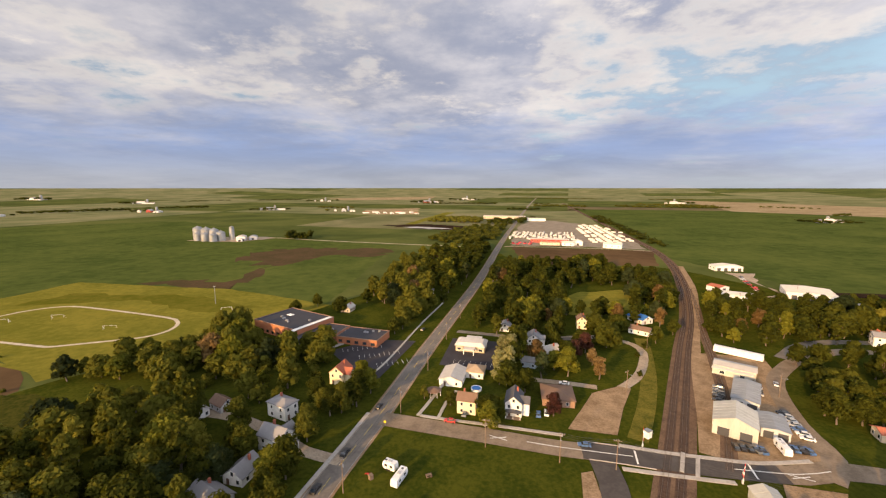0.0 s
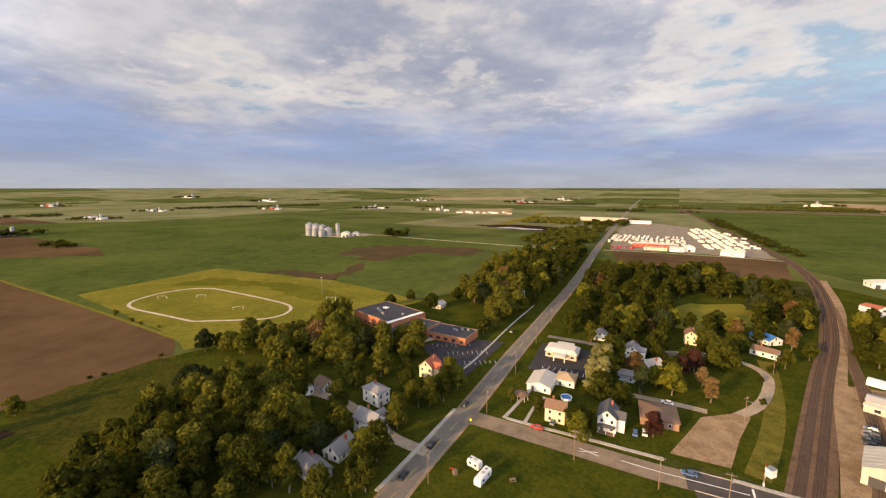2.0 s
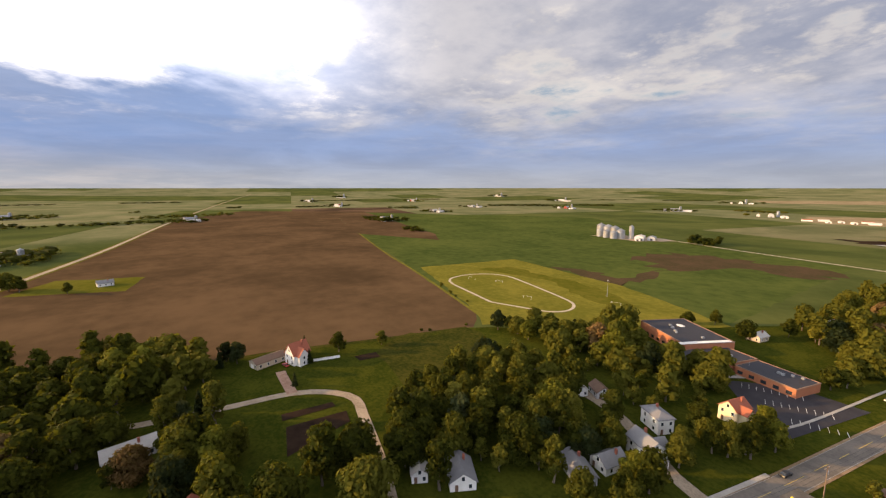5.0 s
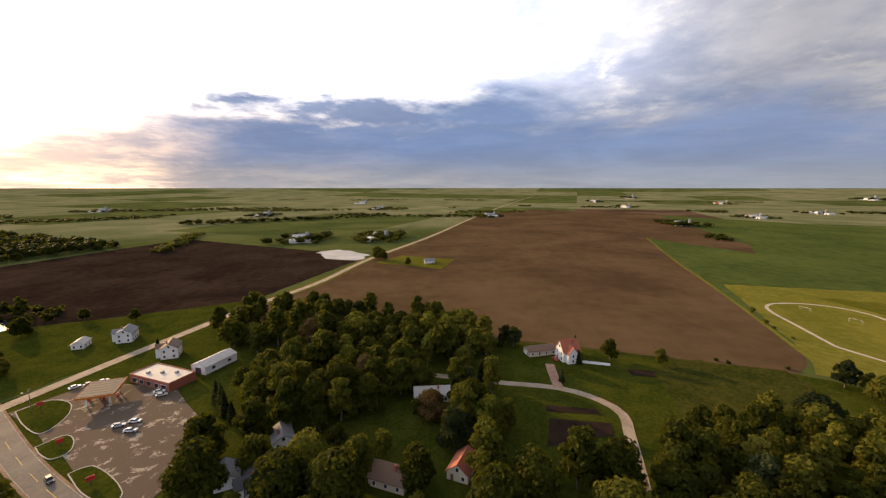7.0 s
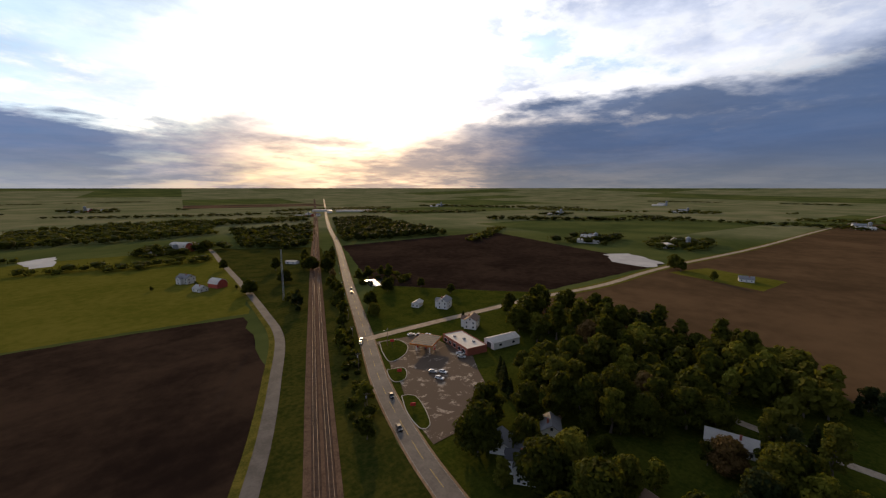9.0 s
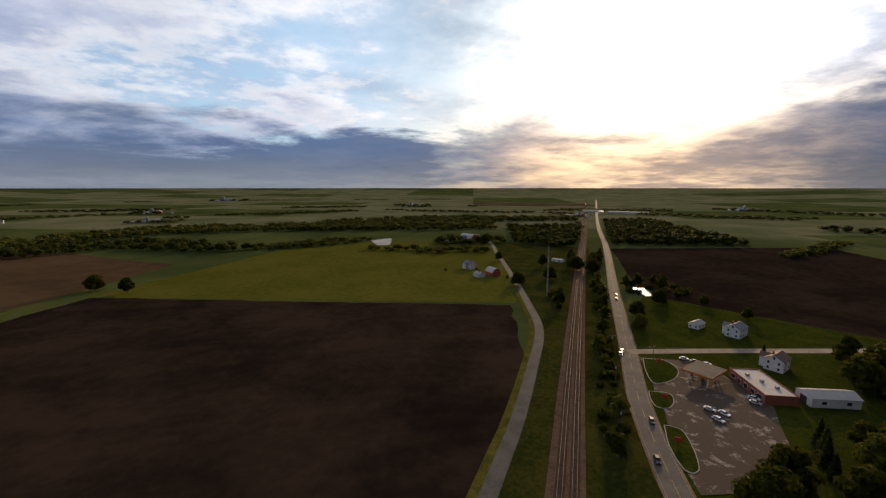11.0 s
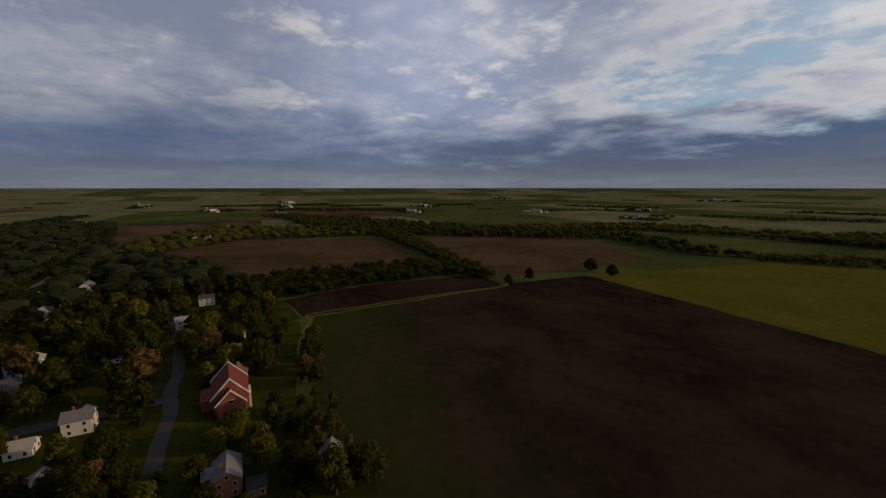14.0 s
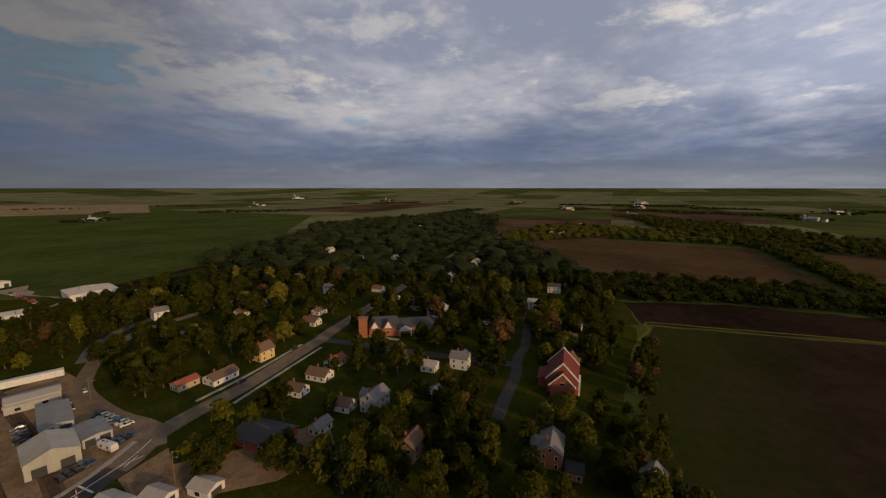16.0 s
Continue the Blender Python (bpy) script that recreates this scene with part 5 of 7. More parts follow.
Geo().box(-0.9, 0.9, -0.15, 0.15, 13.6, 14.2).make("lamp_bar", "sheet_metal", _fp)

# ---------------------------------------------------------------- houses west of the highway
house(-64, 151, 62, 6.4, 10, "white_siding", "grey_shingle", 2, 0.5, roof="hip", label="white two-storey house with a grey hipped roof")
house(-58, 130, 66, 7, 10, "white_siding", "grey_shingle", 2, 0.75, porch=True, label="white gabled house with grey shingles and porch")
house(-63, 116, -14, 7, 9, "white_siding", "grey_shingle", 1, 0.7, label="small white house with a grey gable roof")
house(-67, 105, 60, 7, 12, "grey_siding", "grey_shingle", 1, 0.6, label="long grey-roofed house among trees")
house(-91, 156, 58, 6, 8, "grey_siding", "brown_shingle", 1, 0.7, chimney=False, label="grey weathered outbuilding beside a lane")
house(-97, 150, 58, 5, 6, "white_siding", "pale_shingle", 1, 0.6, chimney=False, label="small pale-roofed garage at the lane's end", garage=True)
house(-48, 180, -14, 7, 8.5, "cream_siding", "red_shingle", 2, 0.85, label="cream house with a russet steep roof")
house(-46, 333, -14, 8.5, 11, "white_siding", "pale_shingle", 2, 0.9, label="white gabled farmhouse with a pale roof")
house(-13, 328, -14, 9, 9, "white_siding", "grey_shingle", 2, 0.6, roof="hip", porch=True, label="white square house with a grey hipped roof")
house(0, 412, -14, 8, 9, "cream_siding", "red_shingle", 2, 0.9, label="cream house with a steep orange roof")
house(-70, 290, -14, 7, 9, "tan_siding", "pale_shingle", 1, 0.6, label="tan low house behind the school")

# east of the highway
house(5, 181, -14, 10.5, 14, "white_siding", "pale_shingle", 1, 0.32, chimney=False, label="white single-storey workshop with a pale roof", category="building", name="workshop")
house(16, 186, -14, 8.2, 8.2, "white_siding", "tan_shingle", 1, 0.55, roof="hip", chimney=False, label="white square building with a tan hipped roof")
house(10, 154, 76, 6, 7.5, "cream_siding", "brown_shingle", 2, 0.7, label="cream house with a brown gable roof")
house(29, 154, -14, 6.5, 9.5, "white_siding", "dark_shingle", 2, 0.85, porch=True, label="white gabled house with a black roof and porch")
house(49, 163, -10, 13, 13, "brown_brick", "brown_shingle", 1, 0.28, roof="hip", chimney=False, label="low brown building with a shallow brown roof", name="low_building", category="building")
house(52, 223, -14, 7, 9, "white_siding", "grey_shingle", 2, 0.7, label="white two-storey house with a grey roof")
house(58, 211, -60, 8, 10, "grey_siding", "pale_shingle", 1, 0.55, label="pale grey bungalow beside a lane")
house(44, 197, 70, 7, 10, "blue_siding", "grey_shingle", 1, 0.4, chimney=False, garage=True, label="blue-grey garage with a wide door", name="garage", category="garage")
house(90, 254, -14, 6, 8, "cream_siding", "brown_shingle", 2, 0.8, label="cream two-storey house among trees")
house(134, 266, 20, 9, 13, "white_siding", "blue_tarp", 1, 0.5, label="white house with a bright blue roof")
house(123, 243, 50, 7, 12, "white_siding", "brown_shingle", 1, 0.45, label="low white house near the railway")
house(40, 250, -14, 7, 9, "white_siding", "grey_shingle", 1, 0.7, label="white bungalow under trees")
house(60, 285, -14, 8, 10, "grey_siding", "grey_shingle", 1, 0.6, label="grey bungalow hidden by trees")
_clinic = thing("clinic", 16, 218, -14, "tan clinic with stepped pale roofs in a car park", "building", keep=12)
Geo().box(-8, 8, -5, 6, 0, 3.6).make("wall", "tan_siding", _clinic)
Geo().solid([[(-8.6, -5.6, 3.6), (8.6, -5.6, 3.6), (8.6, 6.6, 3.6), (-8.6, 6.6, 3.6)], [(-6.6, -3.4, 5.0), (6.6, -3.4, 5.0), (6.6, 4.4, 5.0), (-6.6, 4.4, 5.0)]]).make("roof", "white_roof", _clinic)
Geo().box(-4, 4, 5.9, 11, 0, 3.2).make("wing", "cream_siding", _clinic)
Geo().box(-4.5, 4.5, 6.0, 11.5, 3.2, 3.5).make("wing_roof", "white_roof", _clinic)
Geo().box(-3, 3, -9.5, -5, 2.8, 3.3).make("canopy", "white_roof", _clinic)
for _s in (-2.7, 2.7):
    Geo().box(_s - 0.15, _s + 0.15, -9.3, -9.0, 0.16, 2.8).make("post", "trim_white", _clinic)
for _i in range(4):
    window(_clinic, -6 + _i * 4, -5, 1.7, 0, "wide")
_gz = thing("gazebo", -4, 166, 0, "round open gazebo with a brown roof on a lawn", "gazebo", keep=4)
Geo().lathe([(3.4, 2.6), (3.4, 2.75), (0.1, 3.9)], 10).make("roof", "brown_shingle", _gz)
for _i in range(6):
    _a = _i * math.pi / 3
    Geo().tube((2.9 * math.cos(_a), 2.9 * math.sin(_a), 0), (2.9 * math.cos(_a), 2.9 * math.sin(_a), 2.6), 0.09, 0.09, 6).make("post", "trim_white", _gz)
_pool = thing("swimming_pool", 15, 171, 0, "round blue above-ground swimming pool", "pool")
Geo().lathe([(2.3, 0), (2.4, 1.15), (2.25, 1.15), (2.2, 0.95)], 20).make("wall", "trim_white", _pool)
Geo().lathe([(2.2, 0.9), (2.2, 0.98)], 20).make("pool_water", "blue_tarp", _pool, "bright blue water")
camper(-17, 119, 62, 4.6, "white camper trailer parked on mown grass")
camper(-13.5, 113.5, -22, 7.2, "long white motorhome parked on mown grass", motor=True)
_tbl = thing("picnic_table", -4.5, 115.5, 20, "grey wooden picnic table on the lawn", "table")
Geo().box(-0.9, 0.9, -0.4, 0.4, 0.85, 0.92).make("tabletop", "post_wood", _tbl)
for _s in (-0.75, 0.75):
    Geo().box(-0.9, 0.9, _s - 0.14, _s + 0.14, 0.55, 0.6).make("bench", "post_wood", _tbl)
    Geo().box(_s - 0.05, _s + 0.05, -0.7, 0.7, 0.13, 0.85).make("leg", "post_wood", _tbl)
_play = thing("playhouse_slide", -22.5, 114.5, 40, "small wooden play frame with an orange slide", "playground")
Geo().box(-0.6, 0.6, -0.6, 0.6, 0.13, 1.7).make("tower", "post_wood", _play)
Geo().solid([[(-0.35, 0.6, 1.5), (0.35, 0.6, 1.5), (0.35, 0.6, 1.6), (-0.35, 0.6, 1.6)], [(-0.35, 3.2, 0.15), (0.35, 3.2, 0.15), (0.35, 3.2, 0.3), (-0.35, 3.2, 0.3)]]).make("slide", "sign_red", _play)

# ---------------------------------------------------------------- sheds by the railway
shed(109.5, 141, -35, 13.5, 15, 5.6, "tan_metal", "tan_metal", 2.6, 2, "large cream metal workshop with a gable roof", name="workshop", category="workshop")
shed(123, 140, -30, 8.5, 13, 3.6, "grey_siding", "sheet_metal", 0.6, 2, "grey lean-to beside the metal workshop")
shed(130, 163, -38, 9.5, 22, 4.0, "grey_siding", "sheet_metal", 0.7, 2, "long grey metal shed with a low roof")
shed(143, 188, 52, 9, 17, 3.8, "concrete_block", "pale_shingle", 0.9, 2, "weathered block shed with a patched roof")
shed(139, 184, 52, 3.0, 16, 3.0, "tan_metal", "white_roof", 0.2, 1, "low cream lean-to with pale doors", keep=2)
_tr = thing("container", 159, 208, -42, "long white container on the shed yard", "container", keep=10)
Geo().box(-11, 11, -1.5, 1.5, 0.5, 3.6).make("body", "car_white", _tr)
for _i in range(14):
    Geo().box(-10.4 + _i * 1.58, -10.2 + _i * 1.58, -1.56, 1.56, 0.6, 3.5).make("rib", "trim_white", _tr)
for _s in (-8, 8):
    Geo().box(_s - 0.6, _s + 0.6, -1.2, 1.2, 0, 0.5).make("support", "dark_frame", _tr)
shed(92, 102, -13, 7, 9, 3.4, "tan_metal", "tan_metal", 1.4, 1, "cream metal shed beside the crossing")
shed(97, 92, -13, 6, 8, 2.8, "white_siding", "pale_shingle", 1.2, 1, "white shed with a pale roof")
shed(102, 81, -13, 6, 8, 2.8, "white_siding", "pale_shingle", 1.2, 1, "white shed with a pale roof")
shed(312, 440, -6, 28, 14, 5, "white_siding", "white_roof", 1.6, 4, "long white farm shed with dark doorways")
shed(236, 324, 58, 14, 32, 4.6, "white_siding", "white_roof", 1.2, 2, "long white shed beside the railway")
shed(303, 328, -32, 32, 30, 5.4, "white_siding", "white_roof", 1.0, 3, "wide white warehouse with a low roof", name="warehouse", category="warehouse")
shed(243, 350, 20, 12, 12, 4, "white_siding", "red_shingle", 1.4, 1, "small shed with a rusty roof")
_rnd = random.Random(3)
for _i in range(9):
    car(102 + _i * 1.9 + (_i > 4) * 8, 129.5 - _i * 0.55 + (_i > 4) * 2, _rnd.uniform(-30, 10), _rnd.choice(("car_black", "car_blue", "car_white", "car_grey", "car_black", "car_blue")), _rnd.choice(("car", "pickup_truck")))
for _i in range(7):
    car(131 + _i * 0.9, 134 + _i * 2.9, 70 + _rnd.uniform(-15, 15), _rnd.choice(("car_white", "car_black", "car_blue", "car_silver")))
for _i in range(5):
    car(117 + _i * 1.9, 161 + _i * 2.8, 50 + _rnd.uniform(-15, 15), _rnd.choice(("car_black", "car_grey", "car_blue")), _rnd.choice(("car", "pickup_truck")))
for _i in range(4):
    car(137.5 + _i * 2.0, 166 + _i * 3.0, 40 + _rnd.uniform(-15, 15), _rnd.choice(("car_black", "car_white", "car_silver")), "pickup_truck")
for _i in range(10):
    car(272 + _i * 3.2, 338 + _i * 7.2 + _rnd.uniform(-2, 2), _rnd.uniform(0, 90), _rnd.choice(("car_black", "car_white", "car_silver", "car_red")))
camper(117, 128, -15, 7.5, "white motorhome parked at the workshop", motor=True)
for _x, _y, _t, _c in (
        (-33.4, 126.5, -14, 'car_black'),
        (-26.5, 156, -14, 'car_black'),
        (2.7, 145.5, 76, 'car_red'),
        (49.6, 130.6, 80, 'car_blue'),
        (-38.2, 109.5, -14, 'car_black'),
        (8.6, 150.5, -14, 'car_grey'),
        (38, 150, -14, 'car_blue'),
        (41.5, 151, -14, 'car_white'),
        (42, 189, -14, 'car_white'),
        (-12.8, 248, -14, 'car_black'),
        (153, 175, -35, 'car_silver'),
        (56, 176, 70, 'car_white'),
        (-97.5, 145, 58, 'car_white'),
        (-94, 143, 58, 'car_grey'),
        (-143.5, -186, -35, 'car_grey'),
        (-140.5, -183, -35, 'car_silver'),
        (-111, -124, -33, 'car_black'),
        (-96.5, -104, -28, 'car_black'),
        (-215, -291, -33, 'car_black'),
        (-208, -281, -33, 'car_black'),
        (-169, -170, 60, 'car_white'),
        (-172, -166, 60, 'car_grey'),
        (-175, -162, 60, 'car_silver'),
        (-166, -129, 30, 'car_white'),
        (-163, -126, 30, 'car_silver'),
):
    car(_x, _y, _t, _c)
for _x, _y, _t, _c in (
        (-143, -122, 10, 'car_white'),
        (-140, -126, 30, 'car_silver'),
        (-137, -119, 10, 'car_white'),
        (168, 110.5, 75, 'car_black'),
        (135, 61, 60, 'car_white'),
        (262, 232, 70, 'car_white'),
        (208, 104, 75, 'car_black'),
):
    car(_x, _y, _t, _c)

# ---------------------------------------------------------------- filling station and houses to the south-west
_st = shed(-177, -135, -20, 13, 26.5, 3.9, "red_brick", "white_roof", 0, 3, "red-brick shop with a flat white roof", name="filling_station_shop", category="shop", flat=True)
for _i in range(5):
    window(_st, 6.5, -10 + _i * 5, 1.8, 90, "shop")
shed(-193.5, -120, 72, 9, 19, 4.0, "white_siding", "white_roof", 1.8, 1, "white metal hall behind the shop", name="hall", category="hall")
_can = thing("station_canopy", -160, -149, -68, "dark flat canopy over petrol pumps", "canopy", keep=9)
Geo().box(-6.5, 6.5, -8, 8, 4.6, 5.4).make("roof", "dark_frame", _can)
for _i in range(6):
    Geo().box(-5.8, 5.8, -7 + _i * 2.6, -5.8 + _i * 2.6, 5.4, 5.47).make("roof_panel", "flat_roof", _can)
for _q in ((-6.6, 6.6, -8.1, -8.0), (-6.6, 6.6, 8.0, 8.1), (-6.6, -6.5, -8.0, 8.0), (6.5, 6.6, -8.0, 8.0)):
    Geo().box(*_q, 4.55, 5.5).make("fascia", "sign_orange", _can, "orange canopy fascia")
for _sx in (-4, 4):
    for _sy in (-5, 5):
        Geo().box(_sx - 0.25, _sx + 0.25, _sy - 0.25, _sy + 0.25, 0.17, 4.6).make("column", "trim_white", _can)
for _s in (-5, 0, 5):
    _pump = thing("petrol_pump", -160 + _s * 0.37, -149 - _s * 0.93, -68, "red and white petrol pump under the canopy", "petrol pump", "petrol pumps", z=0.17)
    Geo().box(-0.45, 0.45, -0.3, 0.3, 0, 1.8).make("cabinet", "sign_red", _pump)
    Geo().box(-0.35, 0.35, -0.34, 0.34, 1.0, 1.5).make("display", "trim_white", _pump)
for _x, _y, _h in ((-148, -164, 5.0), (-128, -137, 2.6), (-110, -110, 2.6)):
    _sg = thing("station_sign", _x, _y, -40, "red sign on a post at the filling station", "sign", z=0.3)
    Geo().box(-0.1, 0.1, -0.1, 0.1, 0, _h).make("post", "dark_frame", _sg)
    Geo().box(-1.1, 1.1, -0.15, 0.15, _h - 1.4, _h).make("panel", "sign_red", _sg)
house(-228, -193, -68, 8, 11, "white_siding", "grey_shingle", 2, 0.6, porch=True, label="white farmhouse with a grey roof on a lawn")
house(-217, -211, -68, 6, 9, "white_siding", "pale_shingle", 1, 0.5, chimney=False, garage=True, label="white garage with a pale roof", name="garage", category="garage")
house(-206, -151, -68, 8, 10, "white_siding", "brown_shingle", 2, 0.6, label="white house behind the filling station")
house(-483, -26, 10, 9, 12, "white_siding", "grey_shingle", 1, 0.5, label="lone house on a green lawn among fields")
house(-206, 62, 15, 8, 9.5, "white_siding", "red_shingle", 2, 1.25, label="white house with a steep orange-red roof")
house(-213, 49, 15, 7.5, 16, "tan_siding", "brown_shingle", 1, 0.4, chimney=False, garage=True, label="long low garage with a brown roof", name="garage", category="garage")
_fence = thing("fence", -199, 74, 75, "white board fence beside the white house", "fence")
for _i in range(8):
    Geo().box(-6 + _i * 1.7, -4.4 + _i * 1.7, -0.04, 0.04, 0.2, 1.6).make("board", "trim_white", _fence)
    Geo().box(-6.08 + _i * 1.7, -5.95 + _i * 1.7, -0.08, 0.08, 0, 1.7).make("post", "trim_white", _fence)
house(-164, -8, 6, 8.0, 15, "white_siding", "pale_shingle", 1, 0.6, label="old white house with a weathered pale roof")
house(-180, -38, 80, 8, 10, "cream_siding", "brown_shingle", 1, 0.6, label="cream house hidden among trees")
house(-132, -60, -60, 7, 9, "white_siding", "grey_shingle", 1, 0.6, label="small white house with a grey roof")
house(-106, -56, -62, 7, 11, "white_siding", "dark_shingle", 2, 0.9, label="white gabled house with a dark roof near the road")
house(-112, -69, -62, 7, 8, "white_siding", "grey_shingle", 1, 0.7, label="white cottage with a grey roof")
house(-118, 4, 68, 7, 10, "cream_siding", "red_shingle", 1, 0.8, chimney=False, label="cream cottage with a russet gable roof under trees")
house(-113, -18, -20, 8, 12, "tan_siding", "brown_shingle", 1, 0.8, label="tan house with a brown gable roof")
house(-88, 74, 60, 8, 11, "white_siding", "grey_shingle", 1, 0.7, label="white house with a grey roof beneath trees")
house(-96, 64, 60, 5, 5, "white_siding", "pale_shingle", 1, 0.8, chimney=False, label="tiny white shed with a pale roof", name="garden_shed", category="shed")
car(-204, 55, 100, "car_red")

# ---------------------------------------------------------------- the town to the east
house(162, 134, 70, 6, 10, "tan_siding", "red_shingle", 1, 0.4, chimney=False, garage=True, label="tan garage with a brown roof", name="garage", category="garage")
house(170, 122, 70, 8, 13, "white_siding", "brown_shingle", 1, 0.5, label="white bungalow with a brown roof and brick chimney")
house(195, 115, 70, 7, 9, "yellow_siding", "brown_shingle", 2, 0.9, label="yellow gabled house beside the street")
for _x, _y, _t, _w, _l, _m, _r, _s in (
        (250, 112, -14, 9, 13, 'white_siding', 'brown_shingle', 1),
        (290, 165, 70, 8, 12, 'white_siding', 'pale_shingle', 1),
        (265, 169, 70, 9, 13, 'white_siding', 'brown_shingle', 1),
        (191, 74, 70, 8, 12, 'white_siding', 'red_shingle', 1),
        (176, 76, -14, 9, 13, 'white_siding', 'brown_shingle', 1),
        (161, 81, -14, 8, 12, 'white_siding', 'brown_shingle', 1),
        (151, 56, -14, 8, 11, 'white_siding', 'brown_shingle', 1),
        (135, 59, 70, 6, 9, 'white_siding', 'grey_shingle', 1),
        (153, 43, 70, 9, 13, 'grey_siding', 'grey_shingle', 2),
        (190, 25, -14, 8, 9, 'white_siding', 'pale_shingle', 1),
        (195, 10, -14, 9, 11, 'white_siding', 'grey_shingle', 2),
        (157, 19, 70, 7, 10, 'white_siding', 'grey_shingle', 2),
):
    _c = {"white_siding": "white", "grey_siding": "grey", "brown_brick": "brown brick", "yellow_siding": "yellow"}[_m]
    house(_x, _y, _t, _w * 0.82, _l * 0.82, _m, _r, _s, 0.65, label="%s %s with a %s roof among town trees" % (_c, "two-storey house" if _s == 2 else "bungalow", _r.split("_")[0]))
for _x, _y, _t, _w, _l, _m, _r, _s in (
        (125, 23, 70, 8, 11, 'brown_brick', 'brown_shingle', 2),
        (263, -7, -14, 8, 12, 'white_siding', 'dark_shingle', 1),
        (351, -63, -14, 8, 13, 'white_siding', 'dark_shingle', 2),
        (361, -16, 70, 8, 10, 'yellow_siding', 'brown_shingle', 2),
        (258, -62, 70, 7, 10, 'white_siding', 'grey_shingle', 1),
        (387, 29, -14, 8, 11, 'white_siding', 'brown_shingle', 2),
        (273, 116, 70, 8, 11, 'white_siding', 'brown_shingle', 1),
):
    _c = {"white_siding": "white", "grey_siding": "grey", "brown_brick": "brown brick", "yellow_siding": "yellow"}[_m]
    house(_x, _y, _t, _w * 0.82, _l * 0.82, _m, _r, _s, 0.65, label="%s %s with a %s roof among town trees" % (_c, "two-storey house" if _s == 2 else "bungalow", _r.split("_")[0]))
for _x, _y, _t, _r in ((262, 232, 60, "brown_shingle"), (252, 222, 60, "grey_shingle"), (220, 176, 60, "grey_shingle"), (290, 240, 60, "pale_shingle"), (330, 130, -14, "grey_shingle"), (340, 90, -14, "brown_shingle"), (310, 70, -14, "pale_shingle"), (420, 100, -14, "grey_shingle"),
                       (450, 40, -14, "pale_shingle"), (430, -20, -14, "brown_shingle"), (330, 10, -14, "grey_shingle"), (300, -40, -14, "pale_shingle"), (480, 150, -14, "grey_shingle"), (520, 80, -14, "brown_shingle"), (560, 10, -14, "pale_shingle"), (380, 180, -14, "pale_shingle"),
                       (600, -60, -14, "pale_shingle"), (640, -40, -14, "grey_shingle"), (700, -30, -14, "pale_shingle"), (660, 120, -14, "pale_shingle"), (228, -50, -14, "brown_shingle"), (400, -90, -14, "pale_shingle"), (440, -80, -14, "grey_shingle")):
    house(_x, _y, _t, 6.8, 9.5, "white_siding", _r, 1 if _x % 3 else 2, 0.6, label="white house with a %s roof among trees" % _r.split("_")[0], windows=_x < 330)
for _x, _y, _r in ((384, 31, "pale_shingle"), (468, 7, "grey_shingle"), (944, 79, "pale_shingle"), (876, 136, "pale_shingle"), (818, 236, "grey_shingle"), (794, -150, "white_roof"), (815, -165, "white_roof"), (780, -130, "pale_shingle"), (840, -140, "white_roof"), (969, -230, "white_roof"), (620, 180, "grey_shingle"), (540, 210, "pale_shingle"), (700, 60, "grey_shingle"), (880, 20, "pale_shingle"), (1094, 200, "white_roof"), (500, 110, "pale_shingle")):
    house(_x, _y, -14 if _x % 2 else 76, 8.0, 11.5, "white_siding", _r, 1 if _x % 3 else 2, 0.6, label="white house with a %s roof showing through the trees" % _r.split("_")[0], windows=False, keep=9)
    KEEP.append((_x * 0.975, _y * 0.975, 9))
house(128, 77, -14, 13, 18, "red_paint", "dark_shingle", 1, 0.35, chimney=False, label="low dark-roofed building with a red front", name="low_building", category="building")
_fr = thing("shop_front", 121, 68.5, -14, "white shop front with pale panels", "shop front")
for _i in range(4):
    Geo().box(-5 + _i * 2.6, -2.8 + _i * 2.6, -0.1, 0.1, 0.2, 2.6).make("panel", "trim_white", _fr)

# brick house near the field
house(127, -24, 76, 7.5, 11, "orange_brick", "grey_shingle", 2, 0.7, label="orange brick house with a grey roof")
house(119, -30, 76, 5, 5, "orange_brick", "flat_roof", 1, 0.2, roof="hip", chimney=False, label="brick annexe with a flat roof")
house(116, -52, 60, 7, 12, "white_siding", "grey_shingle", 1, 0.7, label="white house with a grey roof at the field's edge")


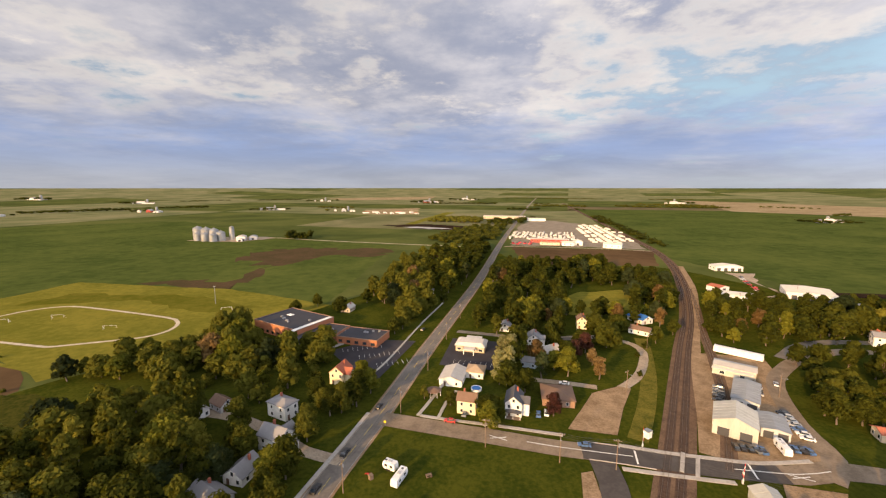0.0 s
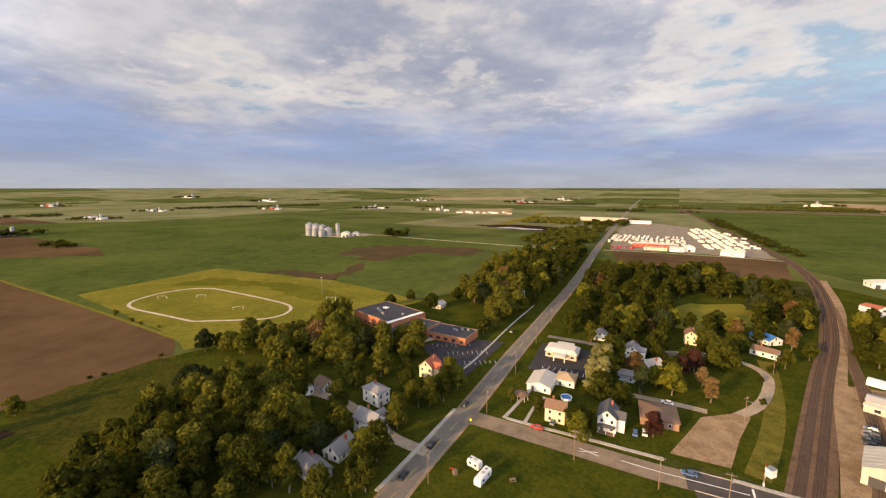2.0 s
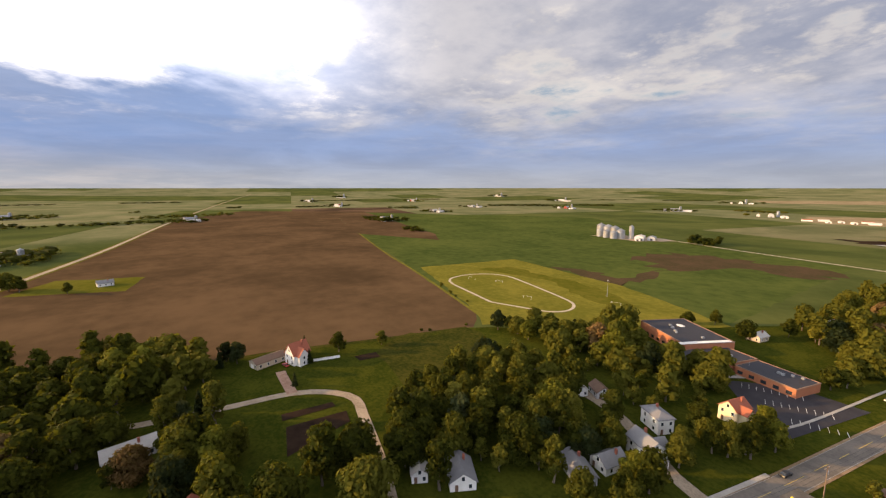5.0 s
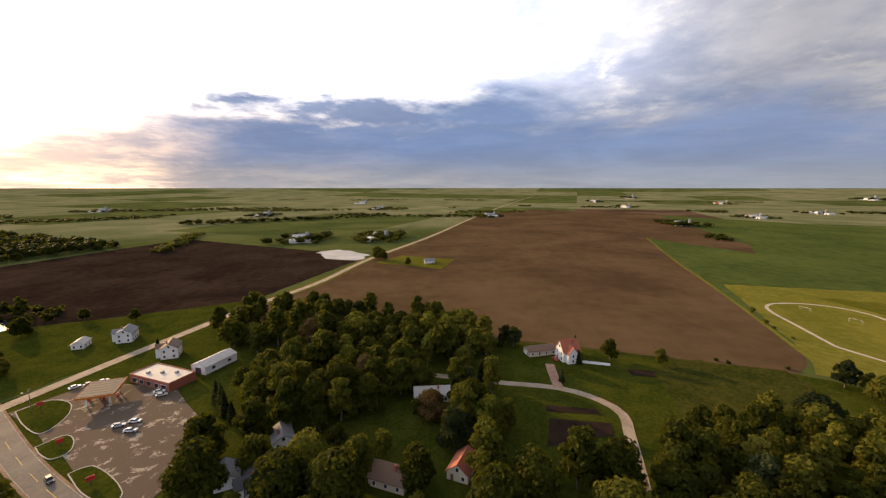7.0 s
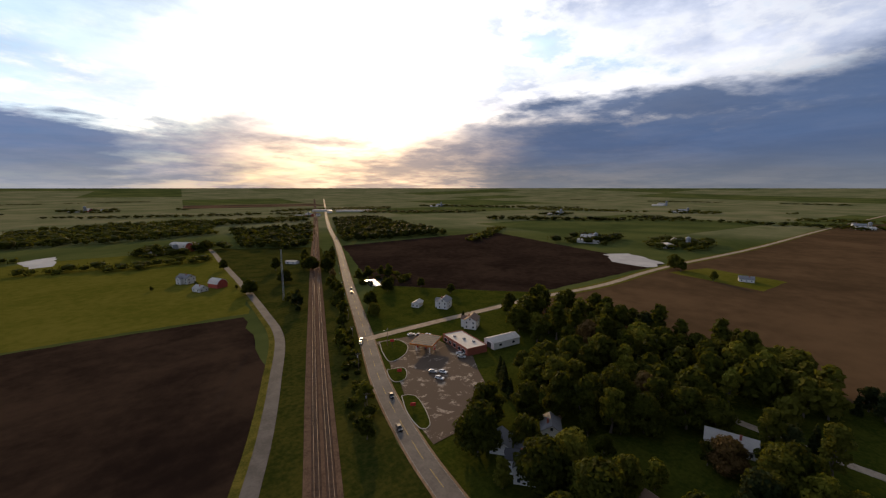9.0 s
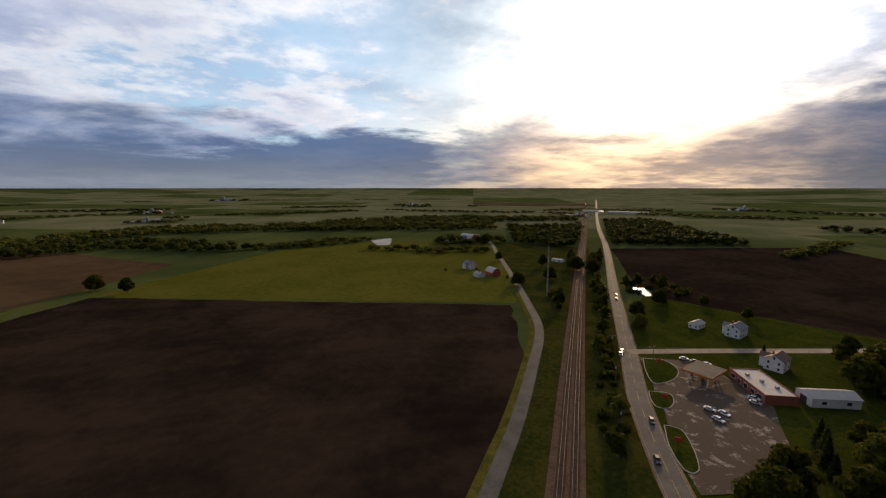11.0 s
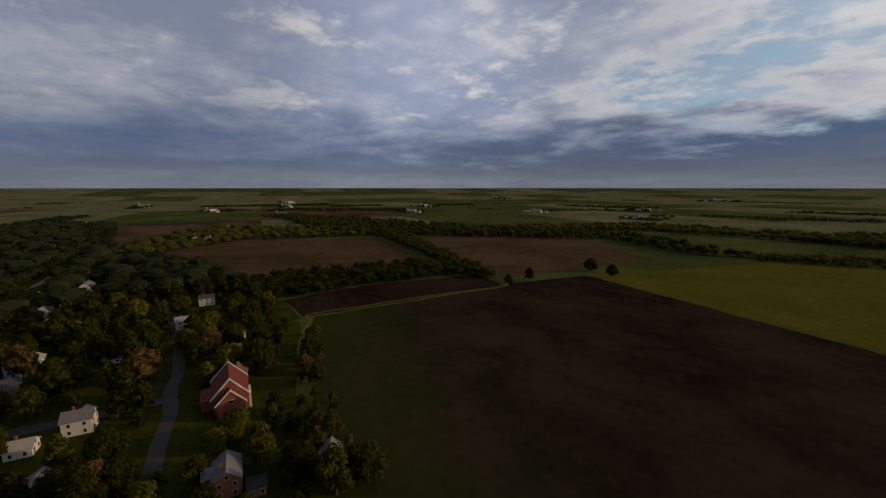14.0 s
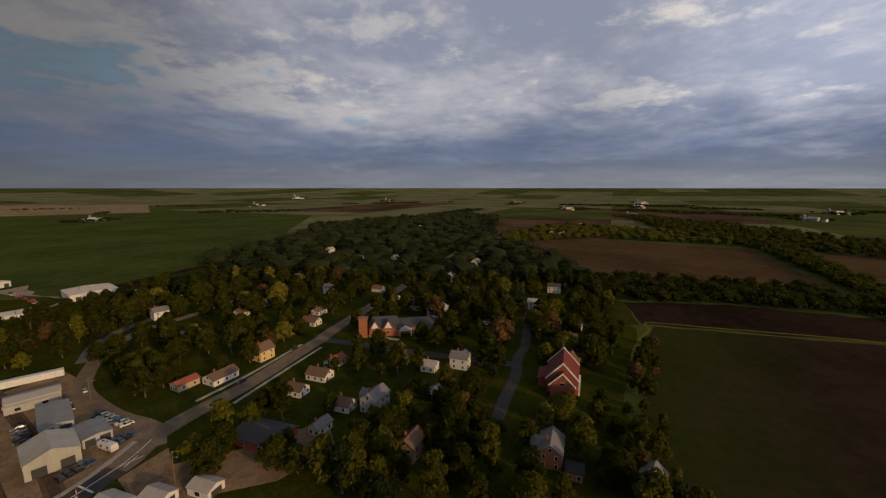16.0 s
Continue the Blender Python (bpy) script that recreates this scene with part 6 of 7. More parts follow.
def gabled_church():
    """Red-brick church with steep crossing gables edged in white."""
    e = thing("church", 181, -38, -102, "red-brick church with steep red roof and white edging", "church", keep=13)
    e.scale = (1.02, 0.85, 1.0)
    Geo().extrude_y([(-6.5, 0), (6.5, 0), (6.5, 6.5), (0, 13.5), (-6.5, 6.5)], -11, 11).make("nave", "red_brick", e)
    Geo().extrude_y([(-7.1, 5.95), (0, 13.6), (7.1, 5.95), (7.1, 6.3), (0, 13.95), (-7.1, 6.3)], -10.6, 10.6).make("roof", "church_red", e)
    g = Geo()
    g.v, g.f = [], []
    g.extrude_y([(-5.0, 0), (5.0, 0), (5.0, 5.5), (0, 10.5), (-5.0, 5.5)], -15.5, -10.9)
    g.make("porch", "red_brick", e)
    Geo().extrude_y([(-5.5, 5.0), (0, 10.6), (5.5, 5.0), (5.5, 5.3), (0, 10.9), (-5.5, 5.3)], -15.3, -11.0).make("porch_roof", "church_red", e)
    Geo().extrude_y([(-7.3, 5.7), (0, 13.6), (7.3, 5.7), (7.3, 6.5), (0, 14.4), (-7.3, 6.5)], -11.25, -10.6).make("gable_edge", "trim_white", e, "white gable edging")
    Geo().extrude_y([(-7.3, 5.7), (0, 13.6), (7.3, 5.7), (7.3, 6.5), (0, 14.4), (-7.3, 6.5)], 10.6, 11.25).make("gable_edge", "trim_white", e, "white gable edging")
    Geo().extrude_y([(-5.7, 4.8), (0, 10.6), (5.7, 4.8), (5.7, 5.5), (0, 11.3), (-5.7, 5.5)], -15.9, -15.3).make("gable_edge", "trim_white", e, "white gable edging")
    Geo().box(-10.5, -6.5, -6, 8, 0, 4.0).make("aisle", "red_brick", e)
    Geo().solid([[(-10.9, -6.4, 4.0), (-6.5, -6.4, 4.0), (-6.5, 8.4, 4.0), (-10.9, 8.4, 4.0)], [(-10.7, -6.2, 4.2), (-6.5, -6.2, 5.4), (-6.5, 8.2, 5.4), (-10.7, 8.2, 4.2)]]).make("aisle_roof", "church_red", e)
    Geo().box(6.6, 7.4, -10.8, -10.0, 0, 9.5).make("pier", "trim_white", e)
    for i in range(5):
        window(e, 6.5, -8 + i * 4, 3.6, 90), window(e, -10.5, -4 + i * 2.8, 2.2, -90)
    window(e, 0, -15.55, 6.2, 0, "wide")
    fit_on(e, DOOR_MESH, "door", 0, -15.5, 0.1, 0)
    return e


def towered_church():
    """Brick church with a square corner tower, two pointed white gables and a long low hall."""
    e = thing("church", 238, 63, -76, "orange-brick church with square tower and white gables", "church", keep=14)
    e.scale = (-1, 1, 1)
    Geo().box(-13, 6, -6, 8, 0, 5.2).make("nave", "orange_brick", e)
    Geo().solid([[(-13.5, -6.5, 5.2), (6.5, -6.5, 5.2), (6.5, 8.5, 5.2), (-13.5, 8.5, 5.2)], [(-11, 0, 10.5), (4, 0, 10.5), (4, 2, 10.5), (-11, 2, 10.5)]]).make("roof", "dark_shingle", e)
    Geo().box(7, 12, -7, -2, 0, 11.5).make("tower", "orange_brick", e)
    Geo().box(6.6, 12.4, -7.4, -1.6, 11.5, 12.1).make("tower_top", "brown_brick", e)
    for s in (7.0, 8.8, 10.6):
        Geo().box(s, s + 1.2, -7.4, -6.8, 12.1, 12.9).make("merlon", "orange_brick", e)
    for cx in (2.5, -5.5):
        Geo().extrude_y([(cx - 3.2, 5.0), (cx + 3.2, 5.0), (cx, 10.2)], -7.0, -3.0).make("gable", "orange_brick", e)
        Geo().extrude_y([(cx - 2.2, 5.6), (cx + 2.2, 5.6), (cx, 9.6)], -7.15, -6.98).make("gable_panel", "trim_white", e, "white gable panel")
        Geo().extrude_y([(cx - 3.5, 4.9), (cx, 10.4), (cx + 3.5, 4.9), (cx + 3.5, 5.2), (cx, 10.8), (cx - 3.5, 5.2)], -7.2, -3.0).make("gable_roof", "dark_shingle", e)
        window(e, cx, -6.05, 2.6, 0, "wide")
    Geo().box(-36, -13, -3, 14, 0, 4.2).make("hall", "orange_brick", e)
    Geo().solid([[(-36.5, -3.5, 4.2), (-13, -3.5, 4.2), (-13, 14.5, 4.2), (-36.5, 14.5, 4.2)], [(-32, 4.5, 7.4), (-13, 4.5, 7.4), (-13, 6.5, 7.4), (-32, 6.5, 7.4)]]).make("hall_roof", "dark_shingle", e)
    Geo().extrude_y([(-20, 3.2), (-12, 3.2), (-16, 5.4)], -7.5, -3.0).make("entrance_gable", "trim_white", e)
    for s in (-19.5, -12.5):
        Geo().box(s - 0.2, s + 0.2, -7.4, -7.0, 0, 3.2).make("post", "trim_white", e)
    for i in range(6):
        window(e, -34 + i * 3.4, -3, 2.0, 0)
    fit_on(e, DOOR_MESH, "door", -1.5, -6.0, 0.1, 0)
    return e


gabled_church()
towered_church()
for _p in ((243, 45, 11), (247, 32, 9), (226, 52, 10), (222, 66, 10), (168, 62, 13), (158, 50, 9), (150, 72, 8), (180, 18, 10), (172, 8, 7), (164, 30, 8), (146, 38, 6), (158, 116, 8), (176, 90, 6), (128, 52, 6), (116, 18, 5), (250, 150, 14), (258, 100, 9), (232, 190, 12), (255, -6, 7), (330, -60, 12), (300, 120, 10), (318, 66, 10), (345, -24, 10), (280, 200, 12)):
    KEEP.append(_p)
house(276, 30, 76, 10, 14, "white_siding", "pale_shingle", 2, 0.5, label="large white house behind the brick church")
house(292, 48, 76, 8, 10, "white_siding", "grey_shingle", 2, 0.6, label="white two-storey house behind the church")
house(194, -44, 70, 8, 10, "orange_brick", "brown_shingle", 2, 0.9, label="brick house behind the red church")

# ---------------------------------------------------------------- farms and far buildings
def silo(x, y, r, h, label="ribbed steel grain silo with a conical cap", group="grain silos"):
    e = thing("grain_silo", x, y, 0, label, "silo", group, keep=r)
    prof = [(r, 0)]
    for i in range(int(h)):
        prof += [(r, i + 0.45), (r + 0.06, i + 0.5), (r, i + 0.55)]
    Geo().lathe(prof + [(r, h)], 20).make("wall", "sheet_metal", e)
    Geo().lathe([(r + 0.25, h), (r + 0.2, h + 0.12), (0.5, h + r * 0.55), (0.5, h + r * 0.55 + 0.5), (0.05, h + r * 0.55 + 0.7)], 20).make("cap", "sheet_metal", e)
    Geo().box(r - 0.05, r + 0.25, -0.25, 0.25, 0, h).make("ladder", "grey_siding", e)


for _x, _y, _r, _h in ((-432, 712, 8, 19), (-414, 706, 8, 18), (-398, 702, 7.5, 17), (-380, 690, 7, 14), (-420, 690, 6, 12), (-404, 684, 6, 12), (-388, 680, 6, 11), (-366, 700, 4, 22)):
    silo(_x, _y, _r, _h)
shed(-350, 700, 20, 14, 26, 6, "white_siding", "white_roof", 2.0, 2, "white farm shed beside the silos", keep=8)
shed(-335, 712, 20, 12, 20, 5, "grey_siding", "sheet_metal", 2.0, 1, "grey farm shed beside the silos", keep=8)
shed(-345, 684, 20, 8, 14, 4, "white_siding", "white_roof", 1.5, 1, "low white shed at the silos", keep=6)


def barn(x, y, turn, w, l, h, wall, top, label):
    e = thing("barn", x, y, turn, label, "barn", "far farm buildings", keep=8)
    a, b = w / 2, l / 2
    Geo().extrude_y([(-a, 0), (a, 0), (a, h), (a * 0.6, h + a * 0.55), (0, h + a * 0.8), (-a * 0.6, h + a * 0.55), (-a, h)], -b, b).make("wall", wall, e)
    Geo().extrude_y([(-a - 0.3, h - 0.2), (-a * 0.62, h + a * 0.56), (0, h + a * 0.82), (a * 0.62, h + a * 0.56), (a + 0.3, h - 0.2), (a + 0.3, h + 0.1), (a * 0.64, h + a * 0.64), (0, h + a * 0.9), (-a * 0.64, h + a * 0.64), (-a - 0.3, h + 0.1)], -b - 0.3, b + 0.3).make("roof", top, e)
    Geo().box(-1.6, 1.6, -b - 0.06, -b + 0.04, 0, 3.2).make("door", "dark_frame", e)


def farmstead(x, y, seed, big=1.0):
    """A far farm: house, barns, a silo and a few trees round them."""
    rnd = random.Random(seed)
    turn = rnd.choice((17, 107)) + rnd.uniform(-4, 4)
    barn(x, y, turn, 12 * big, 24 * big, 5, rnd.choice(("white_siding", "white_siding", "grey_siding", "red_paint")), rnd.choice(("white_roof", "sheet_metal", "pale_shingle")), "far barn with a pale roof among fields")
    shed(x + 30 * big, y + rnd.uniform(-14, 14), turn, 14 * big, 34 * big, 4.6, "white_siding", "white_roof", 2, 1, "long white farm shed in the distance", ribs=False, windows=False, keep=8)
    house(x - 28 * big, y + rnd.uniform(-10, 10), turn, 9, 11, "white_siding", "grey_shingle", 2, 0.7, label="far white farmhouse with a grey roof", windows=False, keep=6)
    silo(x + 10 * big, y + 16 * big, 3.5 * big, 14 * big, "far steel silo beside a barn", "far silos")
    ring = [(x - 60 * big, y - 34), (x + 60 * big, y - 34), (x + 60 * big, y + 40), (x - 60 * big, y + 40)]
    far_wood(ring, 15 * big, seed, 10 * big, "clump of trees round a far farm", "farm_trees")


_k = 0
for _x, _y, _b in (
        (-1000, 560, 1),
        (-1230, 900, 1),
        (-1420, 1260, 1),
        (-1080, 1500, 1.2),
        (-700, 1650, 1.2),
        (-380, 1560, 1.2),
        (-1900, 800, 1.2),
        (-2300, 1500, 1.4),
        (-1700, 2300, 1.6),
        (-800, 2700, 1.6),
        (-100, 2500, 1.6),
        (160, 3000, 1.8),
        (-2600, 900, 1.5),
        (-1290, 120, 1.0),
        (-690, -260, 1),
        (-720, -130, 1),
        (-1300, -600, 1.2),
        (-1700, -300, 1.2),
        (-2300, -500, 1.5),
        (-1500, -1300, 1.3),
        (-700, -1150, 1.0),
        (-300, -2000, 1.4),
        (-190, -650, 0.9),
        (500, -1200, 1),
        (900, -1250, 1.1),
):
    _k += 1
    farmstead(_x, _y, _k, _b)
for _x, _y, _b in (
        (650, -1600, 1.3),
        (1200, -900, 1.1),
        (1500, -1200, 1.3),
        (1900, -700, 1.3),
        (1350, -480, 1.0),
        (1700, -350, 1.2),
        (2400, -900, 1.6),
        (2300, -200, 1.5),
        (1000, 1050, 1.0),
        (1900, 1100, 1.4),
        (2600, 600, 1.8),
        (1300, 2300, 1.6),
        (-3500, 1500, 2),
        (-3000, 3000, 2),
        (3200, 1500, 2.2),
        (800, -3000, 2.0),
        (2200, -2500, 2),
):
    _k += 1
    farmstead(_x, _y, _k, _b)
# long sheds where the highway meets the skyline
for _x, _y, _t in ((-885, -1363, 55), (-925, -1270, 55), (-968, -1225, 55), (-870, -1290, -35)):
    shed(_x, _y, _t, 16, 70, 6, "white_siding", "white_roof", 1.5, 2, "long white storage shed beside the far highway", name="storage_shed", category="shed", ribs=False, windows=False, keep=20)
# farm by the lane
house(-129, -432, 20, 9, 14, "white_siding", "grey_shingle", 2, 0.6, label="white farmhouse with grey roof beside a lane")
barn(-142, -392, 15, 10, 13, 4, "red_paint", "white_roof", "red barn with a bright white roof")
house(-126, -388, 15, 8, 10, "white_siding", "pale_shingle", 1, 0.6, label="white garage beside the red barn")
barn(-192, -650, 30, 18, 26, 6, "red_paint", "white_roof", "large red barn with a white roof")
shed(-247, -448, 30, 8, 14, 3, "white_siding", "white_roof", 0.8, 1, "white open shelter beside the railway")
camper(-163, -300, 70, 7, "pale trailer parked beside the mast")
_mast = thing("radio_mast", -158, -303, 0, "tall thin lattice radio mast beside the railway", "mast")
for _i in range(3):
    _a = _i * 2.094
    Geo().tube((0.7 * math.cos(_a), 0.7 * math.sin(_a), 0), (0.45 * math.cos(_a), 0.45 * math.sin(_a), 42), 0.13, 0.1, 5).make("leg", "grey_siding", _mast)
for _i in range(14):
    _z = 1.5 + _i * 3
    for _j in range(3):
        _a, _b = _j * 2.094, (_j + 1) * 2.094
        Geo().tube((0.65 * math.cos(_a), 0.65 * math.sin(_a), _z), (0.65 * math.cos(_b), 0.65 * math.sin(_b), _z + 1.5), 0.05, 0.05, 4).make("brace", "grey_siding", _mast)

# trailer yard and works to the north
shed(176, 668, 76, 16, 60, 6, "red_paint", "white_roof", 1.2, 3, "long red works hall with a white roof", name="works_hall", category="hall")
shed(170, 640, 76, 8, 30, 4, "cream_siding", "tan_shingle", 0.8, 2, "cream office building of the yard", name="office_building", category="building")
shed(196, 632, 76, 12, 18, 5, "white_siding", "white_roof", 2.0, 1, "white shed at the trailer yard")
shed(214, 640, -14, 14, 18, 6, "white_siding", "white_roof", 2.4, 1, "white gabled shed at the trailer yard")
shed(256, 606, 60, 14, 26, 6, "white_siding", "white_roof", 2.4, 1, "white shed beside the railway")
shed(180, 1190, 76, 30, 120, 8, "tan_siding", "white_roof", 1.0, 3, "long pale warehouse near the highway", name="warehouse", category="warehouse", ribs=False, windows=False)
shed(255, 1110, 76, 20, 50, 7, "white_siding", "white_roof", 1.0, 2, "white warehouse behind the yard", name="warehouse", category="warehouse", ribs=False, windows=False)


paint("trailer_white", 0.50, 0.48, 0.45, per_object=0.5)


def trailer():
    e = thing("parked_trailer", 150, 700, -10, "white camper trailer parked in a row", "trailer", "parked trailers", z=0.12)
    Geo().box(-1.25, 1.25, -4.0, 4.0, 0.9, 3.3, 0.08).make("box", "trailer_white", e)
    Geo().box(-1.1, 1.1, -3.9, 4.6, 0.6, 0.9).make("chassis", "dark_frame", e)
    Geo().tube((-1.2, -0.8, 0.42), (1.2, -0.8, 0.42), 0.42, 0.42, 10).make("axle", "tyre", e)
    return e


_trailer = trailer()
_rnd = random.Random(8)
for _row in range(8):
    for _i in range(22):
        _p = Vector((246 + _row * 13, 648 + _row * 2)) + Vector((0.20, 0.98)) * (_i * (13 + _row * 1.2)) + Vector((_rnd.uniform(-1, 1), _rnd.uniform(-2, 2)))
        if inside(_p.x, _p.y, [(240, 640), (300, 595), (352, 790), (362, 960), (275, 1080), (215, 960)]) and _rnd.random() > 0.24:
            copy_thing(_trailer, pose(_p.x, _p.y, 0.12, 0, 0, 62 + _rnd.uniform(-4, 4)))
for _row in range(7):
    for _i in range(15):
        if _rnd.random() > 0.22:
            copy_thing(_trailer, pose(118 + _i * 7.5 + _row * 5 + _rnd.uniform(-1.5, 1.5), 712 + _row * 17 - _i * 1.6 + _rnd.uniform(-2, 2), 0.12, 0, 0, _rnd.uniform(-30, 30)))
for _i in range(10):
    _m = thing("farm_machine", 118 + _i * 3.2 - (_i % 2) * 8, 640 + (_i % 3) * 9, _rnd.uniform(0, 180), "red farm machine standing in the yard", "farm machine", "farm machines", z=0.12)
    Geo().box(-1.3, 1.3, -2.4, 2.4, 0.8, 2.2, 0.2).make("body", "sign_red", _m)
    Geo().box(-1.0, 1.0, -1.2, 0.9, 2.2, 3.3, 0.2).make("cab", "glass_dark", _m)
    wheel_set(_m, 2.9, (-1.6, 1.6), 0.8)

_rnd = random.Random(21)
for _i in range(9):
    shed(-270 + _i * 22 + _rnd.uniform(-6, 6), 1430 + _rnd.uniform(-30, 40), _rnd.choice((17, 107)), 10, 22, 4, "white_siding", _rnd.choice(("white_roof", "red_shingle")), 1.5, 1, "small far barn on a tan field", name="barn", category="barn", windows=False, ribs=False)

# roadside poles and signs
_run_a = [(-29.7, 108.5), (-17, 152), (-7.5, 190), (2, 232), (12, 272)]
_run_b = [(14.8, 130.1), (38.5, 122), (55.7, 118.5), (104.1, 92.8)]
for _p in _run_a:
    utility_pole(_p[0], _p[1], 76)
for _p in _run_b:
    utility_pole(_p[0], _p[1], -14, lamp=True)
for _p in ((114.7, 217.6), (145.3, 164), (80.9, 167.7), (207, 240), (226, 300), (296, 330), (-148, -168)):
    utility_pole(_p[0], _p[1], 30, lamp=True)
wire_run(_run_a), wire_run(_run_b)
for _i in range(14):
    _x, _y = -96 - _i * 22.5, -122 - _i * 34.5
    utility_pole(_x, _y, -33, 9)
for _p, _t in (((70, 130.5), 70), ((92, 112.5), -110)):
    _gate = thing("crossing_signal", _p[0], _p[1], _t, "railway crossing signal with raised striped barrier", "crossing signal", "crossing signals")
    Geo().tube((0, 0, 0), (0, 0, 4.2), 0.09, 0.09, 8).make("post", "sheet_metal", _gate)
    Geo().box(-0.25, 0.25, -0.25, 0.25, 0, 1.3).make("motor_box", "grey_siding", _gate)
    for _r in (45, -45):
        _g = Geo().box(-0.75, 0.75, -0.2, -0.16, -0.12, 0.12)
        _m = pose(0, 0, 3.8, 0, _r, 0)
        _g.v = [tuple(_m @ Vector(p)) for p in _g.v]
        _g.make("crossbuck_board", "trim_white", _gate)
    for _s in (-0.4, 0.4):
        Geo().tube((_s, -0.25, 2.9), (_s, -0.1, 2.9), 0.2, 0.2, 10).make("signal_lamp", "sign_red", _gate)
    for _i in range(6):
        Geo().box(0.3, 0.4, -0.06, 0.06, 1.2 + _i * 1.0, 2.2 + _i * 1.0).make("barrier_piece", "sign_red" if _i % 2 else "trim_white", _gate)
_hut = thing("signal_hut", 74.5, 136, 32, "small white railway signal cabinet on ballast", "cabinet", z=0.1)
Geo().box(-1.2, 1.2, -1.0, 1.0, 0, 2.6).make("cabinet", "trim_white", _hut)
Geo().box(-1.3, 1.3, -1.1, 1.1, 2.6, 2.75).make("roof", "sheet_metal", _hut)
_crossing = tagged(new("railway_crossing"), "pale concrete panels carrying the street over the tracks", "railway crossing", kind="structure")
for _o in (-2.15, 2.15):
    for _i in range(6):
        _c = Vector((81, 121)) + Vector((0.85, -0.53)) * _o + Vector((0.53, 0.85)) * (_i * 1.9 - 4.75)
        _g = Geo().box(-0.62, 0.62, -0.92, 0.92, 0.25, 0.45)
        _m = pose(_c.x, _c.y, 0, 0, 0, -32)
        _g.v = [tuple(_m @ Vector(p)) for p in _g.v]
        _g.make("panel", "concrete", _crossing)
_sg = thing("warning_sign", -22, 142.5, -14, "yellow warning sign on a post at the corner", "sign")
Geo().box(-0.04, 0.04, -0.04, 0.04, 0, 2.4).make("post", "sheet_metal", _sg)
Geo().solid([[(-0.6, -0.05, 2.2), (0, -0.05, 1.6), (0.6, -0.05, 2.2), (0, -0.05, 2.8)], [(-0.6, -0.09, 2.2), (0, -0.09, 1.6), (0.6, -0.09, 2.2), (0, -0.09, 2.8)]]).make("panel", "sign_yellow", _sg)

for _p in ((140, 98, 10), (155, 92, 10), (172, 87, 10), (188, 83, 10), (203, 78, 9), (214, 58, 9), (206, 64, 8), (178, 22, 8), (183, 9, 8), (140, 52, 7), (128, 56, 8), (147, 40, 7), (172, -34, 9), (164, -24, 8), (152, -12, 8), (176, -14, 7)):
    KEEP.append(_p)

# ---------------------------------------------------------------- trees, one by one where they stand apart
for _x, _y, _s, _k, _l in (
        (27, 186, 0.85, 'tall', 'leaf_blossom'),
        (31, 200, 0.9, 'tall', 'leaf_blossom'),
        (26, 176, 0.75, 'round', 'leaf_blossom'),
        (62, 190, 0.8, 'round', 'leaf_light'),
        (20, 147, 0.8, 'round', 'leaf'),
        (44, 150, 0.65, 'round', 'leaf_red'),
        (-8, 163, 0.7, 'small', 'leaf'),
        (3, 158, 0.9, 'small', 'leaf'),
        (-32, 168, 0.85, 'round', 'leaf_light'),
        (-36, 163, 0.9, 'tall', 'leaf'),
        (-45, 150, 0.8, 'round', 'leaf'),
        (-38, 228, 0.5, 'small', 'leaf_red'),
        (70, 205, 0.75, 'round', 'leaf_red'),
        (76, 196, 0.6, 'round', 'leaf_dry'),
        (-30, 242, 0.85, 'round', 'leaf'),
        (-26, 250, 0.9, 'round', 'leaf'),
        (140, 252, 0.8, 'tall', 'leaf_dry'),
        (142, 240, 0.7, 'round', 'leaf'),
        (-75, 287, 0.8, 'broad', 'leaf'),
        (-96, 300, 0.7, 'round', 'leaf'),
        (-60, 310, 0.8, 'round', 'leaf'),
        (-48, 312, 0.8, 'round', 'leaf_light'),
        (-108, 288, 0.6, 'broad', 'leaf'),
        (-200, 66, 0.6, 'conifer', 'leaf_dark'),
        (-213, 68, 0.75, 'conifer', 'leaf_dark'),
):
    tree(_x, _y, _s, _k, _l)
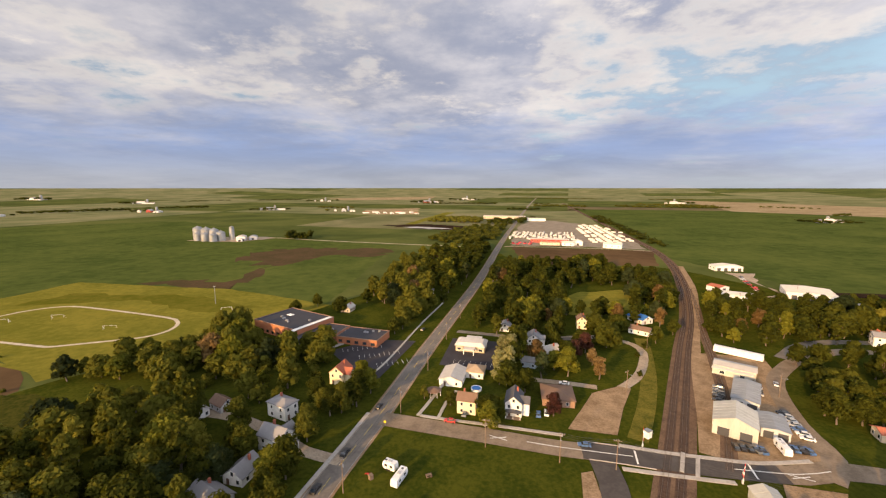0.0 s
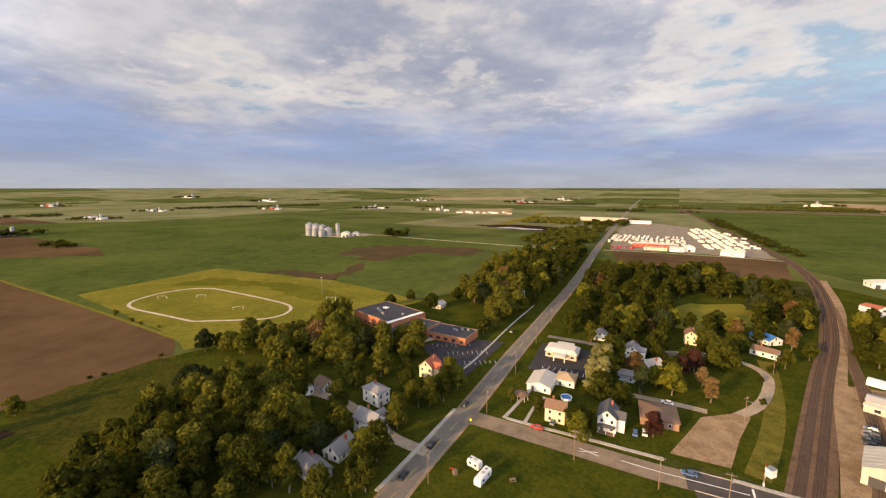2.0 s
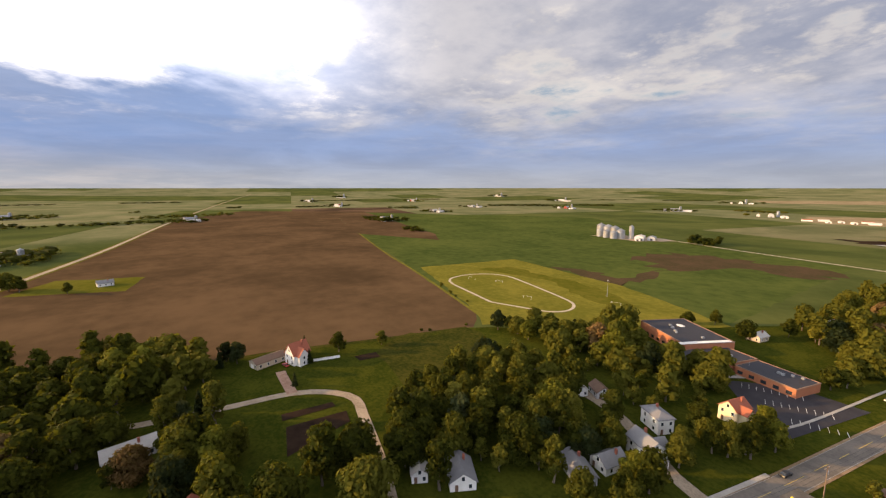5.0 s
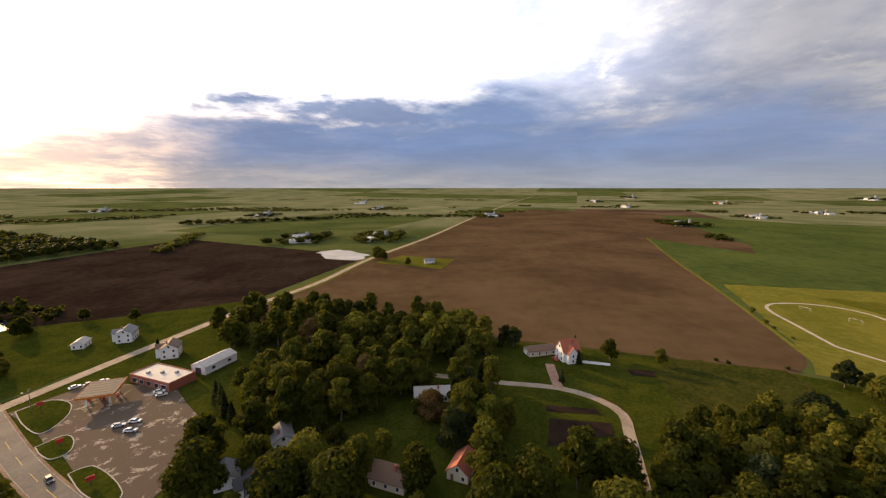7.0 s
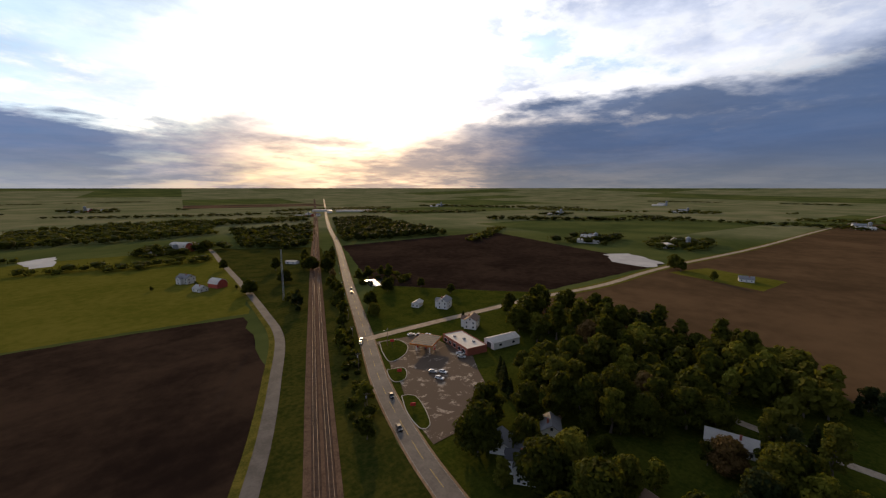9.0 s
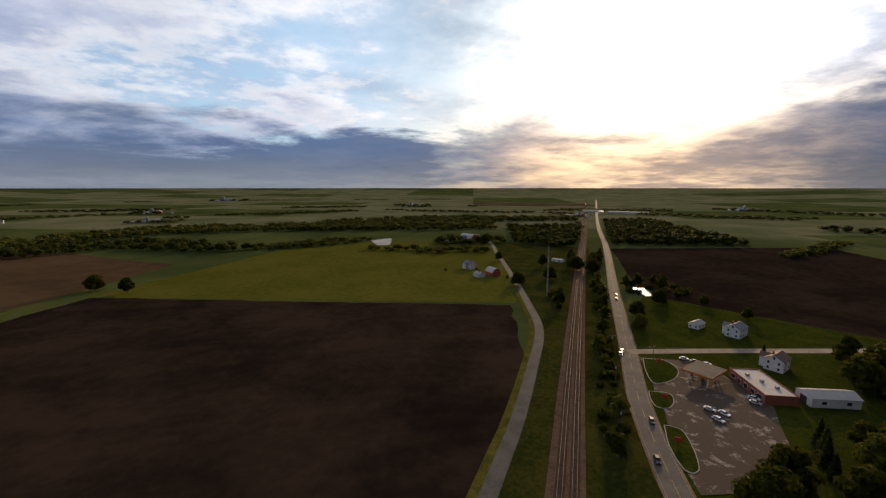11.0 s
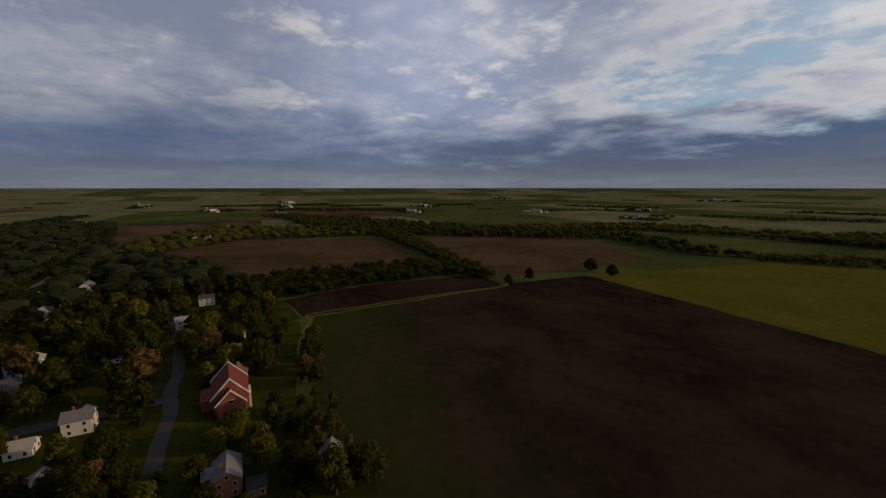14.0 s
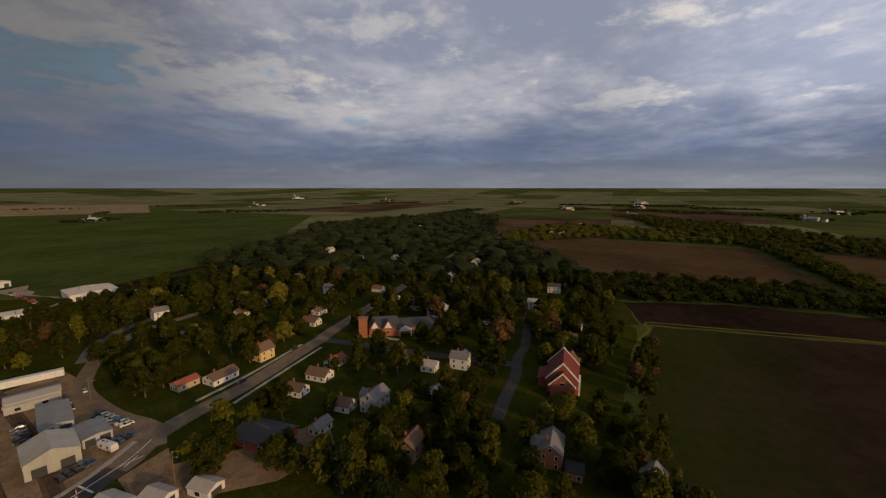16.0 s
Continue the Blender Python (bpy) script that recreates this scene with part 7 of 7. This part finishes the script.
for _x, _y, _s, _k, _l in (
        (-205, 84, 0.8, 'round', 'leaf'),
        (-200, 108, 0.65, 'round', 'leaf'),
        (-180, 52, 0.5, 'conifer', 'leaf_dark'),
        (-222, 28, 0.75, 'conifer', 'leaf_dark'),
        (-218, 20, 0.7, 'conifer', 'leaf_dark'),
        (-170, 8, 0.8, 'tall', 'leaf_dark'),
        (-152, -93, 0.9, 'conifer', 'leaf_dark'),
        (-147, -89, 0.85, 'conifer', 'leaf_dark'),
        (-157, -98, 0.8, 'conifer', 'leaf_dark'),
        (-143, -84, 0.75, 'conifer', 'leaf_dark'),
        (-160, -84, 0.95, 'round', 'leaf_light'),
        (-168, -92, 0.9, 'round', 'leaf'),
        (-222, 36, 0.85, 'round', 'leaf_dark'),
        (-228, 32, 0.8, 'round', 'leaf_dark'),
        (-176, 14, 0.9, 'conifer', 'leaf_dark'),
        (-146, 8, 1.15, 'broad', 'leaf'),
        (-136, 14, 1.1, 'round', 'leaf_light'),
        (-178, -40, 0.9, 'round', 'leaf_dry'),
        (-122, -82, 0.8, 'broad', 'leaf'),
        (-505, -92, 1.2, 'broad', 'leaf'),
        (-495, -84, 1.0, 'round', 'leaf'),
        (-462, -50, 0.7, 'round', 'leaf'),
        (-245, -148, 0.8, 'round', 'leaf'),
        (-232, -196, 0.6, 'round', 'leaf'),
        (-262, -215, 0.7, 'round', 'leaf'),
        (-180, -218, 0.7, 'broad', 'leaf'),
        (-195, -240, 0.8, 'broad', 'leaf'),
        (-232, -262, 0.8, 'broad', 'leaf'),
        (-262, -250, 0.7, 'round', 'leaf'),
        (-215, -165, 0.55, 'conifer', 'leaf_dark'),
):
    tree(_x, _y, _s, _k, _l)
for _x, _y, _s, _k, _l in (
        (190, 40, 0.95, 'round', 'leaf_blossom'),
        (143, 6, 0.95, 'tall', 'leaf_dry'),
        (112, 92, 0.85, 'round', 'leaf_light'),
        (118, 86, 0.9, 'round', 'leaf'),
        (108, 84, 0.9, 'round', 'leaf'),
        (180, 196, 0.85, 'round', 'leaf'),
        (176, 182, 0.85, 'round', 'leaf'),
        (166, 168, 0.9, 'round', 'leaf'),
        (160, 156, 0.95, 'round', 'leaf'),
        (152, 150, 0.85, 'round', 'leaf'),
        (168, 152, 0.9, 'broad', 'leaf'),
        (174, 170, 0.8, 'broad', 'leaf'),
        (-14, 96, 0.5, 'small', 'leaf'),
        (118, -60, 0.7, 'small', 'leaf_light'),
        (235, -285, 0.8, 'round', 'leaf'),
        (236, -318, 0.9, 'round', 'leaf'),
        (190, -392, 1.1, 'round', 'leaf'),
        (222, -408, 1.1, 'broad', 'leaf'),
        (-150, -345, 1.0, 'broad', 'leaf'),
        (-190, -360, 1.0, 'broad', 'leaf'),
        (-178, -470, 0.9, 'round', 'leaf'),
        (-212, -420, 1.0, 'round', 'leaf'),
        (-240, -395, 1.2, 'broad', 'leaf'),
        (-250, -380, 1.2, 'broad', 'leaf'),
        (-130, -410, 0.6, 'small', 'leaf'),
):
    tree(_x, _y, _s, _k, _l)
for _x, _y, _s, _k, _l in (
        (-98, -420, 0.5, 'small', 'leaf'),
        (-150, -372, 0.5, 'small', 'leaf'),
        (-160, -640, 1.0, 'broad', 'leaf'),
        (-140, -635, 1.0, 'broad', 'leaf'),
        (-210, -620, 1.1, 'broad', 'leaf'),
        (-222, -640, 1.1, 'broad', 'leaf'),
):
    tree(_x, _y, _s, _k, _l)

# ---------------------------------------------------------------- woods and town trees
wood([(-120, 68), (-142, 92), (-147, 128), (-140, 152), (-105, 152), (-80, 128), (-74, 92), (-90, 60)], 7.0, 11, 0.85, 1.25, mix=("round", "broad", "round", "small", "tall"))
wood([(-192, 177), (-160, 202), (-126, 248), (-118, 232), (-92, 212), (-62, 212), (-56, 190), (-70, 158), (-105, 164), (-132, 178), (-160, 180)], 7.5, 12, 0.84, 1.2, mix=("round", "broad", "small", "round"))
wood([(-62, 330), (-34, 499), (54, 622), (82, 610), (30, 410), (5, 318), (-10, 290), (-28, 262), (-42, 300)], 8.8, 13, 0.90, 1.25)
wood([(20, 262), (36, 330), (70, 462), (168, 462), (215, 382), (168, 288), (140, 262), (110, 252), (62, 245)], 9.2, 14, 0.84, 1.25)
wood([(28, 170), (40, 235), (70, 240), (100, 225), (64, 200), (40, 165)], 9.2, 15, 0.72, 1.06)
wood([(-243, -150), (-272, -140), (-278, -86), (-256, -43), (-252, 0), (-210, 26), (-186, 2), (-140, -36), (-140, -60), (-165, -90), (-200, -84), (-215, -120)], 8.6, 16, 0.90, 1.35, mix=("round", "broad", "round", "tall"))
wood([(-132, -92), (-146, -60), (-150, -20), (-140, 34), (-112, 56), (-82, 50), (-78, -10), (-92, -66)], 10.5, 17, 0.85, 1.35, mix=("round", "broad", "broad", "round", "small"))
wood([(-118, 60), (-140, 74), (-132, 90), (-100, 66), (-86, 50)], 7.0, 18, 0.84, 1.19)
wood([(-78, 90), (-70, 118), (-45, 160), (-36, 172), (-34, 130), (-48, 90)], 10.6, 19, 0.66, 1.06)
wood([(-190, 8), (-176, 36), (-146, 30), (-134, 12), (-150, -12)], 8.8, 20, 0.72, 1.12)
wood([(172, 218), (160, 256), (205, 312), (240, 305), (268, 300), (248, 240), (205, 226)], 7.5, 21, 0.66, 1.00)
wood([(124, 100), (150, 96), (215, 86), (212, 46), (196, -12), (150, 0), (118, -6), (104, 40), (112, 60)], 7.4, 22, 0.75, 1.1)
wood([(158, 120), (220, 110), (300, 100), (380, 80), (380, 250), (300, 290), (262, 290), (215, 205), (190, 180)], 11.0, 23, 0.78, 1.19)
wood([(212, 86), (380, 60), (380, -100), (262, -92), (215, -72), (180, -58), (196, -24), (210, 10)], 10.6, 24, 0.78, 1.19)
wood([(165, -52), (140, -40), (105, -36), (100, -60), (112, -58), (150, -70), (205, -90), (240, -104)], 7.0, 25, 0.6, 0.9, mix=("round", "small", "small"))
wood([(84, 138), (98, 160), (112, 190), (120, 214), (112, 222), (96, 196)], 12.3, 26, 0.36, 0.56, mix=("small", "bush"))
wood([(-78, -112), (-110, -162), (-150, -222), (-152, -214), (-118, -152), (-86, -104)], 5.5, 27, 0.8, 1.5, mix=("bush", "bush", "bush", "small"))
wood([(-152, -268), (-300, -508), (-340, -500), (-200, -280), (-165, -225)], 7.5, 28, 0.9, 1.8, mix=("bush", "bush", "bush", "small"))
wood([(-140, -250), (-160, -300), (-178, -330), (-150, -262)], 7, 29, 0.9, 1.8, mix=("bush", "bush", "small"))
wood([(-300, 222), (-230, 204), (-228, 200), (-298, 217)], 7.9, 30, 0.42, 0.62, mix=("bush", "small"))
wood([(-262, -16), (-245, 0), (-225, 20), (-216, 10), (-240, -20)], 7.9, 31, 0.72, 1.12)
for _i in (0, 1, 5, 6, 7, 12, 18, 19, 25):
    _r = random.Random(_i)
    tree(-225 + _i * 1.2 + _r.uniform(-2, 2), 64 + _i * 4.2, _r.uniform(0.35, 0.6), "bush", "leaf")

wood([(100, -62), (98, 30), (120, 60), (150, 10), (150, -34)], 8.5, 32, 0.75, 1.1)
wood([(-228, -312), (-285, -318), (-290, -284), (-250, -270), (-226, -296)], 6, 33, 0.9, 1.8, mix=("bush", "bush", "small"))
for _x, _y, _s in ((-50, 116, 0.8), (-51, 141, 0.8), (-73, 112, 0.9), (-58, 94, 0.9), (-47, 101, 0.75), (-76, 140, 0.9), (-71, 128, 0.8), (-52, 106, 0.7), (-80, 100, 0.9)):
    tree(_x, _y, _s, "round", "leaf")

for _x, _y, _s, _k, _l in ((35, 199, 1.0, "tall", "leaf_blossom"), (40, 219, 0.95, "tall", "leaf"), (17, 146.5, 0.85, "round", "leaf"), (45, 256, 0.95, "round", "leaf"), (47, 230, 0.8, "round", "leaf"), (22, 252, 0.8, "small", "leaf"), (66, 268, 0.95, "round", "leaf"),
                           (88, 279, 0.9, "round", "leaf_light"), (99, 226, 0.85, "round", "leaf"), (124, 226, 0.7, "round", "leaf"), (96, 246, 0.95, "broad", "leaf"), (33, 240, 0.8, "tall", "leaf"), (70, 246, 0.75, "round", "leaf"), (110, 246, 0.9, "broad", "leaf"), (78, 212, 0.85, "round", "leaf_red")):
    tree(_x, _y, _s, _k, _l)
for _x, _y, _s, _k, _l in ((74, 181, 0.75, "tall", "leaf_dry"), (17, 141.5, 0.85, "round", "leaf_light"), (60, 184, 1.0, "round", "leaf_light"), (93, 220, 1.15, "broad", "leaf"), (32, 186, 0.95, "tall", "leaf_blossom"), (42, 205, 0.95, "tall", "leaf_light"), (193, 197, 0.9, "round", "leaf"), (169, 167, 0.95, "round", "leaf"), (151, 144, 0.9, "round", "leaf"), (160, 143, 0.85, "round", "leaf"), (177, 166, 0.9, "round", "leaf"), (167, 142, 0.8, "round", "leaf"), (205, 181, 0.9, "round", "leaf"),
                           (190, 159, 0.85, "round", "leaf"), (-53, 160, 0.9, "round", "leaf"), (-41, 152, 0.85, "round", "leaf"), (-36, 157, 0.8, "tall", "leaf"), (-37, 174, 0.85, "round", "leaf_light"), (-53, 113, 0.85, "round", "leaf_light"), (-72, 212, 0.95, "broad", "leaf"), (-62, 200, 0.9, "broad", "leaf")):
    tree(_x, _y, _s, _k, _l)

plant(200)

# shade on the far town canopy is put into its darker leaf colour
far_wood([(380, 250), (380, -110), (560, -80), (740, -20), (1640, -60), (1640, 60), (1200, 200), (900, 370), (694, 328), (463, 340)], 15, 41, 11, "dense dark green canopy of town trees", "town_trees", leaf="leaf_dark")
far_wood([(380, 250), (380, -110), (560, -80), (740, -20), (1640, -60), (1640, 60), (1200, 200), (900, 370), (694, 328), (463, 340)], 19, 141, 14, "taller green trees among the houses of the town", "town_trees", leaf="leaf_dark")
far_wood([(262, -300), (390, -354), (640, -455), (690, -480), (700, -400), (620, -400), (380, -325), (285, -290)], 7, 42, 8, "hedgerow of bushes between fields", "hedge")
far_wood([(408, -50), (420, -134), (378, -294), (292, -312), (328, -187), (325, -120)], 8, 43, 8, "strip of bushes and trees beside a field", "hedge")
far_wood([(700, -110), (745, -215), (660, -400), (760, -420), (900, -330), (1000, -200), (820, -60), (600, -15)], 15, 143, 10, "trees round the far houses of the town", "town_trees")
far_wood([(640, -440), (350, -672), (175, -612), (150, -640), (340, -760), (620, -640), (1300, -520), (1800, -420), (1800, -330), (1200, -420), (770, -365)], 12, 44, 11, "long dark belt of trees behind the fields")
far_wood([(100, -890), (360, -880), (540, -640), (620, -640), (420, -980), (100, -1000), (-180, -980), (-300, -860), (-180, -890)], 13, 45, 11, "dark belt of trees behind the pasture")
far_wood([(-310, -840), (-360, -1030), (-600, -990), (-640, -1100), (-300, -1200), (60, -1080), (120, -900), (-150, -830)], 14, 46, 11, "dark wood beside the railway")
far_wood([(-395, -560), (-604, -500), (-640, -620), (-760, -900), (-660, -960), (-480, -680)], 12, 47, 12, "dark wood between the road and a field")
far_wood([(-262, -615), (-346, -860), (-480, -830), (-560, -900), (-460, -740), (-370, -600), (-320, -530)], 12, 48, 11, "dark wood along the railway")
far_wood([(-60, -690), (120, -620), (150, -640), (20, -720), (-60, -710)], 10, 49, 7, "line of bushes along the pasture", "hedge")
far_wood([(-40, -612), (-120, -560), (-200, -560), (-205, -540), (-110, -540), (-20, -600)], 10, 50, 7, "line of trees by the farm", "hedge")
far_wood([(-770, -470), (-560, -400), (-540, -410), (-760, -500)], 10, 51, 7, "bushy hedge behind the dark field", "hedge")
far_wood([(20, 640), (90, 700), (150, 960), (60, 900), (20, 800), (-30, 700)], 12, 52, 9, "trees beside the highway")
far_wood([(110, 1000), (200, 1020), (260, 1150), (170, 1180)], 13, 53, 10, "trees behind the trailer yard")
far_wood([(-40, 1060), (90, 1040), (130, 1200), (0, 1250)], 14, 54, 9, "scattered trees beyond the wet field")
far_wood([(330, 620), (372, 900), (470, 1300), (500, 1290), (400, 900), (345, 610)], 12, 55, 6, "bushes along the railway", "hedge")
far_wood([(-280, 735), (-270, 700), (-235, 700), (-240, 740)], 9, 56, 12, "trees beside the grain silos")
far_wood([(-760, 470), (-700, 450), (-690, 480), (-750, 500)], 10, 57, 7, "clump of trees in the field")
for _i, (_a, _d, _len) in enumerate((
        (20, 1900, 500),
        (-6, 2300, 700),
        (38, 2100, 600),
        (55, 1800, 400),
        (72, 2000, 600),
        (84, 1500, 500),
        (95, 1300, 500),
        (104, 1700, 900),
        (112, 1200, 500),
        (121, 1900, 900),
        (132, 1500, 500),
        (150, 1700, 800),
        (163, 1500, 700),
        (176, 1900, 900),
        (190, 1500, 600),
        (204, 2000, 900),
        (218, 1700, 700),
        (232, 2100, 900),
        (246, 1700, 700),
        (255, 2200, 900),
        (-70, 2300, 1400),
        (-55, 1700, 700),
        (-40, 2300, 1200),
        (-25, 2100, 900),
        (-14, 1700, 300),
), 0):
    _c = Vector((-math.sin(radians(_a)), math.cos(radians(_a)))) * _d
    _t = Vector((math.cos(radians(_a + (_i % 3 - 1) * 12)), math.sin(radians(_a + (_i % 3 - 1) * 12)))) * _len / 2
    _n = Vector((-_t.y, _t.x)).normalized() * (14 + _i % 4 * 9 + _d * 0.012)
    far_wood([tuple(_c - _t - _n), tuple(_c + _t - _n), tuple(_c + _t + _n), tuple(_c - _t + _n)], 17 if _d < 2500 else 30, 60 + _i, 10 if _d < 2500 else 16, "far belt of trees near the skyline")
for _i, (_a, _d, _len) in enumerate((
        (30, 3200, 1200),
        (62, 3000, 1000),
        (100, 3000, 1500),
        (180, 3100, 1500),
        (215, 3000, 1400),
        (-80, 3200, 1600),
        (-20, 3500, 1400),
), 25):
    _c = Vector((-math.sin(radians(_a)), math.cos(radians(_a)))) * _d
    _t = Vector((math.cos(radians(_a + (_i % 3 - 1) * 12)), math.sin(radians(_a + (_i % 3 - 1) * 12)))) * _len / 2
    _n = Vector((-_t.y, _t.x)).normalized() * (14 + _i % 4 * 9 + _d * 0.012)
    far_wood([tuple(_c - _t - _n), tuple(_c + _t - _n), tuple(_c + _t + _n), tuple(_c - _t + _n)], 17 if _d < 2500 else 30, 60 + _i, 6, "far belt of trees near the skyline")
